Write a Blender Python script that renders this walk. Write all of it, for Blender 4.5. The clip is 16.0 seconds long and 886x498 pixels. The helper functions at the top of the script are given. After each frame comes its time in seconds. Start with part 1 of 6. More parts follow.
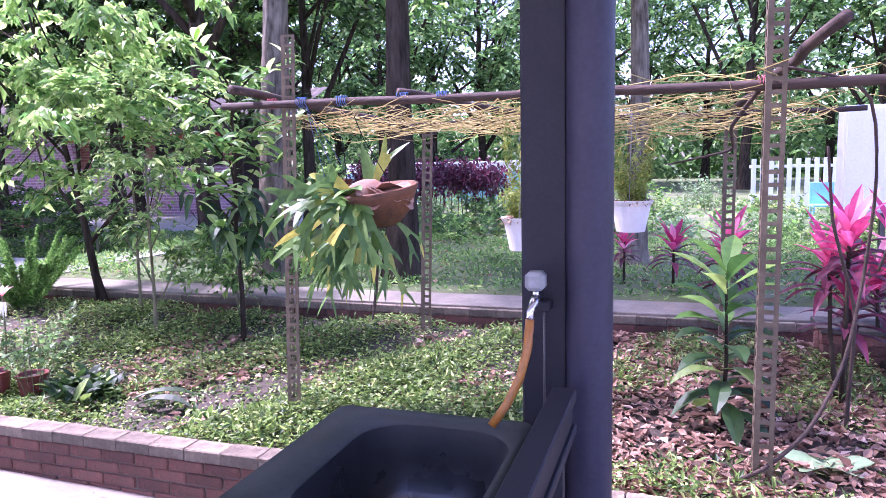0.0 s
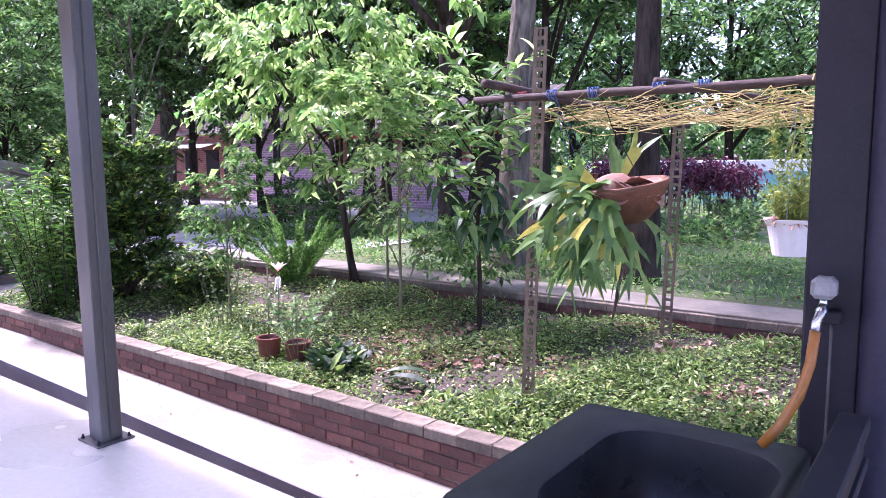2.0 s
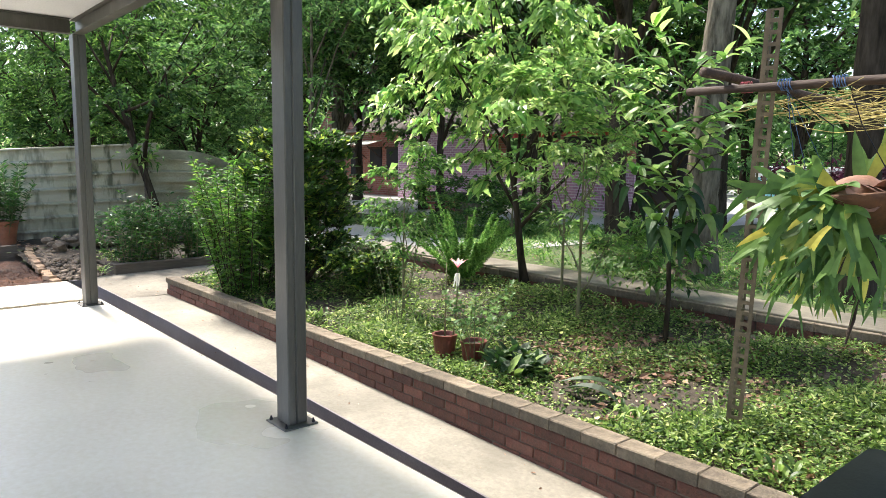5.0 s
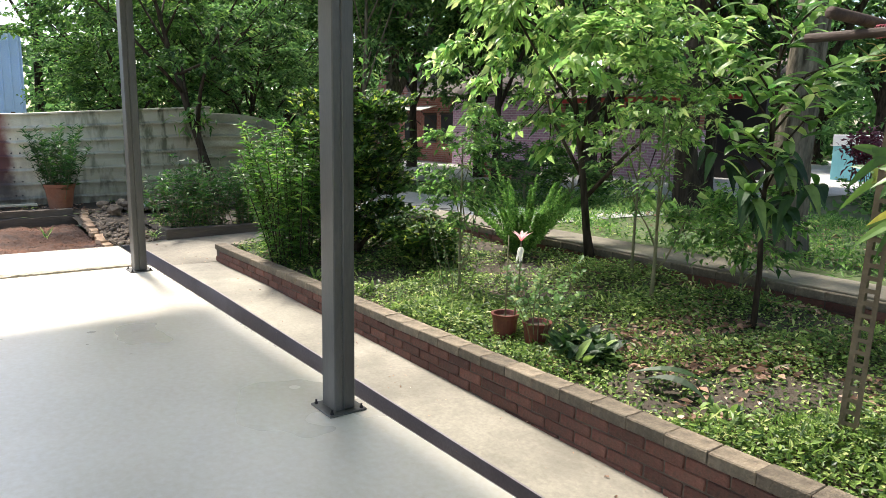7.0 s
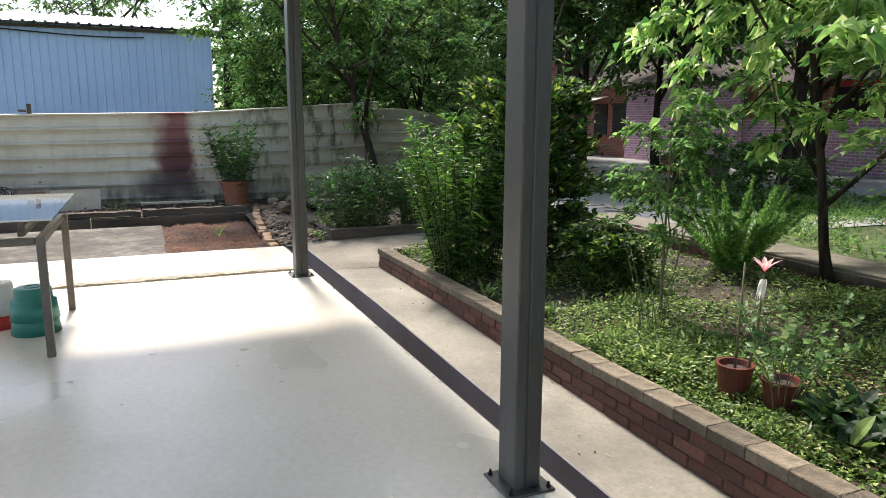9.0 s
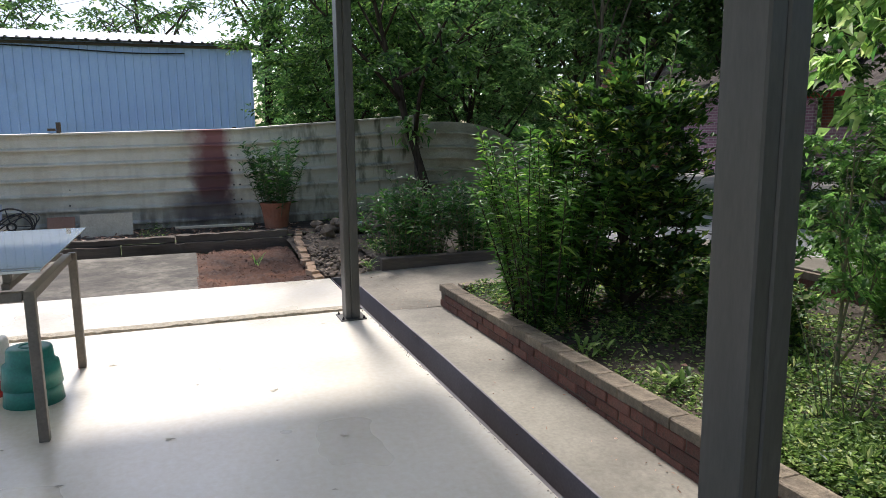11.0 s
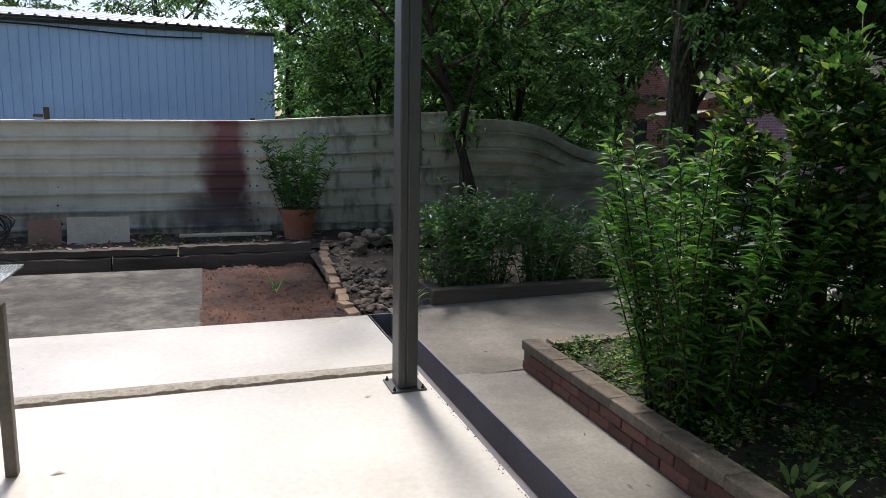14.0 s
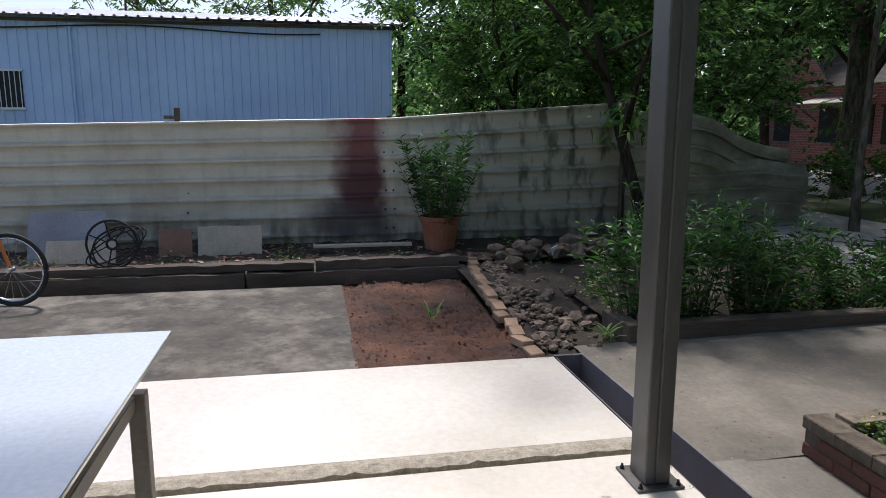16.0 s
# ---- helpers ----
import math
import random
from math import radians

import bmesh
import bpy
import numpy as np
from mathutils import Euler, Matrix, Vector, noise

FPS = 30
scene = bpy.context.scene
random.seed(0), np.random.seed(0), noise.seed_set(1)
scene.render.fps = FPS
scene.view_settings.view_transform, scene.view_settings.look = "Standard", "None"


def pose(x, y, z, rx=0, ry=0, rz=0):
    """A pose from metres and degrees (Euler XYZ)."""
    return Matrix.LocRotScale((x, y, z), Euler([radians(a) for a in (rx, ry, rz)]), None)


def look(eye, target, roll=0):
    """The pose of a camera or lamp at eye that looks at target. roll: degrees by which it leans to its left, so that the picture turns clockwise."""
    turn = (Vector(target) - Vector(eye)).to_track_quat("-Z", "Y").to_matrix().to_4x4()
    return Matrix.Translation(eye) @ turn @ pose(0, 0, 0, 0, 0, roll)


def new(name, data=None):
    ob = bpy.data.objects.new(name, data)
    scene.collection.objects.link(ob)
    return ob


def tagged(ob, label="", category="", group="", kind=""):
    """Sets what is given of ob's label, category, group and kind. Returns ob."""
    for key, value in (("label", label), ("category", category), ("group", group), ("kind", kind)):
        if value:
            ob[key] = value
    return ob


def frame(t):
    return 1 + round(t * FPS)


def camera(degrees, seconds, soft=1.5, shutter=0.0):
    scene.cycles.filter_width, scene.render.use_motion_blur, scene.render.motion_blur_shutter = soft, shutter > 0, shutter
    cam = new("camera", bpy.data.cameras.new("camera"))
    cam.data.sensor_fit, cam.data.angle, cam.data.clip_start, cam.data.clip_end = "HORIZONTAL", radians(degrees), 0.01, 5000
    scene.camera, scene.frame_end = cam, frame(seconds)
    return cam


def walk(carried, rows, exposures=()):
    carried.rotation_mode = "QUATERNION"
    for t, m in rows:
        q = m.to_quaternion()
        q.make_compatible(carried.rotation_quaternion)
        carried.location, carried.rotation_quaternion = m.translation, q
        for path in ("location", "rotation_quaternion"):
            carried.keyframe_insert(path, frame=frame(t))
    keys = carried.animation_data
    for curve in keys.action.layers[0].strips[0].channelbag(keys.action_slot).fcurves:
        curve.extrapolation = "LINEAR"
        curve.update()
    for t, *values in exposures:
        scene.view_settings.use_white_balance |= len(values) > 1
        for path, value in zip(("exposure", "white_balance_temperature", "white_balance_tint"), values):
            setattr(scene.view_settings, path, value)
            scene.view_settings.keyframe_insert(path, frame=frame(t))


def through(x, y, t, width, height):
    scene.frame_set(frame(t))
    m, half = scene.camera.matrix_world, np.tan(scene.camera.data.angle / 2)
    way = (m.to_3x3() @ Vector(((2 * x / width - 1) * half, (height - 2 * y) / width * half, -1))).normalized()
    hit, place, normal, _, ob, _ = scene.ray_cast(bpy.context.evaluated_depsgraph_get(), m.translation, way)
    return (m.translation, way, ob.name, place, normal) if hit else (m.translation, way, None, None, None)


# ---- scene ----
cam = camera(64.8, 16.0, soft=0.6)
PATH = [
    (0, (-0.752, 0.115, 1.624), (-1.382, 1.997, 1.375), -1.3),
    (0.5, (-0.789, 0.119, 1.609), (-1.558, 1.944, 1.331), -0.9),
    (1, (-0.814, 0.108, 1.615), (-1.725, 1.87, 1.362), -0.4),
    (1.5, (-0.829, 0.106, 1.609), (-1.906, 1.774, 1.372), -0.4),
    (2, (-0.847, 0.12, 1.599), (-2.045, 1.703, 1.355), -0.6),
    (2.5, (-0.9, 0.126, 1.648), (-2.158, 1.662, 1.407), -0.5),
    (3, (-0.949, 0.13, 1.648), (-2.252, 1.631, 1.426), -0.3),
    (3.5, (-0.994, 0.094, 1.608), (-2.288, 1.608, 1.433), 0.6),
    (4, (-0.98, 0.118, 1.639), (-2.349, 1.563, 1.446), 0.8),
    (4.5, (-1.066, 0.085, 1.6), (-2.531, 1.429, 1.381), 0.7),
    (7, (-1.545, 0.344, 1.531), (-3.131, 1.515, 1.195), 1.0),
    (7.5, (-1.716, 0.401, 1.538), (-3.397, 1.419, 1.163), 1.1),
    (8, (-1.933, 0.435, 1.54), (-3.642, 1.423, 1.22), -0.1),
    (8.5, (-2.166, 0.505, 1.55), (-3.93, 1.372, 1.181), -1.3),
    (9, (-2.405, 0.671, 1.539), (-4.213, 1.446, 1.179), 0.2),
    (9.5, (-2.625, 0.725, 1.526), (-4.446, 1.471, 1.165), 0.6),
    (12, (-4.161, 0.938, 1.575), (-6.044, 1.549, 1.291), 0.1),
    (12.5, (-4.41, 0.992, 1.578), (-6.3, 1.591, 1.313), 1.5),
    (13, (-4.689, 0.949, 1.582), (-6.54, 1.659, 1.322), 0.2),
    (13.5, (-4.981, 0.948, 1.568), (-6.834, 1.646, 1.285), 0.1),
    (14, (-5.31, 0.934, 1.575), (-7.176, 1.573, 1.244), 1.1),
    (14.5, (-5.643, 0.788, 1.594), (-7.523, 1.382, 1.259), -0.8),
    (15, (-5.951, 0.719, 1.574), (-7.87, 1.14, 1.203), 0.3),
    (15.5, (-6.293, 0.696, 1.58), (-8.228, 1.006, 1.184), 1.2),
    (16, (-6.597, 0.592, 1.592), (-8.532, 0.959, 1.243), 0.1),
]
EXPOSURES = [(0.0, 2.42, 5450, 58), (2.0, 2.26, 5600, 51), (3.5, 2.0, 6650, 15), (4.5, 1.87, 6700, 11), (7.5, 1.45, 6750, 10), (9.5, 1.02, 6600, 13), (12.0, 0.5, 6200, 14), (16.0, 0.25, 6150, 16)]
walk(cam, [(t, look(eye, target, roll)) for t, eye, target, roll in PATH], EXPOSURES)

# ---- light ----
SUN_AZ, SUN_EL = 178.0, 57.0   # degrees: azimuth from +x towards +y, and elevation
world = bpy.data.worlds.new("sky")
scene.world = world
world.use_nodes = True
wn = world.node_tree.nodes
sky = wn.new("ShaderNodeTexSky")
sky.sky_type, sky.sun_disc = "NISHITA", False
sky.sun_elevation, sky.sun_rotation = radians(SUN_EL), radians(90 - SUN_AZ)
sky.air_density, sky.dust_density = 1.0, 2.2
world.node_tree.links.new(sky.outputs[0], wn["Background"].inputs[0])
wn["Background"].inputs[1].default_value = 0.13
sun = new("sun", bpy.data.lights.new("sun", "SUN"))
sun.data.energy, sun.data.angle, sun.data.color = 3.2, radians(7), (1.0, 0.96, 0.90)
sun_from = Vector((math.cos(radians(SUN_AZ)) * math.cos(radians(SUN_EL)), math.sin(radians(SUN_AZ)) * math.cos(radians(SUN_EL)), math.sin(radians(SUN_EL))))
sun.matrix_world = look(sun_from * 60, (0, 0, 0))


# ---- materials ----
def material(name, a, b, scale=4.0, rough=0.7, metal=0.0, bump=0.2, fine=60.0, stretch=(1, 1, 1), dirt=None, dirt_amount=0.4, island=0.0, per_object=0.0, coat=0.0):
    """A surface that wanders between two colours, with fine grain in relief and, if given, dirt in patches."""
    m = bpy.data.materials.new(name)
    m.use_nodes = True
    n, l = m.node_tree.nodes, m.node_tree.links
    p = n["Principled BSDF"]
    co = n.new("ShaderNodeTexCoord")
    mp = n.new("ShaderNodeMapping")
    mp.inputs["Scale"].default_value = stretch
    l.new(co.outputs["Object"], mp.inputs[0])

    def noise_at(sc, detail=6.0, r=0.6):
        t = n.new("ShaderNodeTexNoise")
        t.inputs["Scale"].default_value, t.inputs["Detail"].default_value, t.inputs["Roughness"].default_value = sc, detail, r
        l.new(mp.outputs[0], t.inputs[0])
        return t

    big, small = noise_at(scale), noise_at(fine, 3.0)
    ramp = n.new("ShaderNodeValToRGB")
    ramp.color_ramp.elements[0].position, ramp.color_ramp.elements[1].position = 0.33, 0.67
    ramp.color_ramp.elements[0].color, ramp.color_ramp.elements[1].color = (*a, 1), (*b, 1)
    l.new(big.outputs[0], ramp.inputs[0])
    colour = ramp.outputs[0]
    grain = n.new("ShaderNodeMix")
    grain.data_type, grain.blend_type = "RGBA", "OVERLAY"
    grain.inputs[0].default_value = 0.35
    l.new(colour, grain.inputs[6])
    l.new(small.outputs[0], grain.inputs[7])
    colour = grain.outputs[2]
    if dirt:
        patch = noise_at(scale * 0.37, 8.0, 0.7)
        cut = n.new("ShaderNodeValToRGB")
        cut.color_ramp.elements[0].position, cut.color_ramp.elements[1].position = 0.5, 0.68
        l.new(patch.outputs[0], cut.inputs[0])
        amount = n.new("ShaderNodeMath")
        amount.operation = "MULTIPLY"
        amount.inputs[1].default_value = dirt_amount
        l.new(cut.outputs[0], amount.inputs[0])
        mix = n.new("ShaderNodeMix")
        mix.data_type = "RGBA"
        mix.inputs[7].default_value = (*dirt, 1)
        l.new(amount.outputs[0], mix.inputs[0])
        l.new(colour, mix.inputs[6])
        colour = mix.outputs[2]
    for value, node, socket in ((island, "ShaderNodeNewGeometry", "Random Per Island"), (per_object, "ShaderNodeObjectInfo", "Random")):
        if value:
            r = n.new(node)
            span = n.new("ShaderNodeMapRange")
            span.inputs[3].default_value, span.inputs[4].default_value = 1 - value, 1 + value
            l.new(r.outputs[socket], span.inputs[0])
            hsv = n.new("ShaderNodeHueSaturation")
            l.new(span.outputs[0], hsv.inputs["Value"])
            l.new(colour, hsv.inputs["Color"])
            colour = hsv.outputs[0]
    l.new(colour, p.inputs["Base Color"])
    rr = n.new("ShaderNodeMapRange")
    rr.inputs[3].default_value, rr.inputs[4].default_value = max(0.02, rough - 0.12), min(1.0, rough + 0.12)
    l.new(big.outputs[0], rr.inputs[0])
    l.new(rr.outputs[0], p.inputs["Roughness"])
    p.inputs["Metallic"].default_value = metal
    p.inputs["Coat Weight"].default_value, p.inputs["Coat Roughness"].default_value = coat, 0.22
    if bump:
        bp = n.new("ShaderNodeBump")
        bp.inputs["Strength"].default_value, bp.inputs["Distance"].default_value = bump, 0.01
        l.new(small.outputs[0], bp.inputs["Height"])
        l.new(bp.outputs[0], p.inputs["Normal"])
    return m


def leaf_material(name, a, b, c=None, rough=0.45, through=0.3):
    """Leaves: each between the colours a and b, some of colour c, and light comes through."""
    m = bpy.data.materials.new(name)
    m.use_nodes = True
    n, l = m.node_tree.nodes, m.node_tree.links
    p = n["Principled BSDF"]
    geo = n.new("ShaderNodeNewGeometry")
    ramp = n.new("ShaderNodeValToRGB")
    ramp.color_ramp.elements[0].color, ramp.color_ramp.elements[1].color = (*a, 1), (*b, 1)
    ramp.color_ramp.elements[1].position = 0.85
    if c:
        e = ramp.color_ramp.elements.new(0.97)
        e.color = (*c, 1)
    info, add, wrap = n.new("ShaderNodeObjectInfo"), n.new("ShaderNodeMath"), n.new("ShaderNodeMath")
    add.operation, wrap.operation = "ADD", "FRACT"
    l.new(geo.outputs["Random Per Island"], add.inputs[0])
    l.new(info.outputs["Random"], add.inputs[1])
    l.new(add.outputs[0], wrap.inputs[0])
    l.new(wrap.outputs[0], ramp.inputs[0])
    co = n.new("ShaderNodeTexCoord")
    t = n.new("ShaderNodeTexNoise")
    t.inputs["Scale"].default_value, t.inputs["Detail"].default_value = 30.0, 4.0
    l.new(co.outputs["Object"], t.inputs[0])
    mix = n.new("ShaderNodeMix")
    mix.data_type, mix.blend_type = "RGBA", "OVERLAY"
    mix.inputs[0].default_value = 0.4
    l.new(ramp.outputs[0], mix.inputs[6])
    l.new(t.outputs[0], mix.inputs[7])
    l.new(mix.outputs[2], p.inputs["Base Color"])
    p.inputs["Roughness"].default_value = max(0.33, rough)
    p.inputs["Specular IOR Level"].default_value = 0.42
    tr = n.new("ShaderNodeBsdfTranslucent")
    glow = n.new("ShaderNodeHueSaturation")
    glow.inputs["Hue"].default_value, glow.inputs["Value"].default_value = 0.5, 1.5
    l.new(mix.outputs[2], glow.inputs["Color"])
    l.new(glow.outputs[0], tr.inputs[0])
    ms = n.new("ShaderNodeMixShader")
    ms.inputs[0].default_value = min(0.6, through * 1.25)
    l.new(p.outputs[0], ms.inputs[1])
    l.new(tr.outputs[0], ms.inputs[2])
    l.new(ms.outputs[0], n["Material Output"].inputs[0])
    return m


M_SLAB = material("painted_concrete", (0.67, 0.61, 0.505), (0.76, 0.70, 0.59), 0.7, 0.3, bump=0.05, fine=25, dirt=(0.50, 0.45, 0.37), dirt_amount=0.12, coat=0.7)
# worn coating: the slab's gloss comes and goes in patches
nodes, links = M_SLAB.node_tree.nodes, M_SLAB.node_tree.links
worn, span, at_object = nodes.new("ShaderNodeTexNoise"), nodes.new("ShaderNodeMapRange"), nodes.new("ShaderNodeTexCoord")
worn.inputs["Scale"].default_value, worn.inputs["Detail"].default_value, worn.inputs["Roughness"].default_value, worn.inputs["Distortion"].default_value = 0.8, 3.0, 0.5, 0.0
span.inputs[1].default_value, span.inputs[2].default_value, span.inputs[3].default_value, span.inputs[4].default_value = 0.1, 0.9, 0.08, 0.6
links.new(at_object.outputs["Object"], worn.inputs[0])
links.new(worn.outputs[0], span.inputs[0])
for socket in ("Roughness", "Coat Roughness"):
    links.new(span.outputs[0], nodes["Principled BSDF"].inputs[socket])
M_WALK = material("walk_concrete", (0.165, 0.148, 0.115), (0.29, 0.265, 0.21), 1.5, 0.75, bump=0.3, fine=40, dirt=(0.09, 0.08, 0.06), dirt_amount=0.65)
M_OLD = material("old_concrete", (0.042, 0.037, 0.029), (0.125, 0.11, 0.086), 3.5, 0.9, bump=0.9, fine=22, dirt=(0.30, 0.27, 0.215), dirt_amount=0.8)
M_OLDPATH = material("grey_path_concrete", (0.125, 0.108, 0.078), (0.24, 0.21, 0.16), 1.6, 0.8, bump=0.4, fine=30, dirt=(0.07, 0.06, 0.045), dirt_amount=0.7)
M_ROUGH = material("rough_aggregate", (0.30, 0.26, 0.19), (0.50, 0.44, 0.34), 30, 0.9, bump=0.9, fine=90)
M_STEEL = material("grey_painted_steel", (0.044, 0.042, 0.036), (0.092, 0.087, 0.076), 3, 0.42, bump=0.05, fine=80, stretch=(1, 1, 0.2), dirt=(0.22, 0.21, 0.195), dirt_amount=0.45)
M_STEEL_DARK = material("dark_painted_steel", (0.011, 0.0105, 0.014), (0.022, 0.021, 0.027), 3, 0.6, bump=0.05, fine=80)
M_DRAIN = material("drain_steel", (0.13, 0.12, 0.13), (0.20, 0.185, 0.19), 2, 0.6, bump=0.08, fine=60, dirt=(0.10, 0.08, 0.06), dirt_amount=0.5)
M_BRICK = material("red_brick", (0.095, 0.034, 0.024), (0.205, 0.082, 0.057), 9, 0.85, bump=0.8, fine=90, dirt=(0.045, 0.036, 0.028), dirt_amount=0.85, per_object=0.35)
M_COPE = material("weathered_coping_brick", (0.085, 0.066, 0.046), (0.27, 0.215, 0.15), 11, 0.9, bump=0.8, fine=70, dirt=(0.055, 0.05, 0.035), dirt_amount=0.75, per_object=0.35)
M_MORTAR = material("mortar", (0.06, 0.045, 0.034), (0.135, 0.108, 0.08), 8, 0.95, bump=0.6, fine=80)
M_SOIL = material("garden_soil", (0.028, 0.021, 0.014), (0.075, 0.056, 0.037), 3, 0.95, bump=0.9, fine=30)
M_REDSOIL = material("red_soil", (0.04, 0.018, 0.011), (0.135, 0.058, 0.029), 2.2, 0.95, bump=1.0, fine=25, dirt=(0.05, 0.032, 0.024), dirt_amount=0.7)
M_GROUND = material("lawn_ground", (0.045, 0.085, 0.022), (0.11, 0.13, 0.05), 0.6, 0.95, bump=0.8, fine=20, dirt=(0.22, 0.18, 0.135), dirt_amount=0.6)
M_ROAD = material("worn_road", (0.38, 0.365, 0.34), (0.50, 0.48, 0.45), 0.8, 0.9, bump=0.4, fine=30, dirt=(0.2, 0.19, 0.16), dirt_amount=0.5)
M_BARK = material("bark", (0.016, 0.012, 0.008), (0.07, 0.053, 0.038), 16, 0.95, bump=1.0, fine=45, stretch=(1, 1, 0.2))
M_BARK_PALE = material("pale_bark", (0.045, 0.035, 0.024), (0.25, 0.21, 0.16), 18, 0.9, bump=1.0, fine=45, stretch=(1, 1, 0.22), dirt=(0.14, 0.13, 0.10), dirt_amount=0.6)
for dull in (M_BARK, M_BARK_PALE):
    dull.node_tree.nodes["Principled BSDF"].inputs["Specular IOR Level"].default_value = 0.1
M_STEM = material("green_stem", (0.10, 0.11, 0.05), (0.20, 0.17, 0.09), 8, 0.8, bump=0.3)
M_WOOD = material("weathered_pole", (0.024, 0.014, 0.010), (0.085, 0.054, 0.037), 5, 0.85, bump=0.6, fine=60, stretch=(0.2, 1, 1))
M_FENCE = material("ribbed_fence_sheet", (0.50, 0.48, 0.41), (0.62, 0.60, 0.53), 1.3, 0.6, bump=0.05, fine=40, stretch=(1, 1, 2), dirt=(0.28, 0.26, 0.19), dirt_amount=0.6)
M_SHED = material("pale_blue_sheet", (0.47, 0.60, 0.86), (0.56, 0.70, 0.93), 0.6, 0.5, bump=0.03, fine=30, dirt=(0.36, 0.43, 0.50), dirt_amount=0.5)
M_WHITE = material("white_sheet", (0.70, 0.71, 0.72), (0.80, 0.80, 0.80), 1.0, 0.5, bump=0.03)
M_TIMBER = material("old_timber", (0.042, 0.031, 0.022), (0.14, 0.108, 0.08), 4, 0.9, bump=0.7, fine=50, stretch=(1, 0.15, 1))
M_ROOFTILE = material("dark_roof", (0.04, 0.03, 0.025), (0.085, 0.065, 0.055), 3, 0.9, bump=0.4)
M_DARK = material("dark_inside", (0.02, 0.02, 0.02), (0.035, 0.03, 0.03), 3, 0.8, bump=0.0)
M_CEIL = material("roof_underside", (0.50, 0.51, 0.52), (0.58, 0.59, 0.60), 1.0, 0.5, bump=0.03)
L_FAR = leaf_material("far_leaves", (0.016, 0.056, 0.016), (0.15, 0.30, 0.085), (0.30, 0.44, 0.14), 0.6, 0.35)
L_MID = leaf_material("tree_leaves", (0.016, 0.06, 0.014), (0.18, 0.36, 0.08), (0.40, 0.54, 0.15), 0.4, 0.4)
L_LIGHT = leaf_material("light_green_leaves", (0.045, 0.14, 0.03), (0.35, 0.52, 0.15), (0.60, 0.66, 0.28), 0.35, 0.45)
L_DARK = leaf_material("dark_glossy_leaves", (0.008, 0.028, 0.008), (0.04, 0.10, 0.022), (0.18, 0.27, 0.06), 0.5, 0.2)
# darker copy of the tree leaves: the crowns' shade is put into the colour
L_SHADE = leaf_material("shaded_tree_leaves", (0.009, 0.035, 0.008), (0.085, 0.19, 0.036), (0.22, 0.34, 0.08), 0.6, 0.3)
# the dark and pale ends carry a shrub's shaded gaps and lit tips
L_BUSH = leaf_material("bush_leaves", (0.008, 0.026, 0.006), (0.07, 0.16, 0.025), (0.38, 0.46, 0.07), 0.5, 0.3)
L_COVER = leaf_material("ground_cover_leaves", (0.018, 0.055, 0.012), (0.22, 0.335, 0.075), (0.54, 0.58, 0.23), 0.45, 0.3)


# ---- makers ----
class Geo:
    """Gathers vertices, triangles and quads of one mesh."""
    def __init__(self):
        self.v, self.t, self.q, self.n = [], [], [], 0

    def add(self, v, t=(), q=()):
        v = np.asarray(v, float).reshape(-1, 3)
        if len(t):
            self.t.append(np.asarray(t, int).reshape(-1, 3) + self.n)
        if len(q):
            self.q.append(np.asarray(q, int).reshape(-1, 4) + self.n)
        self.v.append(v)
        self.n += len(v)

    def mesh(self, name, mat, smooth=False):
        me = bpy.data.meshes.new(name)
        v = np.concatenate(self.v)
        t = np.concatenate(self.t) if self.t else np.zeros((0, 3), int)
        q = np.concatenate(self.q) if self.q else np.zeros((0, 4), int)
        me.vertices.add(len(v))
        me.vertices.foreach_set("co", v.ravel())
        me.loops.add(3 * len(t) + 4 * len(q))
        me.loops.foreach_set("vertex_index", np.concatenate([t.ravel(), q.ravel()]).astype(np.int32))
        me.polygons.add(len(t) + len(q))
        me.polygons.foreach_set("loop_start", np.concatenate([np.arange(len(t)) * 3, 3 * len(t) + np.arange(len(q)) * 4]).astype(np.int32))
        me.polygons.foreach_set("use_smooth", np.full(len(t) + len(q), smooth))
        me.update(calc_edges=True)
        me.materials.append(mat)
        return me


def gpart(name, geo, mat, parent=None, label="", smooth=False):
    ob = new(name, geo.mesh(name, mat, smooth))
    if parent:
        ob.parent = parent
    if label:
        ob["label"] = label
    return ob


def part(name, bm, mat, parent=None, label=""):
    me = bpy.data.meshes.new(name)
    bm.to_mesh(me)
    bm.free()
    me.materials.append(mat)
    ob = new(name, me)
    if parent:
        ob.parent = parent
    if label:
        ob["label"] = label
    return ob


def empty(name, x, y, z, label, category, group="", turn=0, kind=""):
    e = new(name)
    e.matrix_basis = pose(x, y, z, 0, 0, turn)
    return tagged(e, label, category, group, kind)


def box(x0, x1, y0, y1, z0, z1, bevel=0.0, bm=None):
    bm = bm or bmesh.new()
    m = Matrix.Translation(((x0 + x1) / 2, (y0 + y1) / 2, (z0 + z1) / 2)) @ Matrix.Diagonal((x1 - x0, y1 - y0, z1 - z0, 1))
    made = bmesh.ops.create_cube(bm, size=1, matrix=m)["verts"]
    if bevel:
        edges = list({e for v in made for e in v.link_edges})
        bmesh.ops.bevel(bm, geom=edges, offset=bevel, segments=1, affect="EDGES")
    return bm


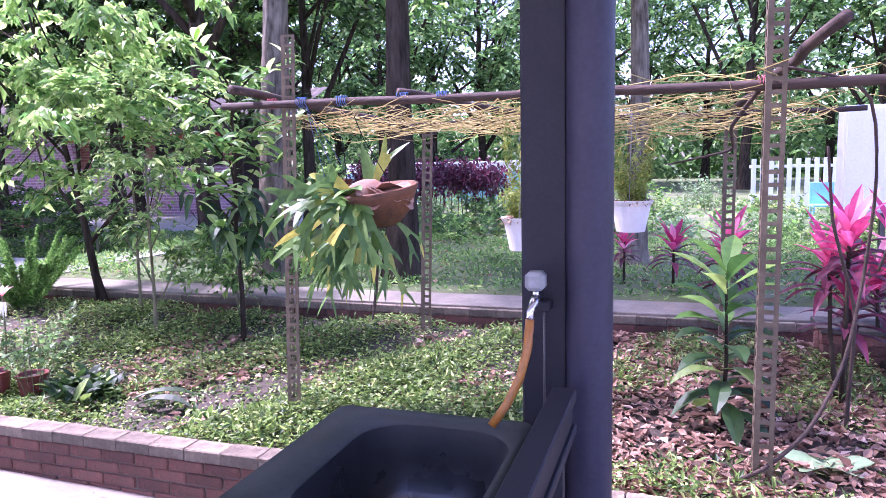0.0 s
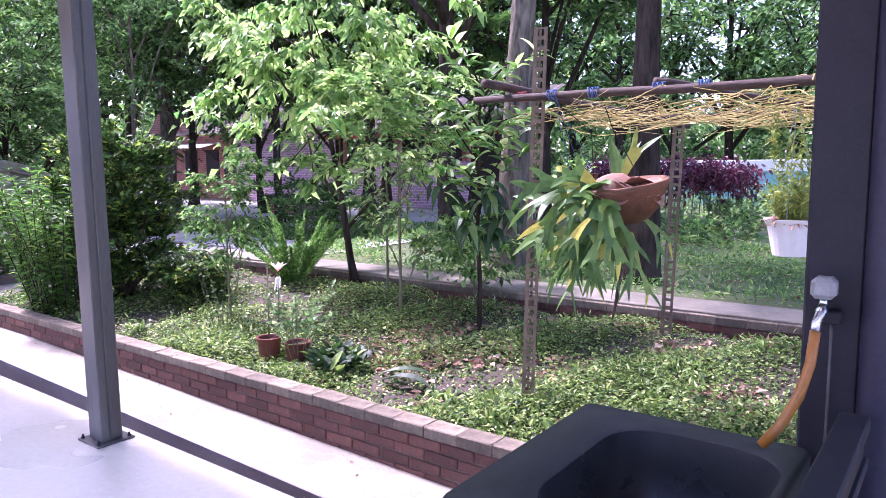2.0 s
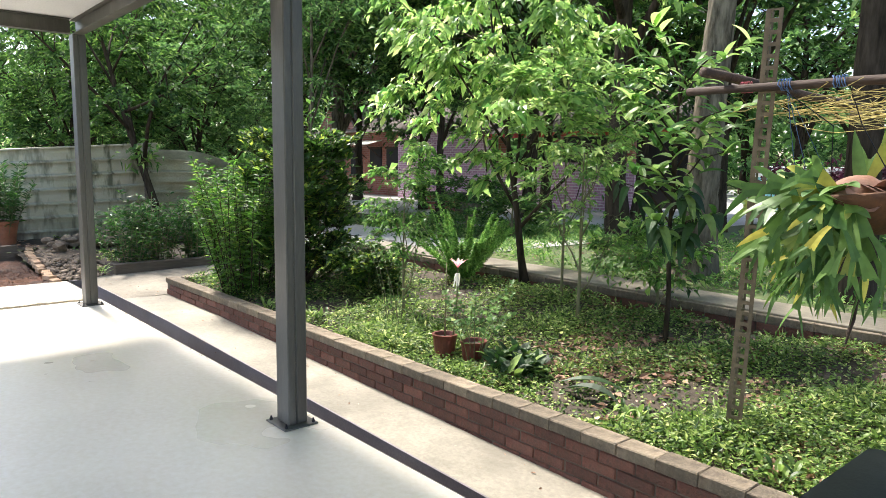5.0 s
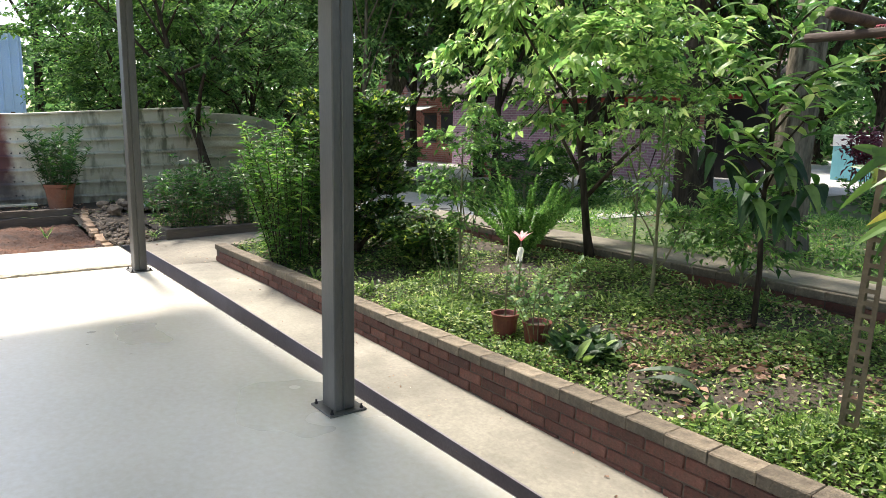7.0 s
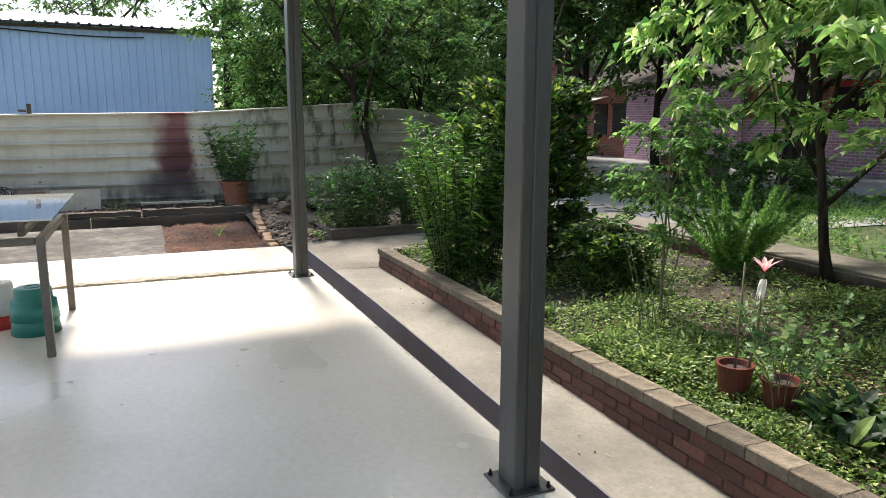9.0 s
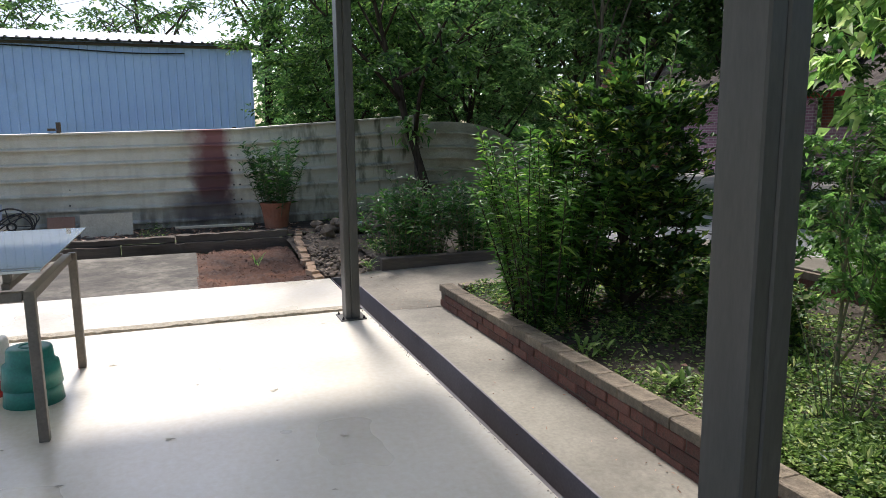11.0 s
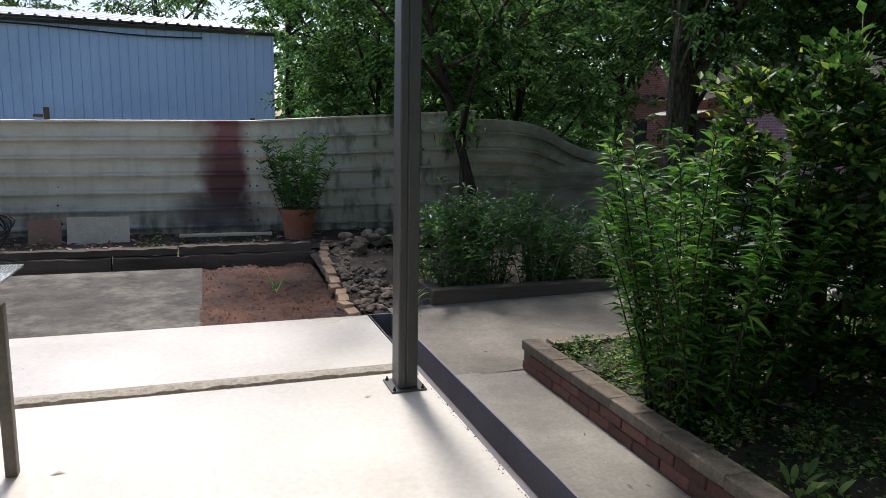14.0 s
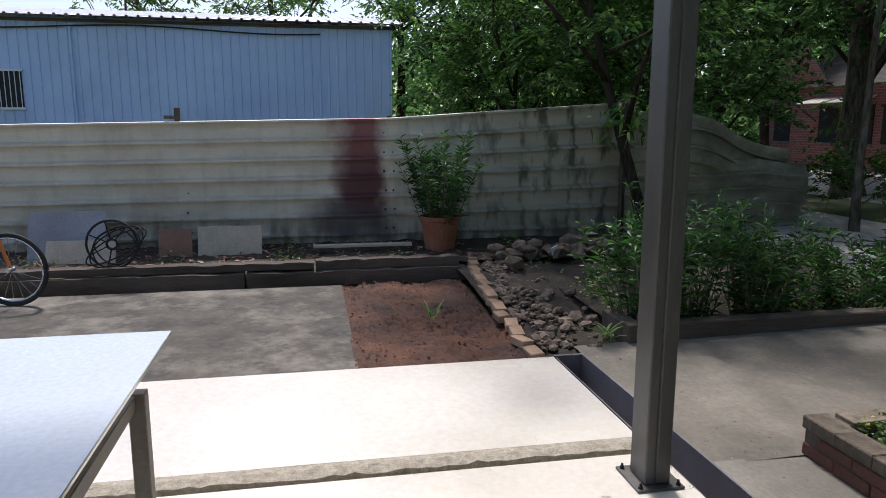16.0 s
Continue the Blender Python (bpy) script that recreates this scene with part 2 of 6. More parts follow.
def tube(geo, points, radii, sides=7):
    """A tapered tube through points."""
    p = np.asarray(points, float)
    r = np.broadcast_to(np.asarray(radii, float), (len(p),))
    d = np.gradient(p, axis=0)
    d /= np.linalg.norm(d, axis=1)[:, None] + 1e-9
    ref = np.where(np.abs(d[:, 2:3]) > 0.9, [[1.0, 0, 0]], [[0, 0, 1.0]])
    u = np.cross(d, ref)
    u /= np.linalg.norm(u, axis=1)[:, None] + 1e-9
    w = np.cross(d, u)
    for i in range(1, len(p)):
        if (u[i] * u[i - 1]).sum() < 0:
            u[i], w[i] = -u[i], -w[i]
    a = np.linspace(0, 2 * np.pi, sides, endpoint=False)
    v = p[:, None] + r[:, None, None] * (np.cos(a)[None, :, None] * u[:, None] + np.sin(a)[None, :, None] * w[:, None])
    k = np.arange(len(p) - 1)[:, None] * sides
    i, j = np.arange(sides)[None], (np.arange(sides)[None] + 1) % sides
    q = np.stack([k + i, k + j, k + sides + j, k + sides + i], -1).reshape(-1, 4)
    n = len(p) * sides
    v = np.concatenate([v.reshape(-1, 3), p[:1], p[-1:]])
    s, e = np.arange(sides), (np.arange(sides) + 1) % sides
    caps = np.concatenate([np.stack([e, s, np.full(sides, n)], -1), np.stack([n - sides + s, n - sides + e, np.full(sides, n + 1)], -1)])
    geo.add(v, caps, q)


def unit(a):
    return a / (np.linalg.norm(a, axis=-1, keepdims=True) + 1e-9)


def leaves(geo, rng, at, way, length, width, droop=0.25, fold=0.25, near=True, up=0.7):
    """Leaves at points, each along its way; folded at the midrib and drooping at the tip."""
    n = len(at)
    way = unit(way)
    length, width = np.broadcast_to(length, (n,)), np.broadcast_to(width, (n,))
    normal = rng.normal(size=(n, 3)) + [0, 0, 3 * up]
    side = unit(np.cross(way, normal))
    normal = unit(np.cross(side, way))
    L, W = length[:, None], width[:, None]
    down = np.array([0, 0, -1.0])
    mid = at + way * L * 0.5 + down * L * droop * 0.2
    tip = at + way * L + down * L * droop
    sides = at + way * L * 0.42 + normal * W * fold + down * L * droop * 0.15
    le, ri = sides - side * W * 0.5, sides + side * W * 0.5
    if near:
        v = np.stack([at, mid, tip, le, ri], 1)
        f = np.array([[0, 4, 1], [0, 1, 3], [1, 4, 2], [1, 2, 3]])
    else:
        v = np.stack([at, ri, tip, le], 1)
        f = np.array([[0, 1, 2], [0, 2, 3]])
    k = v.shape[1]
    geo.add(v.reshape(-1, 3), (f[None] + k * np.arange(n)[:, None, None]).reshape(-1, 3))


def ball(rng, n):
    p = unit(rng.normal(size=(n, 3)))
    return p * rng.random((n, 1)) ** 0.4


def tree(name, seed, x, y, z, height, trunk_r, crown_r, crown_z, leaf, bark, mat, count, label, category="tree", lean=(0, 0), clump=0.5, clumps=60, group="", droop=0.3, near=False, fork=0.35, limbs=7, flat=0.8, width=0.45, lift=0.0, facing=0.75):
    """Trunk and limbs that carry clumps of leaves, with gaps between them."""
    rng = np.random.default_rng(seed)
    root = empty(name, x, y, z, label, category, group)
    wood, crown = Geo(), Geo()
    zs = np.linspace(0, 1, 9)
    top = np.array([lean[0], lean[1], height * 0.85])
    wob = np.cumsum(rng.normal(size=(9, 2)) * trunk_r * 0.2, 0)
    wob[0] = 0
    spine = zs[:, None] * top + np.c_[wob, np.zeros(9)]
    rad = trunk_r * (1 - 0.8 * zs)
    rad[0] *= 1.35
    if near or trunk_r < 0.1:
        tube(wood, spine - [[0, 0, 0.06]], rad, 10)
    else:
        # furrowed bark and a flared foot
        rings, sides = 90, 36
        f = np.linspace(0, 1, rings) ** 1.4
        line = np.stack([np.interp(f, zs, spine[:, q]) for q in range(3)], -1) - [0, 0, 0.06]
        ph = np.linspace(0, 2 * np.pi, sides, endpoint=False)
        h = line[:, 2:3]
        furrow = np.abs(np.sin(ph * 7 + 1.3 * np.sin(h * 5 + seed) + 0.8 * np.sin(h * 13))) ** 0.6 + 0.5 * np.sin(ph * 13 + 2 * np.sin(h * 9 + 1)) * np.sin(h * 17 + ph * 3)
        rr = np.interp(f, zs, rad)[:, None] * (1 + 0.085 * (furrow - 0.6) + 0.25 * np.exp(-h / 0.12) * (0.6 + 0.4 * np.sin(ph * 5 + seed)))
        v = np.stack([line[:, :1] + rr * np.cos(ph), line[:, 1:2] + rr * np.sin(ph), np.broadcast_to(h, rr.shape)], -1)
        q0, i0 = np.arange(rings - 1)[:, None] * sides, np.arange(sides)[None]
        i1 = (i0 + 1) % sides
        wood.add(v.reshape(-1, 3), q=np.stack([q0 + i0, q0 + i1, q0 + sides + i1, q0 + sides + i0], -1).reshape(-1, 4))
    gpart("trunk", wood, bark, root, smooth=True)
    wood = Geo()
    ends = []
    for i in range(limbs):
        s = fork + (0.95 - fork) * (i + rng.random() * 0.6) / limbs
        start = np.array([np.interp(s, zs, spine[:, k]) for k in range(3)])
        a = i * 2.4 + rng.random()
        reach = crown_r * (0.65 + 0.45 * rng.random())
        end = start + [np.cos(a) * reach, np.sin(a) * reach, (height - start[2]) * (0.3 + 0.5 * rng.random())]
        m = (start + end) / 2 + rng.normal(size=3) * crown_r * 0.08 + [0, 0, crown_r * 0.06]
        pts = [start, (start + m) / 2 + rng.normal(size=3) * 0.02, m, end]
        r0 = trunk_r * (1 - 0.8 * s) * 0.62
        if near:
            wood = Geo()
        tube(wood, pts, [r0, r0 * 0.8, r0 * 0.6, r0 * 0.2], 6)
        ends += [end, (m + end) / 2, m]
        for k in range(3):
            e2 = m + (end - m) * rng.random() + rng.normal(size=3) * crown_r * 0.3
            tube(wood, [m + (end - m) * 0.2 * k, (m + e2) / 2 + rng.normal(size=3) * 0.03, e2], [r0 * 0.4, r0 * 0.25, r0 * 0.1], 5)
            ends.append(e2)
        if near:
            gpart("limb", wood, bark, root, smooth=True)
    ends = np.array(ends)
    extra = max(0, clumps - len(ends))
    c = ball(rng, extra) * [crown_r, crown_r, (height - crown_z) / 2 * 1.05] + [lean[0] * 0.9, lean[1] * 0.9, (height + crown_z) / 2]
    centres = np.concatenate([ends, c]) if extra else ends
    per = rng.random(len(centres)) ** 1.5 + 0.25
    per = np.maximum(1, (per / per.sum() * count).astype(int))
    # each clump is a fan of twigs, with leaves on both sides of every twig
    fan, n = 7, int(per.sum())
    c = np.repeat(np.arange(len(centres)), per)
    k = rng.integers(0, fan, n)
    out = np.arctan2(centres[:, 1] - lean[1] * 0.5, centres[:, 0] - lean[0] * 0.5)
    ang = out[:, None] + rng.normal(size=(len(centres), fan)) * 0.95
    tilt = rng.normal(size=(len(centres), fan)) * 0.32 + 0.08 + lift * 0.8
    reach = clump * (0.75 + 0.9 * rng.random((len(centres), fan)))
    way_t = unit(np.stack([np.cos(ang), np.sin(ang), tilt], -1))
    s = rng.random(n) ** 0.75
    d, L = way_t[c, k], reach[c, k][:, None]
    at = centres[c] + d * (s[:, None] - 0.3) * L + np.array([0, 0, -0.32 * (1 - lift)]) * L * s[:, None] ** 2 + rng.normal(size=(n, 3)) * [1, 1, flat * 0.6] * leaf * 0.35
    across = unit(np.cross(d, [0, 0, 1.0])) * rng.choice([-1.0, 1.0], n)[:, None]
    way = d * 0.65 + across * 0.75 + rng.normal(size=(n, 3)) * 0.28 + [0, 0, lift - 0.15]
    size = leaf * (0.6 + 0.7 * rng.random(n))
    leaves(crown, rng, at, way, size, size * width, droop, 0.2, near, facing)
    if near:
        twigs = Geo()
        for i in range(len(centres)):
            for j in range(0, fan, 2):
                u = np.array([-0.3, 0.2, 0.7])[:, None]
                tube(twigs, centres[i] + way_t[i, j] * u * reach[i, j] + np.array([0, 0, -0.32 * (1 - lift)]) * reach[i, j] * np.clip(u + 0.3, 0, 1) ** 2, [trunk_r * 0.09, trunk_r * 0.06, trunk_r * 0.03], 4)
        gpart("twig_work", twigs, bark, root)["kind"] = "stuff"
    if not near:
        gpart("branchwork", wood, bark, root, smooth=True)
    gpart("crown", crown, mat, root)
    return root


# ---- setting ----
EDGE, DRAIN_Y, WALL_Y, END_X = 2.235, 2.445, 2.925, -9.43   # slab edge, drain's far side, planter's face, planter's west end


def walk_z(x):
    return -0.02 * min(max(x + 8.0, 0.0), 5.0)


def smooth(a, b, v):
    s = np.clip((v - a) / (b - a), 0, 1)
    return s * s * (3 - 2 * s)


def ground_z(x, y):
    """Height of the open ground north and west of the planter."""
    x, y = np.asarray(x, float), np.asarray(y, float)
    near = 0.44 * smooth(-11.5, -7.0, x) + 0.10 * (1 - smooth(-11.5, -7.0, x))
    north = near + (0.2 - near) * smooth(7.5, 14, y)
    return -0.04 + (north + 0.04) * smooth(4.0, 6.0, y)


def soil_z(x, y):
    """Height of the soil in the planter."""
    return 0.12 + 0.105 * np.clip(np.asarray(y, float) - 3.05, 0, 2.4) + 0 * np.asarray(x, float) - 0.11 * smooth(5.12, 5.40, y)


def grid_sheet(name, x0, x1, y0, y1, nx, ny, height, mat, label, amp=0.0, keep=None):
    g = Geo()
    xs, ys = np.linspace(x0, x1, nx), np.linspace(y0, y1, ny)
    X, Y = np.meshgrid(xs, ys, indexing="ij")
    Z = height(X, Y)
    if amp:
        Z = Z + np.random.default_rng(3).normal(size=Z.shape) * amp
    i, j = np.meshgrid(np.arange(nx - 1), np.arange(ny - 1), indexing="ij")
    q = np.stack([i * ny + j, (i + 1) * ny + j, (i + 1) * ny + j + 1, i * ny + j + 1], -1).reshape(-1, 4)
    if keep is not None:
        cx, cy = X.ravel()[q].mean(1), Y.ravel()[q].mean(1)
        q = q[keep(cx, cy)]
    g.add(np.stack([X, Y, Z], -1).reshape(-1, 3), q=q)
    return tagged(gpart(name, g, mat, smooth=True), label, "ground", kind="structure")


# floor slab, the newer strip beyond its joint, drain channel and walkway
floor = tagged(part("floor", box(-9.575, 8, -6, EDGE, -0.25, 0.0), M_SLAB), "pale smooth concrete floor slab under the roof", "floor", kind="structure")
bm = box(-11.02, -9.73, -6, EDGE - 0.02, -0.25, 0.012, 0.004)
strip = tagged(part("floor_strip", bm, M_SLAB), "pale concrete strip beyond the slab joint", "floor", kind="structure")
g = Geo()
rng = np.random.default_rng(5)
ys = np.linspace(-6, EDGE - 0.03, 170)
edge = np.c_[-9.60 + rng.normal(size=170) * 0.006, ys]
ring = [np.c_[edge, np.full(170, -0.05)], np.c_[edge, 0.008 + rng.random(170) * 0.014], np.c_[np.full(170, -9.665), ys, 0.016 + rng.random(170) * 0.012], np.c_[np.full(170, -9.735), ys, np.full(170, 0.011)]]
k = np.arange(169)
g.add(np.concatenate(ring), q=np.concatenate([np.stack([r * 170 + k, r * 170 + k + 1, (r + 1) * 170 + k + 1, (r + 1) * 170 + k], -1) for r in range(3)]))
tagged(gpart("joint_edge", g, M_ROUGH), "rough broken aggregate edge along the slab joint", "floor", kind="structure")

bm = box(-11.05, 8, EDGE + 0.004, EDGE + 0.010, -0.20, -0.004)
box(-11.05, 8, EDGE + 0.010, DRAIN_Y - 0.012, -0.20, -0.19, bm=bm)
tagged(part("drain_channel", bm, M_DRAIN), "grey steel drain channel beside the floor slab", "drain", kind="structure")
bm = bmesh.new()
cuts = [-11.05, -8, -6.5, -5, -3, 8]
for x0, x1 in zip(cuts, cuts[1:]):
    vs = [bm.verts.new(c) for c in ((x0, DRAIN_Y - 0.012, -0.2), (x1, DRAIN_Y - 0.012, -0.2), (x1, DRAIN_Y - 0.012, walk_z(x1) + 0.006), (x0, DRAIN_Y - 0.012, walk_z(x0) + 0.006), (x0, DRAIN_Y, walk_z(x0) + 0.006), (x1, DRAIN_Y, walk_z(x1) + 0.006))]
    bm.faces.new(vs[:4])
    bm.faces.new((vs[3], vs[2], vs[5], vs[4]))
tagged(part("drain_side", bm, M_DRAIN), "dark grey steel side plate of the drain", "drain", kind="structure")
# the drain's end plate
tagged(part("drain_end", box(-11.07, -11.05, EDGE, DRAIN_Y + 0.01, -0.2, 0.004), M_DRAIN), "steel end plate of the drain", "drain", kind="structure")

bm = bmesh.new()
for x0, x1 in zip([-9.43, -8, -6.5, -5, -3], [-8, -6.5, -5, -3, 8]):
    bm.faces.new([bm.verts.new(c) for c in ((x0, DRAIN_Y, walk_z(x0)), (x1, DRAIN_Y, walk_z(x1)), (x1, WALL_Y + 0.05, walk_z(x1)), (x0, WALL_Y + 0.05, walk_z(x0)))])
walkway = tagged(part("walkway", bm, M_WALK), "worn tan concrete walkway beside the brick planter", "pavement", kind="structure")

bm = bmesh.new()
bm.faces.new([bm.verts.new(c) for c in ((-11.25, DRAIN_Y, 0), (-9.40, DRAIN_Y, walk_z(-9.4) - 0.004), (-9.40, 7.0, 0.10), (-11.25, 7.0, 0.10))])
tagged(part("walkway_west", bm, M_OLDPATH), "dark stained concrete walkway between the beds", "pavement", kind="structure")

old = tagged(part("old_paving", box(-13.6, -11.02, -6, 0.87, -0.3, -0.012), M_OLD), "old stained grey concrete paving", "pavement", kind="structure")
grid_sheet("soil_bed", -13.75, -11.02, 0.85, 2.12, 90, 45, lambda x, y: -0.03 + 0.03 * np.sin(x * 3 + y * 5) * np.sin(y * 4 - x), M_REDSOIL, "bare red-brown soil bed with clods", 0.012)
grid_sheet("stone_bed", -14.2, -11.05, 2.1, 3.1, 60, 30, lambda x, y: -0.02 + 0.10 * smooth(-11.6, -13.5, x) + 0 * y, M_SOIL, "dark soil under a pile of stones", 0.012)
grid_sheet("fence_bed", -15.7, -13.95, -6, 5, 30, 90, lambda x, y: 0.13 + 0 * x, M_SOIL, "raised soil strip along the fence", 0.012)
grid_sheet("planter_soil", -9.36, 3.0, WALL_Y + 0.1, 5.5, 200, 50, soil_z, M_SOIL, "planter soil under low weeds and dry leaves", 0.008)
grid_sheet("ground", -90, 70, -70, 110, 321, 361, lambda x, y: np.where((x > -16) & (x < 6) & (y < 5.6), -0.26, np.where((y < 4.6), -0.05, ground_z(x, y))), M_GROUND, "lawn and bare earth with thin grass", 0.0)
grid_sheet("bed_ground", -16.0, -11.2, 2.9, 8.0, 40, 40, lambda x, y: 0.06 + 0.05 * smooth(5, 8, y), M_SOIL, "earth of the planted bed before the fence", 0.01)
grid_sheet("road", -60, -7.5, 6.2, 9.2, 90, 12, lambda x, y: ground_z(x, y) + 0.012, M_ROAD, "worn grey concrete lane beyond the garden")
grid_sheet("yard", -60, -9.0, 11.0, 40, 90, 40, lambda x, y: ground_z(x, y) + 0.015, M_ROAD, "pale paved yard before the brick house")
bm = box(-9.3, 6, 5.5, 5.98, 0.2, 0.452, 0.006)
tagged(part("back_path", bm, M_OLDPATH), "pale concrete path behind the planter", "pavement", kind="structure")


# brick walls of the planter: each brick is a piece of its own
def brick_mesh(name, lx, ly, lz, mat, seed):
    bm = box(-lx / 2, lx / 2, -ly / 2, ly / 2, -lz / 2, lz / 2, 0.005)
    r = random.Random(seed)
    for v in bm.verts:
        v.co += Vector((r.uniform(-1, 1), r.uniform(-1, 1), r.uniform(-1, 1))) * 0.0016
    me = bpy.data.meshes.new(name)
    bm.to_mesh(me)
    bm.free()
    me.materials.append(mat)
    return me


def planter_wall(name, label, x0, y0, x1, y1, bottoms, base, seed):
    """A half-brick wall from (x0, y0) to (x1, y1); its face lies on the right of that line."""
    length, ang = math.hypot(x1 - x0, y1 - y0), math.degrees(math.atan2(y1 - y0, x1 - x0))
    root = tagged(part(name, box(0.01, length - 0.01, 0.011, 0.108, base, bottoms[-1] + 0.04), M_MORTAR), label, "wall", kind="structure")
    root.matrix_basis = pose(x0, y0, 0, 0, 0, ang)
    meshes = [brick_mesh("brick", 0.208, 0.115, 0.0595, M_BRICK, seed + i) for i in range(4)]
    copes = [brick_mesh("coping_brick", 0.2155, 0.132, 0.064, M_COPE, seed + 9 + i) for i in range(4)]
    r = random.Random(seed)
    for c, z in enumerate(bottoms):
        top = c == len(bottoms) - 1
        x = 0.107 + (0.0 if top or c % 2 == 0 else 0.108)
        while x < length - 0.05:
            if top or z > base - 0.03:
                ob = new("coping_brick" if top else "brick", r.choice(copes if top else meshes))
                ob.parent = root
                ob.matrix_basis = pose(x, 0.06 + r.uniform(-0.003, 0.003), z + 0.031 + r.uniform(-0.002, 0.002), 0, r.uniform(-0.7, 0.7), r.uniform(-0.6, 0.6))
            x += 0.218
    return root


planter_wall("planter_wall_south", "low red brick planter wall with weathered coping", END_X, WALL_Y, 1.0, WALL_Y, (-0.128, -0.062, 0.004, 0.070, 0.138), -0.15, 1)
planter_wall("planter_wall_west", "low red brick end wall of the planter", END_X, 5.5, END_X, WALL_Y + 0.13, (0.004, 0.070, 0.138), -0.02, 2)
planter_wall("planter_wall_north", "brick wall retaining the path behind the planter", -9.3, 5.47, 4.0, 5.47, (0.170, 0.236, 0.302, 0.368), 0.10, 3)


# roof over the slab
roof = tagged(part("ceiling", box(-9.45, 1.6, -1.6, 2.35, 3.0, 3.05), M_CEIL), "pale metal roof sheet over the floor", "ceiling", kind="structure")


def h_beam(lx, d, w, t=0.009):
    """An H section along x, d deep in z, w wide in y."""
    bm = box(0, lx, -w / 2, w / 2, d / 2 - t, d / 2, 0.0015)
    box(0, lx, -w / 2, w / 2, -d / 2, -d / 2 + t, 0.0015, bm)
    box(0, lx, -t / 2, t / 2, -d / 2 + t, d / 2 - t, bm=bm)
    return bm


def roof_beam(x, y, z, length, turn, label):
    b = tagged(part("roof_beam", h_beam(length, 0.15, 0.10), M_STEEL), label, "beam", kind="structure")
    b.matrix_basis = pose(x, y, z, 0, 0, turn)


roof_beam(-9.35, 2.07, 2.92, 10.9, 0, "grey steel edge beam under the roof")
roof_beam(-9.30, 2.0, 2.92, 3.5, -90, "grey steel cross beam under the roof")
roof_beam(-4.82, 2.0, 2.92, 3.5, -90, "grey steel cross beam under the roof")


def steel_column(x, y, mat, label, group, w=0.075):
    """A box section with a joint line, on a bolted base plate."""
    root = empty("steel_column", x, y, 0, label, "column", group)
    bm = box(-w, w, -0.062, -0.012, 0.012, 2.85, 0.006)
    box(-w, w, -0.008, 0.062, 0.012, 2.85, 0.006, bm)
    box(-w + 0.007, w - 0.007, -0.02, 0.0, 0.012, 2.85, bm=bm)
    part("shaft", bm, mat, root)
    part("base_plate", box(-0.118, 0.118, -0.112, 0.112, 0.001, 0.012, 0.002), mat, root, "rust-edged steel base plate")
    for sx in (-1, 1):
        for sy in (-1, 1):
            bm = bmesh.new()
            bmesh.ops.create_cone(bm, cap_ends=True, segments=6, radius1=0.011, radius2=0.011, depth=0.01, matrix=Matrix.Translation((sx * 0.095, sy * 0.09, 0.017)))
            bmesh.ops.create_cone(bm, cap_ends=True, segments=8, radius1=0.006, radius2=0.006, depth=0.02, matrix=Matrix.Translation((sx * 0.095, sy * 0.09, 0.026)))
            part("bolt", bm, M_STEEL_DARK, root)
    return root


steel_column(-4.84, 2.075, M_STEEL, "grey painted steel column bolted to the floor", "roof columns")
steel_column(-9.335, 2.075, M_STEEL, "grey painted steel column bolted to the floor", "roof columns")
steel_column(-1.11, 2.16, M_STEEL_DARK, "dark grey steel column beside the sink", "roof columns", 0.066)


# ---- more materials ----
def brick_material(name, a, b, mortar, scale=1.0, blotch=None):
    """Far brickwork: courses too fine to be told apart singly."""
    m = material(name, a, b, 2.0, 0.9, bump=0.0)
    n, l = m.node_tree.nodes, m.node_tree.links
    p = n["Principled BSDF"]
    old_link = p.inputs["Base Color"].links[0].from_socket
    co, mp, bt = n.new("ShaderNodeTexCoord"), n.new("ShaderNodeMapping"), n.new("ShaderNodeTexBrick")
    mp.inputs["Rotation"].default_value = (radians(90), 0, 0)
    l.new(co.outputs["Object"], mp.inputs[0])
    l.new(mp.outputs[0], bt.inputs[0])
    bt.inputs["Scale"].default_value, bt.inputs["Mortar Size"].default_value = scale, 0.012
    bt.inputs["Brick Width"].default_value, bt.inputs["Row Height"].default_value = 0.24, 0.085
    bt.inputs["Color2"].default_value = (*[c * 0.8 for c in a], 1)
    bt.inputs["Mortar"].default_value = (*mortar, 1)
    l.new(old_link, bt.inputs["Color1"])
    l.new(bt.outputs[0], p.inputs["Base Color"])
    return m


M_HOUSE_RED = brick_material("red_house_brick", (0.36, 0.11, 0.08), (0.46, 0.18, 0.13), (0.36, 0.24, 0.20))
M_HOUSE_PINK = brick_material("pink_house_brick", (0.54, 0.28, 0.43), (0.64, 0.37, 0.53), (0.72, 0.60, 0.68))
M_CLAY = material("terracotta", (0.27, 0.09, 0.042), (0.38, 0.145, 0.075), 6, 0.7, bump=0.25, fine=70, dirt=(0.24, 0.16, 0.11), dirt_amount=0.5)
M_POT_RED = material("red_brown_plastic_pot", (0.10, 0.022, 0.016), (0.16, 0.038, 0.027), 6, 0.45, bump=0.08)
M_POT_WHITE = material("white_plastic_pot", (0.66, 0.64, 0.62), (0.76, 0.75, 0.73), 5, 0.45, bump=0.05, dirt=(0.45, 0.41, 0.36), dirt_amount=0.4)
M_COCO = material("clay_bowl", (0.05, 0.02, 0.010), (0.19, 0.075, 0.028), 7, 0.75, bump=0.5, fine=50, dirt=(0.07, 0.035, 0.02), dirt_amount=0.6)
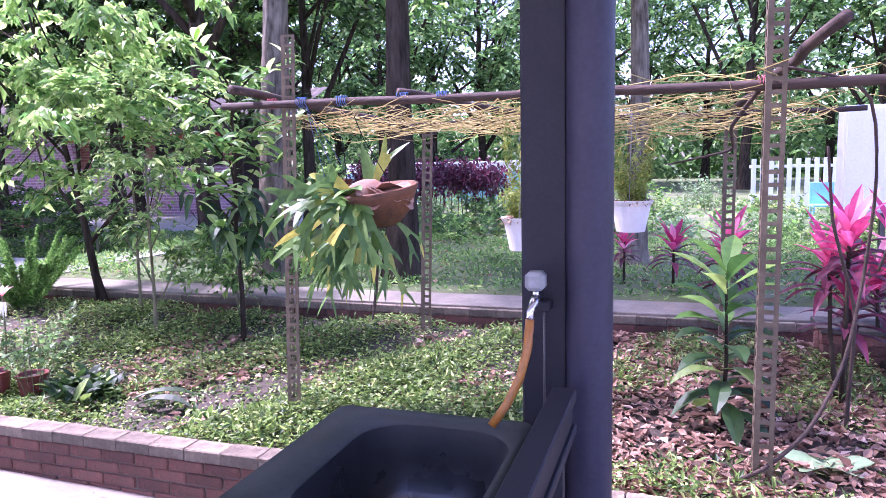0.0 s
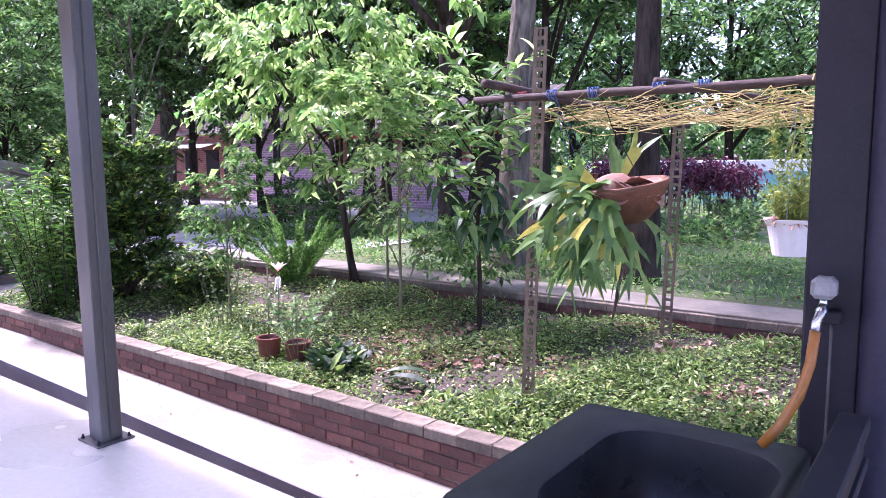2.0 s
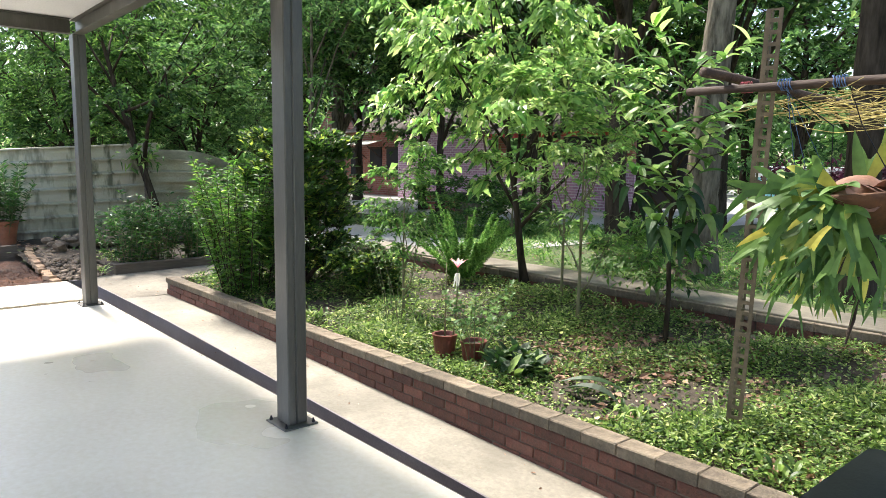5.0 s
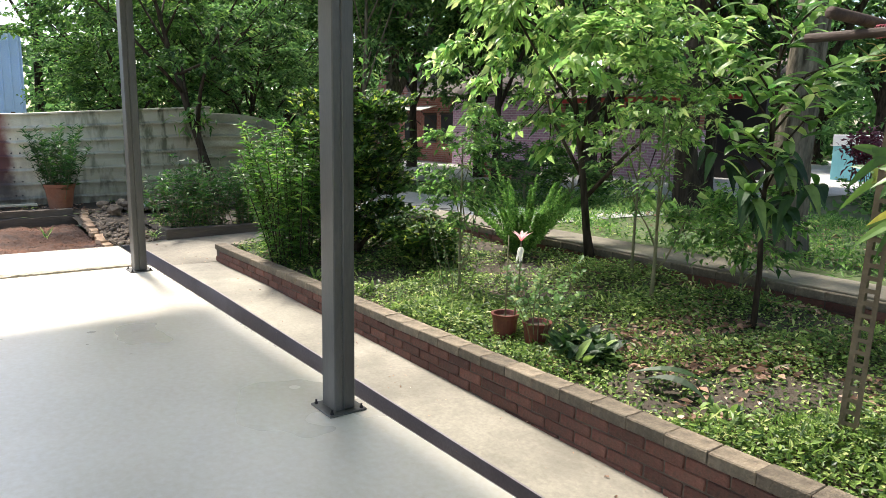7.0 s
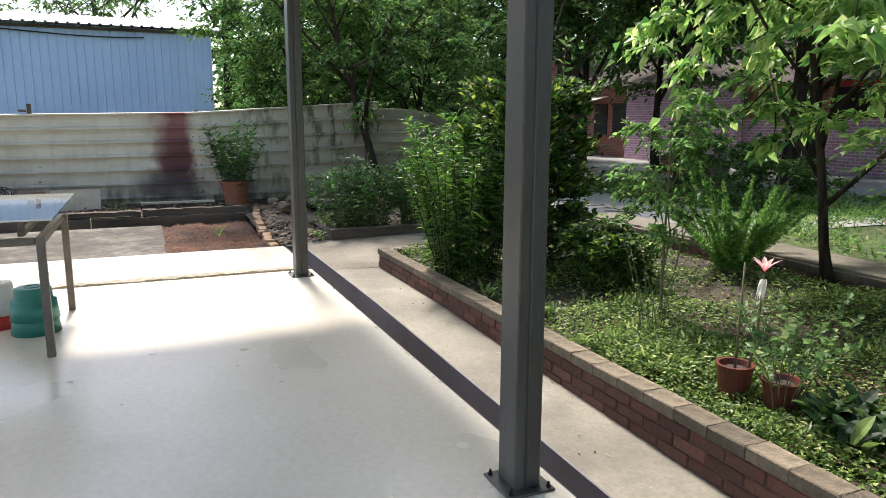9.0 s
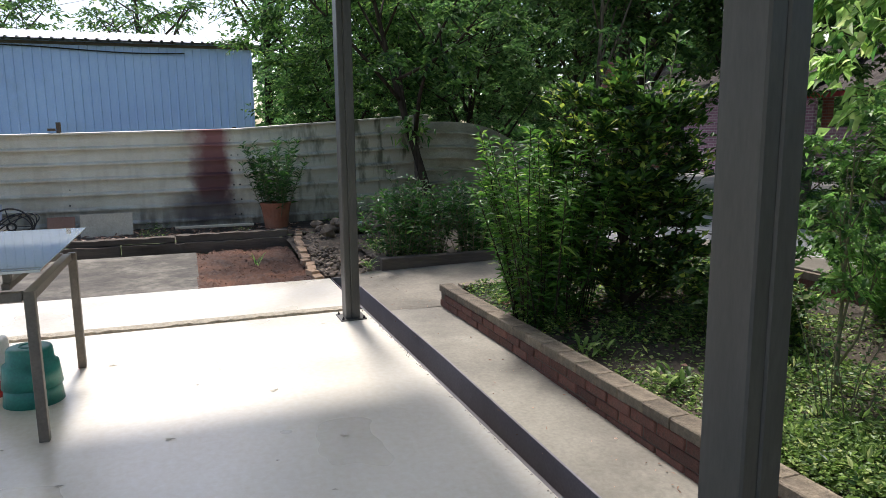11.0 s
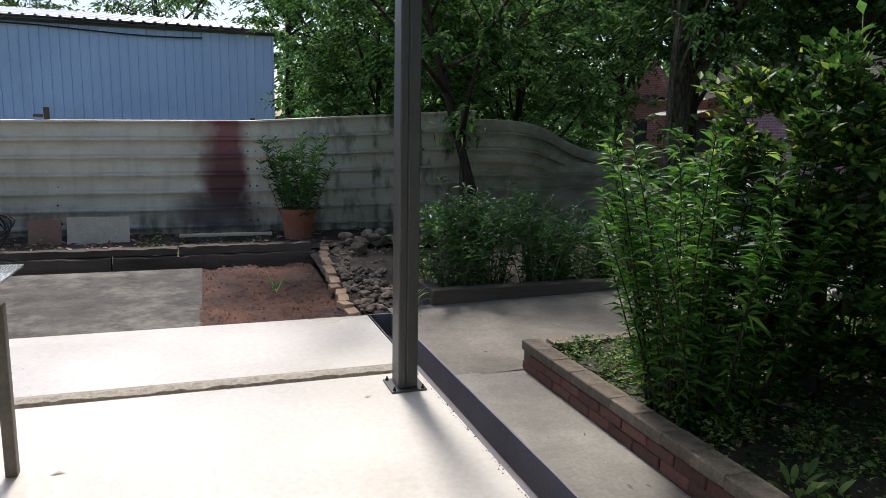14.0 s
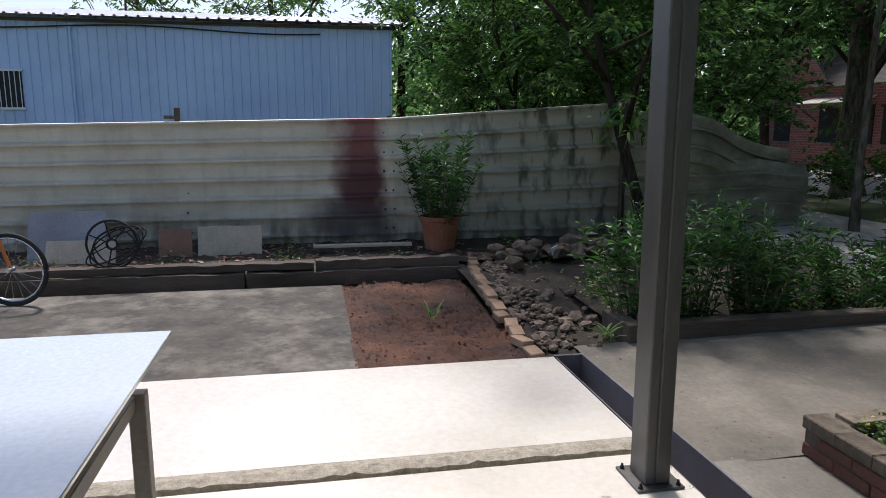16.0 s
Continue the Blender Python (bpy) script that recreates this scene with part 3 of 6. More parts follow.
M_SINK = material("black_sink", (0.018, 0.019, 0.02), (0.030, 0.031, 0.032), 4, 0.28, bump=0.02, coat=0.3)
M_RIM = material("dark_green_grey_rim", (0.020, 0.025, 0.024), (0.04, 0.046, 0.044), 6, 0.65, bump=0.1, fine=90)
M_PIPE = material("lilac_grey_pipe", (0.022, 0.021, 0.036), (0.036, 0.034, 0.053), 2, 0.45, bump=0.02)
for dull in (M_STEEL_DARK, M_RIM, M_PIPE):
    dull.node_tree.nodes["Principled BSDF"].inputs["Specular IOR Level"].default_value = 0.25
M_CHROME = material("worn_chrome", (0.55, 0.55, 0.55), (0.68, 0.68, 0.68), 8, 0.25, metal=1.0, bump=0.02)
M_HOSE = material("orange_brown_hose", (0.30, 0.11, 0.015), (0.40, 0.17, 0.03), 6, 0.4, bump=0.05)
M_KNOB = material("pale_grey_knob", (0.17, 0.175, 0.17), (0.24, 0.245, 0.24), 8, 0.4, bump=0.03)
M_POST = material("galvanised_slotted_angle", (0.075, 0.053, 0.028), (0.17, 0.13, 0.077), 7, 0.7, bump=0.2, fine=60, dirt=(0.10, 0.06, 0.03), dirt_amount=0.6)
M_STRAW = material("dry_vine", (0.26, 0.20, 0.05), (0.44, 0.36, 0.13), 9, 0.9, bump=0.2, island=0.3)
M_TWINE_BLUE = material("blue_twine", (0.05, 0.10, 0.22), (0.08, 0.16, 0.3), 20, 0.8)
M_TWINE_RED = material("red_twine", (0.35, 0.07, 0.09), (0.45, 0.12, 0.14), 20, 0.8)
M_STONE = material("river_stone", (0.10, 0.069, 0.046), (0.28, 0.21, 0.145), 0.6, 0.85, bump=0.4, fine=6, per_object=0.4)
M_TAN_BRICK = material("tan_edging_brick", (0.34, 0.21, 0.12), (0.48, 0.33, 0.21), 7, 0.9, bump=0.5, per_object=0.2, dirt=(0.16, 0.12, 0.09))
# base colour raised towards white to carry part of the sky's reflection
M_GLASSTOP = material("sky_whitened_glass", (0.60, 0.63, 0.60), (0.66, 0.69, 0.66), 2, 0.06, bump=0.0)
for socket, value in (("Coat Weight", 1.0), ("Coat Roughness", 0.02), ("Specular IOR Level", 1.0), ("Coat IOR", 2.2)):
    M_GLASSTOP.node_tree.nodes["Principled BSDF"].inputs[socket].default_value = value
M_TABLE = material("brown_grey_steel_frame", (0.12, 0.10, 0.08), (0.18, 0.155, 0.125), 5, 0.5, bump=0.05)
M_GREEN_PL = material("teal_plastic", (0.015, 0.16, 0.13), (0.025, 0.21, 0.17), 4, 0.4, bump=0.03)
M_RED_PL = material("red_plastic", (0.50, 0.03, 0.03), (0.58, 0.06, 0.05), 4, 0.4, bump=0.03)
M_RUBBER = material("black_rubber", (0.015, 0.015, 0.015), (0.03, 0.03, 0.03), 9, 0.8, bump=0.2)
M_BOARD = material("cream_board", (0.54, 0.46, 0.33), (0.64, 0.56, 0.42), 3, 0.8, bump=0.1, dirt=(0.25, 0.20, 0.14))
M_BOARD_BR = material("brown_board", (0.25, 0.13, 0.085), (0.33, 0.19, 0.13), 3, 0.8, bump=0.1)
M_BOARD_GR = material("grey_board", (0.33, 0.33, 0.34), (0.43, 0.43, 0.44), 2, 0.8, bump=0.1, dirt=(0.15, 0.15, 0.14))
M_ORANGE = material("orange_paint", (0.50, 0.14, 0.02), (0.58, 0.2, 0.04), 4, 0.4)
M_YELLOW = material("yellow_pipe", (0.55, 0.36, 0.03), (0.62, 0.42, 0.06), 4, 0.5)
M_TURQ = material("turquoise_wall", (0.16, 0.44, 0.50), (0.25, 0.54, 0.58), 1, 0.6)
M_AWNING = material("cream_awning", (0.62, 0.59, 0.50), (0.72, 0.69, 0.60), 3, 0.7)
L_OLEANDER = leaf_material("lance_leaves", (0.016, 0.06, 0.009), (0.095, 0.235, 0.03), (0.28, 0.43, 0.08), 0.4, 0.35)
L_OLEANDER_DK = leaf_material("dark_lance_leaves", (0.010, 0.045, 0.008), (0.045, 0.14, 0.022), (0.13, 0.26, 0.05), 0.45, 0.3)
L_FOX = leaf_material("foxtail_needles", (0.06, 0.16, 0.03), (0.20, 0.38, 0.08), (0.34, 0.50, 0.13), 0.6, 0.3)
L_STAG = leaf_material("staghorn_fronds", (0.035, 0.10, 0.02), (0.125, 0.23, 0.045), (0.48, 0.43, 0.07), 0.45, 0.2)
M_SHIELD = material("brown_shield_frond", (0.24, 0.11, 0.07), (0.44, 0.25, 0.17), 7, 0.6, bump=0.3, fine=40, dirt=(0.16, 0.08, 0.05), dirt_amount=0.5)
L_PINK = leaf_material("pink_cordyline_leaves", (0.42, 0.03, 0.11), (0.72, 0.14, 0.27), (0.80, 0.36, 0.42), 0.4, 0.4)
L_MAROON = leaf_material("maroon_leaves", (0.06, 0.018, 0.028), (0.15, 0.035, 0.06), (0.26, 0.06, 0.10), 0.4, 0.25)
L_DRY = leaf_material("dry_fallen_leaves", (0.13, 0.065, 0.04), (0.40, 0.25, 0.17), (0.62, 0.46, 0.36), 0.8, 0.1)
L_LOQUAT = leaf_material("large_ribbed_leaves", (0.03, 0.10, 0.02), (0.14, 0.28, 0.055), (0.32, 0.44, 0.11), 0.4, 0.3)
L_PETAL = leaf_material("pink_petals", (0.70, 0.30, 0.34), (0.82, 0.55, 0.52), None, 0.5, 0.4)
L_WHITE = leaf_material("white_petals", (0.70, 0.70, 0.64), (0.82, 0.80, 0.74), None, 0.5, 0.3)
L_PALE = leaf_material("pale_sage_leaf", (0.17, 0.28, 0.12), (0.24, 0.36, 0.18), None, 0.6, 0.2)
L_ROSE = leaf_material("rose_leaves", (0.06, 0.14, 0.04), (0.16, 0.27, 0.09), (0.34, 0.40, 0.16), 0.45, 0.3)
L_GRASS = leaf_material("lawn_grass", (0.035, 0.105, 0.022), (0.18, 0.33, 0.075), (0.36, 0.42, 0.14), 0.6, 0.3)


# ---- plant makers ----
def ribbon(geo, pts, widths, normal=(0, 0, 1), fold=0.15):
    """A strap leaf along points, folded along its middle."""
    p = np.asarray(pts, float)
    d = unit(np.gradient(p, axis=0))
    side = unit(np.cross(d, np.asarray(normal, float) + 1e-4))
    up = unit(np.cross(side, d))
    w = np.asarray(widths, float)[:, None]
    v = np.stack([p - side * w / 2 + up * w * fold, p, p + side * w / 2 + up * w * fold], 1).reshape(-1, 3)
    k = np.arange(len(p) - 1)[:, None] * 3
    q = np.concatenate([np.stack([k + a, k + a + 1, k + a + 4, k + a + 3], -1).reshape(-1, 4) for a in (0, 1)])
    geo.add(v, q=q)


def arc(base, angle, length, rise, drop, n=6):
    """Points of an arching leaf or stem: out at the angle, up by rise, bending down by drop at its end."""
    s = np.linspace(0, 1, n)
    out = np.array([math.cos(angle), math.sin(angle)])
    return np.c_[np.asarray(base)[:2] + s[:, None] * out * length, base[2] + rise * s - drop * s ** 2]


TAPER = np.array([0.35, 0.8, 1.0, 0.9, 0.55, 0.04])


def strap(name, root, mat, *args):
    """One strap leaf as a part of its own."""
    g = Geo()
    ribbon(g, *args)
    return gpart(name, g, mat, root)


def stem_plant(name, seed, x, y, z, label, height, spread, stems, per_stem, leaf, width, mat, category="shrub", parent=None, start=0.1, base_r=0.1, stem_r=0.006, droop=0.25, lift=0.5, near=True, length_x=0.0, stem_mat=None):
    """Many stems from one foot, with leaves all the way up."""
    rng = np.random.default_rng(seed)
    root = parent or empty(name, x, y, z, label, category)
    green = Geo()
    at, way = [], []
    for i in range(stems):
        a, rr = rng.random() * 6.283, math.sqrt(rng.random())
        foot = np.array([math.cos(a) * rr * base_r, math.sin(a) * rr * base_r + length_x * (rng.random() - 0.5), -0.03])
        h = height * (0.62 + 0.4 * rng.random())
        b = a + rng.normal() * 0.5
        tip = foot + [math.cos(b) * spread * rr, math.sin(b) * spread * rr, h]
        mid = (foot + tip) / 2 + rng.normal(size=3) * 0.03 + [-math.cos(b) * spread * 0.12, -math.sin(b) * spread * 0.12, h * 0.06]
        s = np.linspace(0, 1, 6)[:, None]
        pts = foot * (1 - s) ** 2 + 2 * mid * s * (1 - s) + tip * s ** 2
        wood = Geo()
        tube(wood, pts, np.linspace(stem_r, stem_r * 0.4, 6), 5)
        gpart("stem", wood, stem_mat or M_STEM, root, smooth=True)
        u = start + (1 - start) * np.sort(rng.random(per_stem) ** 0.8)
        p = np.stack([np.interp(u, s[:, 0], pts[:, k]) for k in range(3)], -1)
        th = np.arange(per_stem) * 2.4 + rng.random()
        at.append(p)
        way.append(np.c_[np.cos(th), np.sin(th), lift + rng.normal(size=per_stem) * 0.3 + 0.4 * u])
    at, way = np.concatenate(at), np.concatenate(way)
    size = leaf * (0.65 + 0.6 * rng.random(len(at)))
    leaves(green, rng, at, way, size, size * width / leaf, droop, 0.15, near, 0.4)
    gpart("foliage", green, mat, root)
    return root


def pot(parent, name, r_top, r_foot, h, mat, z=0.0, rim=0.018, wall=0.012, label="", x=0.0, y=0.0):
    """A hollow pot with a thick rim."""
    prof = [(r_foot, 0), (r_foot + (r_top - r_foot) * 0.8, h - 0.12 * h - 0.01), (r_top, h - 0.12 * h), (r_top + rim * 0.4, h), (r_top - wall, h), (r_top - wall - 0.01, h * 0.82)]
    g, k = Geo(), 22
    a = np.linspace(0, 2 * np.pi, k, endpoint=False)
    v = np.concatenate([np.c_[x + r * np.cos(a), y + r * np.sin(a), np.full(k, z + zz)] for r, zz in prof] + [np.array([[x, y, z], [x, y, z + h * 0.8]])])
    i, j = np.arange(k), (np.arange(k) + 1) % k
    q = np.concatenate([np.stack([n * k + i, n * k + j, (n + 1) * k + j, (n + 1) * k + i], -1) for n in range(len(prof) - 1)])
    c = len(prof) * k
    t = np.concatenate([np.stack([j, i, np.full(k, c)], -1), np.stack([c - k + i, c - k + j, np.full(k, c + 1)], -1)])
    g.add(v, t, q)
    return gpart(name, g, mat, parent, label, smooth=False)


def lathe(profile, mat, name, parent=None, k=24, label="", smooth=True):
    g = Geo()
    a = np.linspace(0, 2 * np.pi, k, endpoint=False)
    v = np.concatenate([np.c_[r * np.cos(a), r * np.sin(a), np.full(k, z)] for r, z in profile])
    i, j = np.arange(k), (np.arange(k) + 1) % k
    g.add(v, q=np.concatenate([np.stack([n * k + i, n * k + j, (n + 1) * k + j, (n + 1) * k + i], -1) for n in range(len(profile) - 1)]))
    return gpart(name, g, mat, parent, label, smooth)


# ---- sink, tap and pipe beside the near column ----
def sink():
    root = empty("sink", -1.442, 1.67, 0, "black composite sink with a grey-green rim on a steel stand", "sink")
    hx, hy, top = 0.313, 0.39, 0.86

    def ring(rx, ry, rad, z, ox=0.0, n=7):
        pts = []
        for cx, cy, a0 in ((rx - rad, ry - rad, 0), (-rx + rad, ry - rad, 90), (-rx + rad, -ry + rad, 180), (rx - rad, -ry + rad, 270)):
            for s in np.linspace(0, 90, n):
                pts.append((ox + cx + rad * math.cos(radians(a0 + s)), cy + rad * math.sin(radians(a0 + s)), z))
        return np.array(pts)

    def skin(rings, name, mat, close=False):
        g = Geo()
        k = len(rings[0])
        i, j = np.arange(k), (np.arange(k) + 1) % k
        q = [np.stack([n * k + i, n * k + j, (n + 1) * k + j, (n + 1) * k + i], -1) for n in range(len(rings) - 1)]
        v = np.concatenate(rings)
        t = []
        if close:
            v = np.concatenate([v, rings[-1].mean(0)[None]])
            t = np.stack([(len(rings) - 1) * k + i, (len(rings) - 1) * k + j, np.full(k, len(v) - 1)], -1)
        g.add(v, t, np.concatenate(q))
        return gpart(name, g, mat, root, smooth=True)

    skin([ring(hx - 0.01, hy - 0.01, 0.03, 0.60), ring(hx, hy, 0.03, top - 0.09), ring(hx, hy, 0.03, top - 0.012), ring(hx - 0.006, hy - 0.006, 0.03, top), ring(hx - 0.085, hy - 0.085, 0.14, top, 0.06), ring(hx - 0.093, hy - 0.093, 0.135, top - 0.008, 0.06)], "rim", M_RIM)
    skin([ring(hx - 0.093, hy - 0.093, 0.135, top - 0.008, 0.06), ring(hx - 0.105, hy - 0.105, 0.13, top - 0.10, 0.055), ring(hx - 0.12, hy - 0.12, 0.12, top - 0.2, 0.05), ring(hx - 0.15, hy - 0.16, 0.08, top - 0.25, 0.05)], "basin", M_SINK, True)
    for sx in (-1, 1):
        for sy in (-1, 1):
            part("leg", box(sx * 0.27 - 0.018, sx * 0.27 + 0.018, sy * 0.34 - 0.018, sy * 0.34 + 0.018, 0, 0.62, 0.003), M_STEEL_DARK, root)
    lathe([(0.035, top - 0.249), (0.03, top - 0.247), (0.012, top - 0.25), (0.0, top - 0.25)], M_CHROME, "drain_cup", root)
    return root


sink()
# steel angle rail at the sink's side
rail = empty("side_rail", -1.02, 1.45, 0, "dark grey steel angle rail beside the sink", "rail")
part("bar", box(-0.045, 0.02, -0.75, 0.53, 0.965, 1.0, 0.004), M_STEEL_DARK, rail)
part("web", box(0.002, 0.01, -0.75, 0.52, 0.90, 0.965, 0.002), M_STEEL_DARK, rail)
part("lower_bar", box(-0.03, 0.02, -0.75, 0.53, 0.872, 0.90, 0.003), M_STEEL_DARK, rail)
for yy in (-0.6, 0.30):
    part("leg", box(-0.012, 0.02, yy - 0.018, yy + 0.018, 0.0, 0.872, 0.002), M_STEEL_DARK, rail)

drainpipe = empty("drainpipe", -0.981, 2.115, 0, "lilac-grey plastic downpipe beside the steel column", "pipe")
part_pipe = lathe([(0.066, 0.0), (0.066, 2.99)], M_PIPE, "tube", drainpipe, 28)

tap = empty("water_tap", -1.118, 2.02, 0.99, "water tap with pale knob and orange hose end", "tap")
g = Geo()
tube(g, [(0.0, 0.055, 0.25), (0.0, 0.0, 0.25), (0, -0.035, 0.245), (-0.004, -0.055, 0.22), (-0.006, -0.06, 0.19)], [0.012, 0.013, 0.013, 0.012, 0.011], 12)
tube(g, [(0.0, 0.0, 0.25), (0, 0.0, 0.275)], [0.012, 0.009], 10)
gpart("spout", g, M_CHROME, tap, "worn chrome spout", True)
part("knob", box(-0.028, 0.028, -0.03, 0.025, 0.272, 0.325, 0.011), M_KNOB, tap)
part("bracket", box(-0.012, 0.035, 0.02, 0.072, 0.205, 0.235, 0.003), M_STEEL_DARK, tap)
g = Geo()
tube(g, [(-0.006, -0.06, 0.20), (-0.012, -0.065, 0.12), (-0.03, -0.085, 0.04), (-0.062, -0.11, -0.03), (-0.10, -0.13, -0.085)], [0.0125] * 5, 12)
gpart("hose", g, M_HOSE, tap, "orange-brown rubber hose end", True)
g = Geo()
tube(g, [(0.012, 0.055, 0.235), (0.012, 0.06, 0.0), (0.012, 0.062, -0.9)], [0.004] * 3, 6)
gpart("supply_pipe", g, M_STEEL, tap, "thin pale supply pipe", True)


# ---- pergola ----
def slotted_post(x, y, z, h, label, tilt=0.0):
    """A slotted angle: two flanges with a row of openings through each."""
    root = empty("slotted_post", x, y, z, label, "post", "pergola posts")
    root.matrix_basis = pose(x, y, z, 0, tilt, 0)
    for name, turn in (("front_flange", 0), ("side_flange", 90)):
        g = Geo()
        w, t, pitch = 0.078, 0.004, 0.055
        n = int(h / pitch)
        for i in range(n):
            z0, z1 = i * pitch, (i + 1) * pitch
            xs = (0.0, 0.020, 0.058, w)
            za, zb = z0 + 0.009, z1 - 0.010
            quads = []
            for a, b, c, d in ((xs[0], xs[1], z0, z1), (xs[2], xs[3], z0, z1), (xs[1], xs[2], z0, za), (xs[1], xs[2], zb, z1)):
                for off in (0, t):
                    g.add([(a, off, c), (b, off, c), (b, off, d), (a, off, d)], q=[(0, 1, 2, 3)])
            loop = [(xs[1], za), (xs[2], za), (xs[2], zb), (xs[1], zb)]
            for (a, c), (b, d) in zip(loop, loop[1:] + loop[:1]):
                g.add([(a, 0, c), (b, 0, d), (b, t, d), (a, t, c)], q=[(0, 1, 2, 3)])
        for a in (0, w):
            g.add([(a, 0, 0), (a, t, 0), (a, t, n * pitch), (a, 0, n * pitch)], q=[(0, 1, 2, 3)])
        f = gpart(name, g, M_POST, root)
        f.matrix_basis = pose(0, 0, 0, 0, 0, turn)
    return root


slotted_post(-2.86, 3.52, 0.12, 2.21, "weathered slotted steel angle post of the pergola", 2.0)
slotted_post(-0.40, 3.36, 0.12, 2.6, "weathered slotted steel angle post of the pergola")
slotted_post(-2.59, 5.03, 0.28, 1.64, "weathered slotted steel angle post of the pergola", 2.0)
slotted_post(-0.44, 5.3, 0.30, 1.62, "weathered slotted steel angle post of the pergola")


def pole(pts, r0, r1, label, seed):
    rng = np.random.default_rng(seed)
    p = np.asarray(pts, float)
    s = np.linspace(0, 1, 14)
    line = p[0] + (p[1] - p[0]) * s[:, None] + rng.normal(size=(14, 3)) * 0.005
    g = Geo()
    tube(g, line, np.linspace(r0, r1, 14) * (1 + rng.normal(size=14) * 0.05), 10)
    return tagged(gpart("wooden_pole", g, M_WOOD, smooth=True), label, "pole", "pergola poles")


LBL_POLE = "weathered round wooden pole lashed to the pergola"
pole([(-3.18, 3.52, 1.955), (0.6, 3.38, 1.90)], 0.021, 0.024, LBL_POLE, 1)
pole([(-3.0, 3.35, 2.03), (-2.52, 5.3, 1.84)], 0.026, 0.02, LBL_POLE, 2)
pole([(-0.20, 3.0, 2.10), (-0.5, 5.6, 1.82)], 0.026, 0.02, LBL_POLE, 3)
pole([(-2.9, 5.0, 1.90), (0.4, 5.28, 1.90)], 0.02, 0.018, LBL_POLE, 4)
pole([(-2.1, 3.5, 1.985), (-1.45, 4.4, 1.86)], 0.02, 0.017, LBL_POLE, 5)
for xx, yy, zz, mm, lab in ((-2.87, 3.54, 1.96, M_TWINE_RED, "red"), (-0.40, 3.42, 1.93, M_TWINE_RED, "red"), (-2.66, 3.50, 1.955, M_TWINE_BLUE, "blue"), (-2.42, 3.49, 1.95, M_TWINE_BLUE, "blue"), (-2.08, 3.49, 1.95, M_TWINE_BLUE, "blue"), (-1.86, 3.48, 1.945, M_TWINE_BLUE, "blue")):
    rng = np.random.default_rng(int(-xx * 100))
    g = Geo()
    s = np.linspace(0, 12.56 * 2.5, 70)
    tube(g, np.c_[xx + 0.03 * (s / 31 - 0.5) * 2 + rng.normal(size=70) * 0.003, yy + 0.026 * np.cos(s), zz + 0.026 * np.sin(s)], 0.0028, 4)
    tagged(gpart("twine_lashing", g, mm), f"{lab} twine lashing wound round a pole", "twine", "lashings")

# tangle of dry vine over the pergola
rng = np.random.default_rng(8)
g = Geo()
for i in range(250):
    x0, y0 = -2.85 + 2.75 * rng.random(), 3.45 + 1.75 * rng.random()
    a = rng.normal() * 0.7 + (0 if rng.random() < 0.6 else 1.5)
    L = 0.4 + 0.9 * rng.random()
    s = np.linspace(-0.5, 0.5, 7)
    dens = 0.03 + 0.09 * math.exp(-((x0 + 0.75) / 0.6) ** 2)
    px = np.clip(x0 + s * L * math.cos(a) + 0.04 * np.sin(s * 9 + i), -2.9, 0.1)
    py = np.clip(y0 + s * L * math.sin(a) + 0.04 * np.cos(s * 8 + i), 3.36, 5.25)
    tube(g, np.c_[px, py, 1.915 - 0.10 * math.sin((y0 - 3.45) / 1.75 * 3.14) * (0.5 + 0.5 * rng.random()) + dens * 0.6 * rng.normal() + 0.035 * np.sin(s * 7 + i)], 0.0013 + 0.0018 * rng.random() ** 2, 4)
tagged(gpart("dry_vine_tangle", g, M_STRAW), "tangled dry straw-coloured vines over the pergola", "vines", kind="stuff")
# loose vine stems round the front right post
vine = empty("climbing_vine", 0.2, 4.0, 0.15, "bare brown climbing vine looping down to the ground", "vine")
for k, pts in enumerate(([(-0.85, -0.72, 0.0), (-0.6, -0.68, 0.06), (-0.36, -0.5, 0.22), (-0.2, -0.35, 0.5), (-0.13, -0.3, 0.9), (-0.12, -0.4, 1.35), (-0.2, -0.6, 1.75), (-0.55, -0.6, 1.84)], [(-0.12, -0.05, 0.05), (-0.11, -0.1, 0.7), (-0.25, -0.2, 1.15), (-0.3, -0.3, 1.5)], [(-0.05, -0.55, 1.75), (0.02, -0.5, 1.5), (-0.05, -0.5, 1.2), (-0.1, -0.4, 0.95)], [(-0.6, -0.6, 1.78), (-0.72, -0.4, 1.6), (-0.66, 0.2, 1.5), (-1.0, 0.9, 1.42)])):
    p = np.array(pts, float)
    s, u = np.linspace(0, 1, len(p)), np.linspace(0, 1, 26)
    line = np.stack([np.interp(u, s, p[:, c]) for c in range(3)], -1)
    line[1:-1] = (line[:-2] + line[1:-1] * 2 + line[2:]) / 4
    g = Geo()
    tube(g, line, np.linspace(0.011, 0.006, 26), 7)
    gpart("stem", g, M_WOOD, vine, smooth=True)


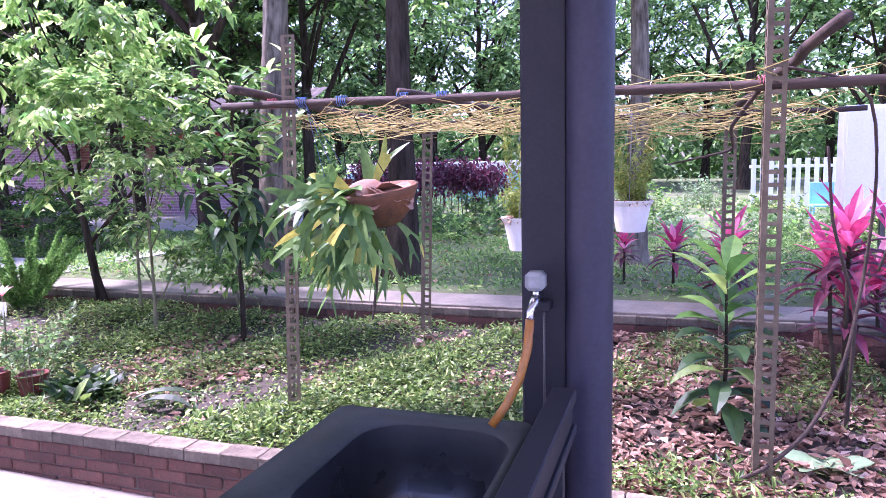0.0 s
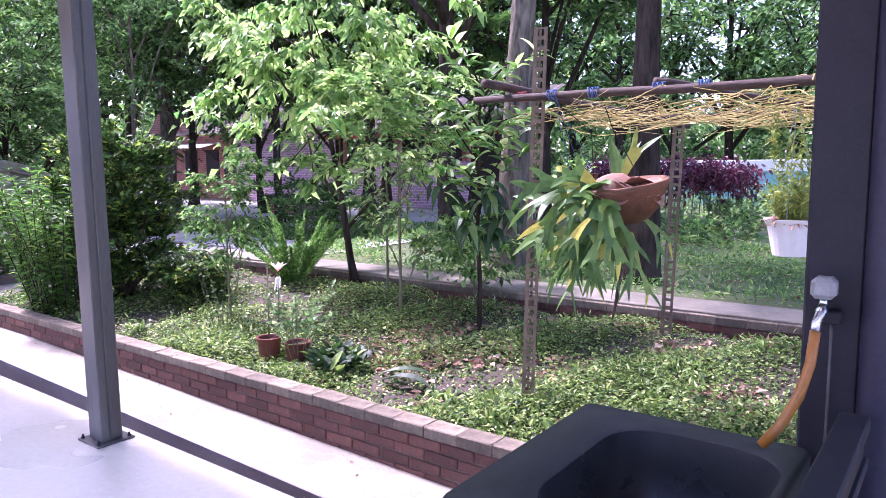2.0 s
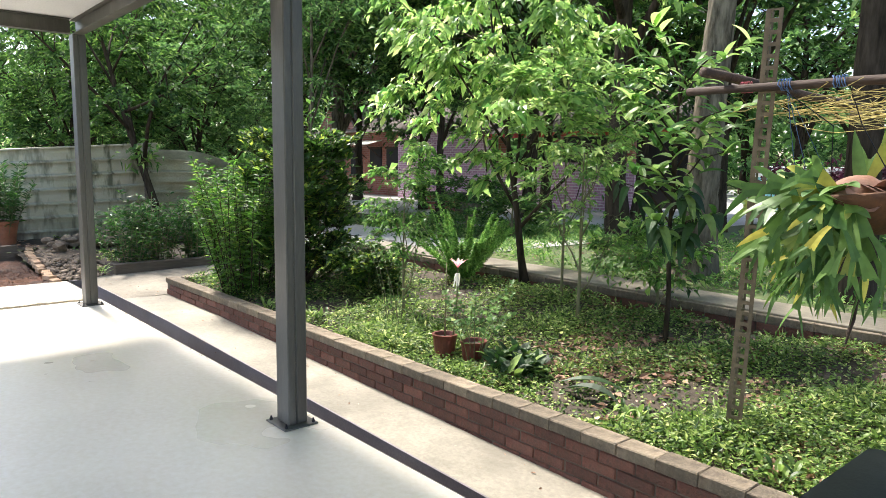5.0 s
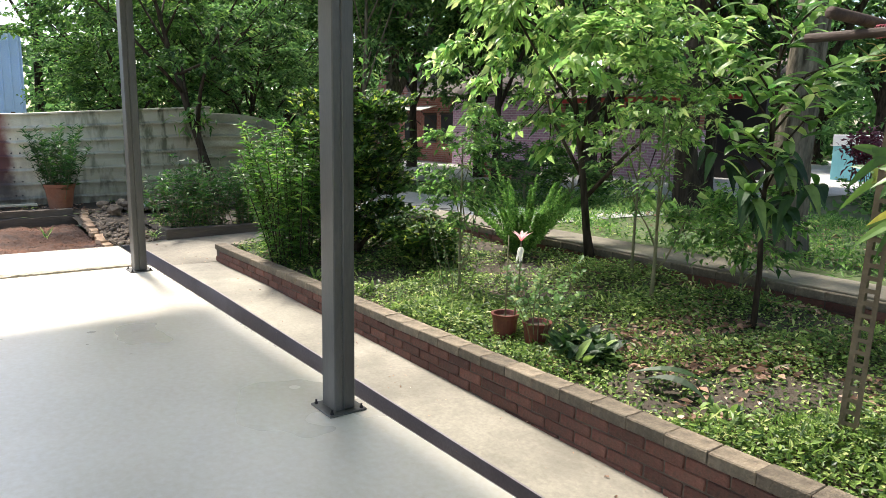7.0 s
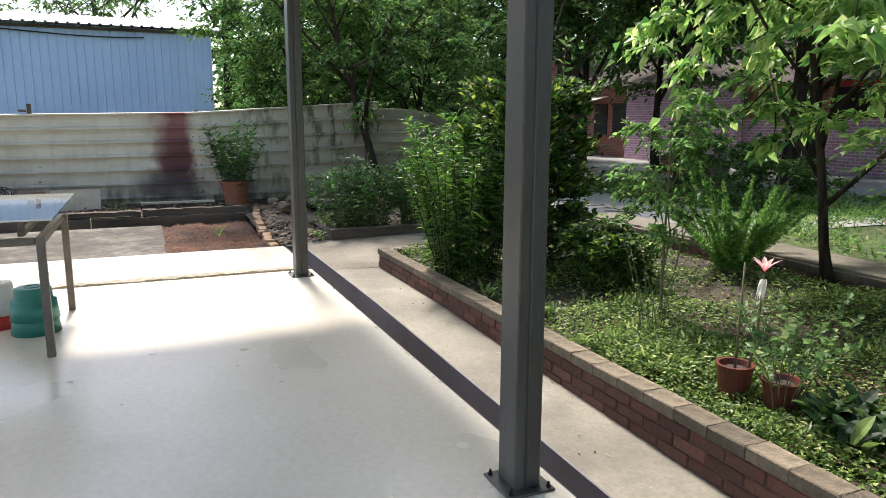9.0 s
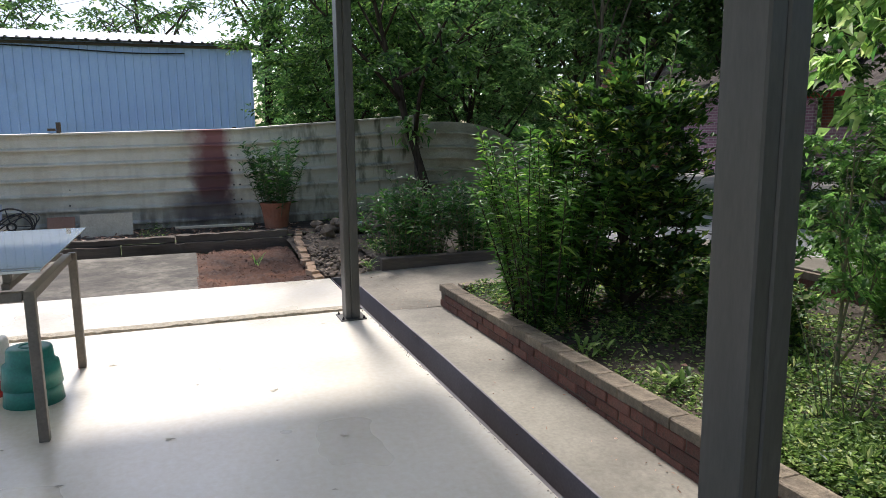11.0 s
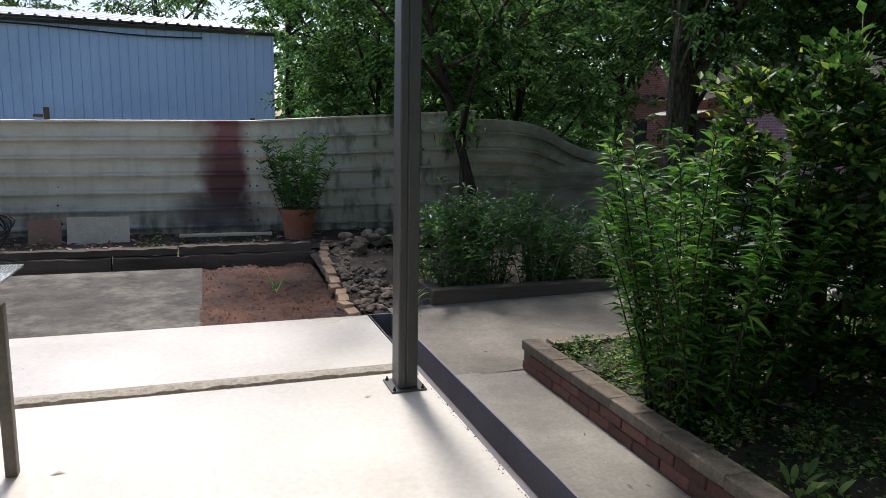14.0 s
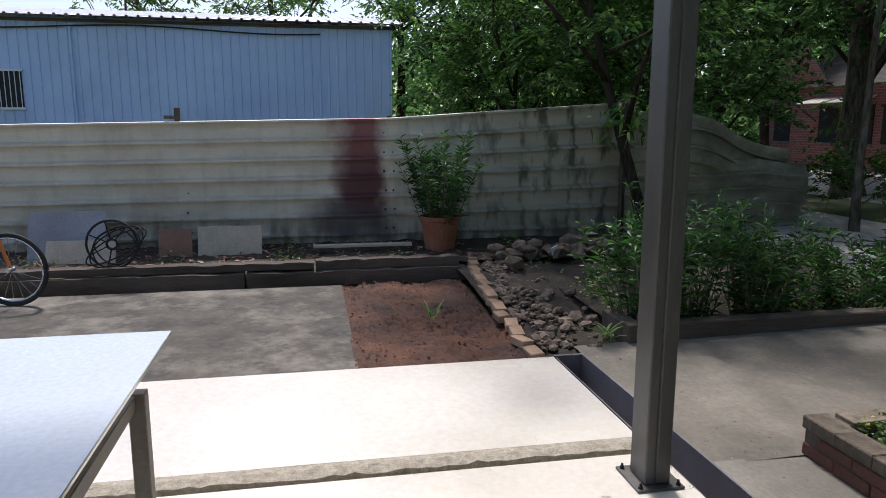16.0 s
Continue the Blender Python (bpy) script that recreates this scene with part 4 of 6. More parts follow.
# ---- hanging plants ----
def staghorn():
    root = empty("staghorn_fern", -2.36, 3.66, 1.36, "large staghorn fern hanging in a brown clay bowl", "fern")
    lathe([(0.0, -0.15), (0.10, -0.14), (0.17, -0.075), (0.222, 0.03), (0.236, 0.065), (0.218, 0.068), (0.18, 0.0), (0.0, -0.02)], M_COCO, "bowl", root).matrix_basis = pose(0.05, 0, 0.06, 8, -5, 0)
    lathe([(0.0, 0.085), (0.06, 0.078), (0.105, 0.055), (0.13, 0.02), (0.125, -0.02)], M_SHIELD, "shield", root, label="rounded brown shield frond").matrix_basis = pose(-0.02, -0.04, 0.08, 22, -16, 0)
    rng = np.random.default_rng(4)
    for i in range(9):
        a = rng.random() * 6.28
        strap("shield_frond", root, M_SHIELD, arc((0.05 * math.cos(a) + 0.04, 0.05 * math.sin(a), 0.10), a, 0.17, 0.12 * rng.random(), 0.10), TAPER * 0.17 + 0.03)

    def frond(base, a, rise, length, w, depth=2, sag=1.0, spread=0.45):
        """A strap that forks again and again into pointed tips, like an antler."""
        g = Geo()
        face = np.array((0.3, -0.55, 0.75)) + rng.normal(size=3) * 0.4

        def branch(p, way, L, w, depth):
            s = np.linspace(0, 1, 6)[:, None]
            pts = p + way * L * s + np.array([0, 0, -0.4 * L * sag]) * s ** 2
            ends = [0.5, 0.66, 0.84, 1.05, 1.3, 1.5] if depth else [1.0, 1.0, 0.92, 0.74, 0.45, 0.04]
            ribbon(g, pts, np.array(ends) * w, face, 0.06)
            if depth:
                end = unit(pts[-1] - pts[-2])
                across = unit(np.cross(end, face))
                for k in (-1, 1):
                    turn = k * spread * (0.7 + 0.7 * rng.random())
                    branch(pts[-1] + across * k * w * 0.38 - end * w * 0.3, unit(end + across * turn), L * (0.45 + 0.45 * rng.random()), w * (0.6 + 0.15 * rng.random()), depth - 1)

        branch(np.array(base, float), unit(np.array([math.cos(a), math.sin(a), rise])), length, w, depth)
        gpart("frond", g, L_STAG, root)

    # ragged fronds that hang below the bowl
    for i in range(24):
        a = 3.75 + rng.normal() * 0.8 if i < 18 else 5.0 + rng.normal() * 0.7
        frond((0.07 * math.cos(a) - 0.02 + 0.06 * rng.normal(), 0.05 * math.sin(a) - 0.05, 0.0 - 0.13 * rng.random()), a, -1.2 + 1.2 * rng.random(), 0.10 + 0.09 * rng.random(), 0.034 + 0.024 * rng.random(), 2, 1.0, 0.5)
    # broad pale fronds that arch out over them
    for a, r, L, w in ((3.05, 0.35, 0.26, 0.085), (3.3, 0.15, 0.25, 0.08), (3.5, 0.6, 0.2, 0.095), (2.8, 0.7, 0.18, 0.09), (3.9, 0.25, 0.22, 0.085), (4.25, 0.6, 0.15, 0.10), (3.15, -0.1, 0.26, 0.07), (4.6, 0.8, 0.13, 0.10), (3.65, 0.0, 0.24, 0.08), (5.0, 0.2, 0.14, 0.08), (4.1, 0.9, 0.16, 0.09)):
        frond((-0.05, -0.10, 0.07), a, r, L, w, 2, 0.55, 0.6)
    for a, r, L, w in ((4.5, -0.2, 0.13, 0.06), (4.9, -0.5, 0.15, 0.05), (4.2, 0.1, 0.12, 0.075), (4.0, -0.4, 0.16, 0.055), (5.5, -0.8, 0.16, 0.055), (5.2, -1.0, 0.2, 0.06)):
        frond((-0.04 + 0.05 * (a - 4.2), -0.17, 0.07), a, r, L, w, 2, 0.9, 0.55)
    # upright young fronds
    for a, r, L, w in ((2.6, 4.0, 0.33, 0.062), (0.6, 2.4, 0.26, 0.05), (1.6, 3.0, 0.18, 0.05)):
        frond((0.0, 0.02, 0.1), a, r, L, w, 0 if w > 0.06 else 1, 0.25)
    for dx in (-0.13, 0.17):
        g = Geo()
        tube(g, [(dx, 0, 0.08), (dx * 0.4 - 0.05, -0.1, 0.40), (-0.2 + dx, -0.16, 0.585)], 0.0025, 4)
        gpart("hanging_wire", g, M_STEEL_DARK, root)
    g = Geo()
    tube(g, [(0.03, 0.0, -0.08), (0.035, 0, -0.3), (0.01, 0.01, -0.5), (-0.01, 0.0, -0.62)], [0.010, 0.008, 0.011, 0.005], 6)
    gpart("dead_stalk", g, M_WOOD, root, "dry brown hanging stalk")


staghorn()


def hanging_pot(x, y, z, seed, label, tall=0.3):
    root = empty("hanging_pot_plant", x, y, z, label, "hanging plant", "hanging white pots")
    pot(root, "pot", 0.125, 0.085, 0.19, M_POT_WHITE, 0.0, 0.03)
    rng = np.random.default_rng(seed)
    g = Geo()
    for i in range(38):
        a = rng.random() * 6.28
        pts = arc((0.04 * math.cos(a), 0.04 * math.sin(a), 0.16), a, 0.04 + 0.12 * rng.random(), 0.2 + tall * rng.random() ** 1.5, 0.05, 7)
        m = 46
        s = rng.random(m)
        at = np.stack([np.interp(s, np.linspace(0, 1, 7), pts[:, k]) for k in range(3)], -1)
        leaves(g, rng, at, rng.normal(size=(m, 3)) + [0, 0, 0.4], 0.038 + 0.022 * rng.random(m), 0.012, 0.1, 0.1, False)
    gpart("fern", g, leaf_fern, root, "green and yellowing fern")
    g = Geo()
    for i in range(40):
        a = rng.random() * 6.28
        ribbon(g, arc((0.05 * math.cos(a), 0.05 * math.sin(a), 0.17), a, 0.08 + 0.05 * rng.random(), 0.03 + 0.05 * rng.random(), 0.06), TAPER * 0.02)
    gpart("dead_fronds", g, L_DRY, root, "dry brown fronds")
    for a in (0.5, 2.6, 4.7):
        g = Geo()
        tube(g, [(0.125 * math.cos(a), 0.125 * math.sin(a), 0.18), (0, 0, 1.90 - z)], 0.002, 4)
        gpart("hanging_wire", g, M_KNOB, root)


leaf_fern = leaf_material("yellow_green_fern", (0.12, 0.18, 0.03), (0.24, 0.30, 0.06), (0.42, 0.36, 0.10), 0.5, 0.3)
hanging_pot(-1.58, 4.08, 1.105, 5, "white plastic hanging pot with a tall yellowing fern", 0.6)
hanging_pot(-1.01, 4.5, 1.175, 6, "white plastic hanging pot with a clipped bushy fern")
small_pot = empty("hanging_red_pot", -2.72, 4.0, 1.42, "small red-brown hanging pot with sparse green leaves", "hanging plant")
pot(small_pot, "pot", 0.09, 0.06, 0.11, M_POT_RED)
stem_plant("", 3, 0, 0, 0, "", 0.28, 0.14, 8, 9, 0.05, 0.02, L_MID, parent=small_pot, base_r=0.04, stem_r=0.002)
for a in (0, 2.1, 4.2):
    g = Geo()
    tube(g, [(0.09 * math.cos(a), 0.09 * math.sin(a), 0.1), (0.02, -0.4, 0.53)], 0.002, 4)
    gpart("hanging_wire", g, M_TWINE_BLUE, small_pot)


# ---- plants of the garden bed ----
stem_plant("lance_leaf_shrub", 61, -8.18, 3.38, 0.13, "tall bright green lance-leaved shrub in the planter corner", 1.5, 0.36, 84, 92, 0.11, 0.021, L_OLEANDER, base_r=0.28, droop=0.35, lift=0.2, start=0.02, stem_mat=M_BARK)
tree("broadleaf_shrub", 62, -8.05, 4.0, 0.15, 1.8, 0.05, 0.5, 0.02, 0.075, M_BARK, L_BUSH, 15000, "dense dark green broadleaf shrub with paler leaves for its lit tips", "shrub", clump=0.17, clumps=210, near=True, fork=0.02, limbs=13, width=0.5, lift=0.55, droop=0.1)
stem_plant("broadleaf_sapling", 63, -7.95, 4.05, 0.5, "sapling shoot rising from the dark shrub", 1.75, 0.18, 7, 16, 0.10, 0.04, L_LOQUAT, base_r=0.1, start=0.6, category="shrub")
tree("round_shrub", 64, -6.95, 4.1, 0.18, 0.55, 0.02, 0.3, 0.05, 0.07, M_STEM, L_BUSH, 2600, "low rounded green shrub in the garden bed", "shrub", clump=0.13, clumps=80, near=True, fork=0.05, limbs=8, width=0.55, lift=0.4)
tree("rose_bush", 65, -6.05, 3.85, 0.2, 1.6, 0.014, 0.27, 0.40, 0.05, M_STEM, L_MID, 2300, "airy rose bush with small pale leaves", "shrub", clump=0.13, clumps=75, near=True, fork=0.12, limbs=9, width=0.55)
stem_plant("rose_canes", 66, -5.85, 3.65, 0.18, "slender rose canes with pale leaves", 0.7, 0.25, 8, 12, 0.045, 0.025, L_ROSE, base_r=0.12, stem_r=0.004)
tree("cherry_sapling", 67, -6.0, 5.4, 0.33, 3.3, 0.042, 1.35, 1.15, 0.095, M_BARK, L_LIGHT, 6600, "small forked tree with drooping light green leaves", "tree", near=True, clump=0.25, clumps=120, fork=0.2, limbs=11, droop=0.6, width=0.64, lean=(-0.3, -0.3), facing=0.25)
tree("young_tree", 68, -4.63, 4.5, 0.27, 1.75, 0.018, 0.34, 0.25, 0.065, M_STEM, L_LIGHT, 800, "thin young tree with sparse light leaves", "tree", near=True, clump=0.15, clumps=44, fork=0.15, limbs=8, width=0.5)
tree("young_tree", 69, -4.35, 5.2, 0.33, 0.8, 0.015, 0.4, 0.1, 0.07, M_STEM, L_MID, 1100, "low green bush before the back wall", "shrub", near=True, clump=0.16, clumps=50, fork=0.1, limbs=8, width=0.5)
tree("citrus_tree", 75, -5.2, 5.0, 0.32, 2.4, 0.015, 0.6, 0.9, 0.09, M_STEM, L_LIGHT, 2000, "slim tree with yellow-green young leaves", "tree", near=True, clump=0.2, clumps=55, fork=0.3, limbs=8, width=0.45, lift=0.25)


def big_leaf_tree():
    """Thin bare trunk, a collar of long dark hanging leaves and lighter leaves above."""
    rng = np.random.default_rng(12)
    root = empty("large_leaf_tree", -3.9, 4.62, 0.26, "young tree with long glossy dark hanging leaves", "tree")
    g = Geo()
    tube(g, [(0, 0, -0.04), (0.01, 0, 0.4), (-0.02, 0.01, 0.8), (0.01, 0, 1.3), (0.0, 0.02, 2.0)], [0.022, 0.018, 0.016, 0.013, 0.006], 8)
    branches = []
    for i in range(24):
        a, z0 = i * 2.4, 0.66 + 0.056 * i
        out = 0.20 + 0.011 * i + 0.14 * rng.random()
        e = np.array([math.cos(a) * out, math.sin(a) * out, z0 + 0.12 + 0.2 * rng.random()])
        tube(g, [(0, 0, z0), e * [0.5, 0.5, 1] + [0, 0, -0.05], e], [0.008, 0.006, 0.003], 6)
        branches.append((np.array([0, 0, z0]), e))
    gpart("trunk", g, M_BARK, root, smooth=True)
    for foot, e in branches:
        for i in range(15):
            a = rng.random() * 6.28
            t = foot + (e - foot) * (0.35 + 0.7 * rng.random())
            w = 0.05 + 0.022 * rng.random()
            if foot[2] < 1.05 and i < 10:
                strap("hanging_leaf", root, L_DARK, arc(t, a, 0.08 + 0.08 * rng.random(), 0.05, 0.12 + 0.14 * rng.random()), TAPER * w * 1.15, (0.3, -0.4, 1), 0.12)
            else:
                strap("young_leaf", root, L_LIGHT if i % 3 else L_LOQUAT, arc(t, a, 0.11 + 0.08 * rng.random(), 0.02 + 0.16 * rng.random(), 0.07), TAPER * w, (0.2, -0.3, 1), 0.15)


big_leaf_tree()


def foxtail_fern():
    rng = np.random.default_rng(31)
    root = empty("foxtail_fern", -6.72, 5.15, 0.32, "large foxtail fern with upright plume fronds", "fern")
    g = Geo()
    for i in range(38):
        a = rng.random() * 6.28
        L = 0.65 + 0.35 * rng.random()
        pts = arc((0.08 * math.cos(a), 0.08 * math.sin(a), 0), a, L * (0.15 + 0.7 * rng.random()), L * 0.92, 0.42 * rng.random() * L, 9)
        m = 520
        s = rng.random(m)
        at = np.stack([np.interp(s, np.linspace(0, 1, 9), pts[:, k]) for k in range(3)], -1)
        d = pts[-1] - pts[0]
        w = rng.normal(size=(m, 3)) + d / np.linalg.norm(d) * 0.8
        g = Geo()
        leaves(g, rng, at, w, 0.044 * (1.05 - 0.6 * s ** 3), 0.011, 0.0, 0.1, False, 0.0)
        gpart("plume", g, L_FOX, root)


foxtail_fern()


def potted(name, x, y, z, label, r, h, mat, group="garden pots"):
    root = empty(name, x, y, z, label, "potted plant", group)
    pot(root, "pot", r, r * 0.75, h, mat)
    g = Geo()
    a = np.linspace(0, 2 * np.pi, 16, endpoint=False)
    g.add(np.r_[np.c_[np.cos(a) * r * 0.9, np.sin(a) * r * 0.9, np.full(16, h * 0.85)], [[0, 0, h * 0.88]]], [(i, (i + 1) % 16, 16) for i in range(16)])
    gpart("potting_soil", g, M_SOIL, root)
    return root


lily = potted("potted_lily", -4.92, 3.36, 0.14, "red-brown pot with a tall fading pink lily", 0.09, 0.2, M_POT_RED)
rng = np.random.default_rng(41)
g = Geo()
tube(g, [(0.0, 0, 0.15), (0.005, 0, 0.4), (0.0, 0.01, 0.72)], [0.007, 0.006, 0.004], 6)
tube(g, [(0.06, 0.02, 0.15), (0.1, 0.02, 0.4), (0.13, 0.0, 0.7)], [0.007, 0.006, 0.005], 6)
gpart("stalk", g, M_STEM, lily, smooth=True)
for i in range(8):
    strap("petal", lily, L_PETAL, arc((0.13, 0, 0.70), i * 0.79, 0.05 + 0.03 * rng.random(), 0.09, 0.03), TAPER * 0.026)
for i in range(7):
    strap("faded_petal", lily, L_WHITE, arc((0.13, 0, 0.66), rng.random() * 6.28, 0.03, 0.02, 0.12), TAPER * 0.025)
shrub_pot = potted("potted_shrub", -4.70, 3.44, 0.14, "red-brown pot with a small leafy shrub", 0.092, 0.18, M_POT_RED)
stem_plant("", 42, 0, 0, 0, "", 0.62, 0.28, 14, 20, 0.055, 0.032, L_ROSE, parent=shrub_pot, base_r=0.05, stem_r=0.004, start=0.45)


def rosette(name, seed, x, y, z, label, n, leaf, width, rise, drop, mat, spread=0.1, category="plant", length_var=0.4):
    rng = np.random.default_rng(seed)
    root = empty(name, x, y, z, label, category)
    g = Geo()
    for i in range(n):
        a, rr = rng.random() * 6.28, spread * math.sqrt(rng.random())
        b = rng.random() * 6.28
        L = leaf * (1 - length_var * rng.random())
        strap("leaf", root, mat, arc((rr * math.cos(b), rr * math.sin(b), 0.02 + 0.05 * rng.random()), a, L * 0.8, rise * (0.6 + 0.6 * rng.random()), drop * (0.6 + 0.6 * rng.random())), TAPER * width, (0.1, 0, 1), 0.12)
    return root


rosette("dark_leaf_clump", 43, -4.34, 3.50, 0.15, "low clump of dark purple-green leaves", 90, 0.17, 0.06, 0.16, 0.08, L_DARK, 0.2)
rosette("yellow_lily_leaves", 44, -11.25, 2.72, 0.0, "small tuft of strap leaves beside the drain", 16, 0.22, 0.02, 0.18, 0.1, L_LIGHT, 0.04)
rosette("soil_sprout", 45, -12.1, 1.55, -0.02, "small yellow-green sprout in the bare soil", 9, 0.14, 0.02, 0.17, 0.06, L_LIGHT, 0.03)
for i, (xx, yy) in enumerate(((-5.9, 3.2), (-6.6, 3.25), (-7.3, 3.2), (-3.3, 3.3), (-2.5, 3.25), (-2.2, 3.8), (-1.9, 3.3))):
    rosette("weed_tuft", 50 + i, xx, yy, float(soil_z(xx, yy)), "low tuft of light green weeds", 26, 0.10, 0.03, 0.10, 0.05, L_COVER, 0.12)


def frond_on_ground(name, x, y, z, turn, mat, label, length, w):
    root = empty(name, x, y, z, label, "fallen leaf", turn=turn)
    g = Geo()
    s = np.linspace(-0.5, 0.5, 9)
    ribbon(g, np.c_[s * length, 0.05 * np.sin(s * 3), 0.03 + 0.05 * np.cos(s * 3)], np.array([0.1, 0.4, 0.7, 0.95, 1, 0.95, 0.7, 0.4, 0.05]) * w, fold=0.2)
    gpart("blade", g, mat, root)


frond_on_ground("fallen_frond", -3.74, 3.53, 0.17, 12, L_DARK, "dark fallen frond lying on the weeds", 0.42, 0.08)
frond_on_ground("fallen_frond", -3.66, 3.43, 0.16, -8, L_DARK, "dark fallen frond lying on the weeds", 0.36, 0.09)
pale = empty("pale_fallen_leaf", -0.07, 3.57, 0.18, "large pale green lobed leaf lying on the ground", "fallen leaf")
g = Geo()
a = np.linspace(0, 2 * np.pi, 30, endpoint=False)
r = 0.15 + 0.035 * np.sin(a * 5) + 0.015 * np.sin(a * 11)
g.add(np.r_[np.c_[np.cos(a) * r * 1.1, np.sin(a) * r * 0.8, 0.03 + 0.02 * np.sin(a * 3)], [[0, 0, 0.015]]], [(i, (i + 1) % 30, 30) for i in range(30)])
gpart("blade", g, L_PALE, pale)


def loquat():
    rng = np.random.default_rng(15)
    root = empty("loquat_sapling", -0.5, 3.88, 0.19, "sapling with large ribbed green leaves", "sapling")
    g = Geo()
    tube(g, [(0, 0, -0.03), (0.01, 0, 0.4), (0.0, 0.01, 0.84)], [0.013, 0.010, 0.005], 7)
    gpart("stem", g, M_BARK, root, smooth=True)
    for i in range(34):
        z, a = 0.12 + 0.72 * i / 33, i * 2.4 + rng.normal() * 0.3
        f = i / 33
        L = 0.36 * (1 - 0.2 * f)
        strap("lower_leaf" if f < 0.55 else "upper_leaf", root, L_DARK if f < 0.55 else L_LOQUAT, arc((0, 0, z), a, L * (0.75 + 0.2 * f), 0.06 + 0.2 * f, 0.22 - 0.16 * f), np.array([0.12, 0.4, 0.8, 1.0, 0.7, 0.04]) * 0.11, (0.1, 0, 1), 0.18)


loquat()


def cordyline(x, y, z, heights, seed, label, scale=1.0):
    rng = np.random.default_rng(seed)
    root = empty("cordyline", x, y, z, label, "cordyline", "cordylines")
    wood = Geo()
    for k, h in enumerate(heights):
        a0 = rng.random() * 6.28
        off = np.array([math.cos(a0), math.sin(a0), 0]) * 0.13 * (k > 0) * scale
        top = off * 1.6 + [0, 0, h]
        tube(wood, [off * 0.3 - [0, 0, 0.03], (off + top) / 2, top], [0.014, 0.012, 0.010], 7)
        for i in range(26):
            f = i / 25
            a = i * 2.4 + rng.normal() * 0.2
            L = (0.30 + 0.08 * rng.random()) * scale
            strap("maroon_leaf" if f < 0.55 else "pink_leaf", root, L_MAROON if f < 0.55 else L_PINK, arc(top - [0, 0, 0.25 * (1 - f) * scale], a, L * (1.0 - 0.5 * f), L * (0.25 + 0.7 * f), L * (0.15 + 0.5 * (1 - f))), TAPER * 0.066 * scale, (0.1, 0, 1), 0.15)
    gpart("stem", wood, M_BARK, root, smooth=True)


cordyline(0.12, 4.25, 0.22, (1.0, 0.85, 0.62), 3, "tall cordyline with bright pink and maroon leaves", 0.95)
cordyline(0.45, 4.7, 0.28, (0.85, 0.6), 4, "cordyline with pink and maroon leaves", 1.0)
cordyline(-0.76, 6.5, 0.44, (0.45,), 5, "small cordyline with upright pink leaves", 0.85)
cordyline(-0.35, 5.9, 0.44, (0.55, 0.35), 6, "cordyline with dark maroon leaves", 0.95)
cordyline(-1.2, 6.8, 0.44, (0.4,), 7, "small cordyline behind the column", 0.7)

# bricks and slab stacked at the bed's side
stack = empty("brick_stack", 0.42, 4.95, 0.28, "stack of old bricks with a grey slab on top", "brick stack")
rng = random.Random(5)
bmesh_brick = [brick_mesh("brick", 0.21, 0.105, 0.06, M_BRICK, 70 + i) for i in range(3)]
for c in range(4):
    for i in range(3):
        for j in range(3):
            ob = new("brick", rng.choice(bmesh_brick))
            ob.parent = stack
            ob.matrix_basis = pose(-0.2 + 0.22 * i + rng.uniform(-0.012, 0.012), -0.12 + 0.115 * j, 0.03 + 0.062 * c, 0, 0, rng.uniform(-4, 4))
part("slab", box(-0.32, 0.38, -0.18, 0.18, 0.25, 0.285, 0.006), M_OLD, stack, "grey stone slab")

# white cabinet on a post, with a yellow pipe
cabinet = empty("white_cabinet", 0.60, 6.0, 0.44, "white metal utility cabinet on a thin post", "cabinet")
part("body", box(-0.2, 0.2, -0.1, 0.12, 0.74, 1.52, 0.008), M_WHITE, cabinet)
part("door", box(-0.185, 0.185, -0.112, -0.1, 0.76, 1.50, 0.004), M_WHITE, cabinet)
part("post", box(0.08, 0.12, 0.0, 0.04, 0.0, 0.74, 0.003), M_STEEL, cabinet)
ypipe = empty("yellow_pipe", 0.39, 6.05, 0.44, "upright yellow pipe beside the white cabinet", "pipe")
g = Geo()
tube(g, [(0, 0, -0.05), (0, 0, 0.4), (0, 0, 0.78)], 0.014, 10)
gpart("tube", g, M_YELLOW, ypipe, smooth=True)

# weeds that cover the bed, and fallen leaves among them
rng = np.random.default_rng(77)


def cover(n, seed, x0, x1, y0, y1, height, size, mat, name, label, keep=None, flat=False, lift=0.5, ratio=0.6, least=0.06):
    rng = np.random.default_rng(seed)
    x, y = x0 + (x1 - x0) * rng.random(n), y0 + (y1 - y0) * rng.random(n)
    patch = np.sin(x * 2.1 + 1.3 * np.sin(y * 2.7)) + np.sin(y * 3.1 + x * 1.7) + 0.9 * np.sin(x * 5.3 - y * 4.1)
    ok = rng.random(n) < np.clip(0.55 + 0.32 * patch, least, 1)
    if keep is not None:
        ok &= keep(x, y)
    x, y = x[ok], y[ok]
    m = len(x)
    tuft = rng.random(m)
    at = np.c_[x, y, height(x, y) + (0.022 if flat else 0) + (0 if flat else 1) * tuft * (0.02 + 0.05 * np.clip(patch[ok] + 0.8, 0, 2))]
    way = np.c_[rng.normal(size=(m, 2)), lift * rng.random(m) if not flat else 0.15 * rng.normal(size=m)]
    s = size * (0.55 + 0.8 * rng.random(m))
    g = Geo()
    leaves(g, rng, at, way, s, s * (ratio if not flat else 0.55), 0.1 if not flat else -0.1, 0.2 if not flat else 0.3, True)
    return tagged(gpart(name, g, mat), label, "ground cover", kind="stuff")


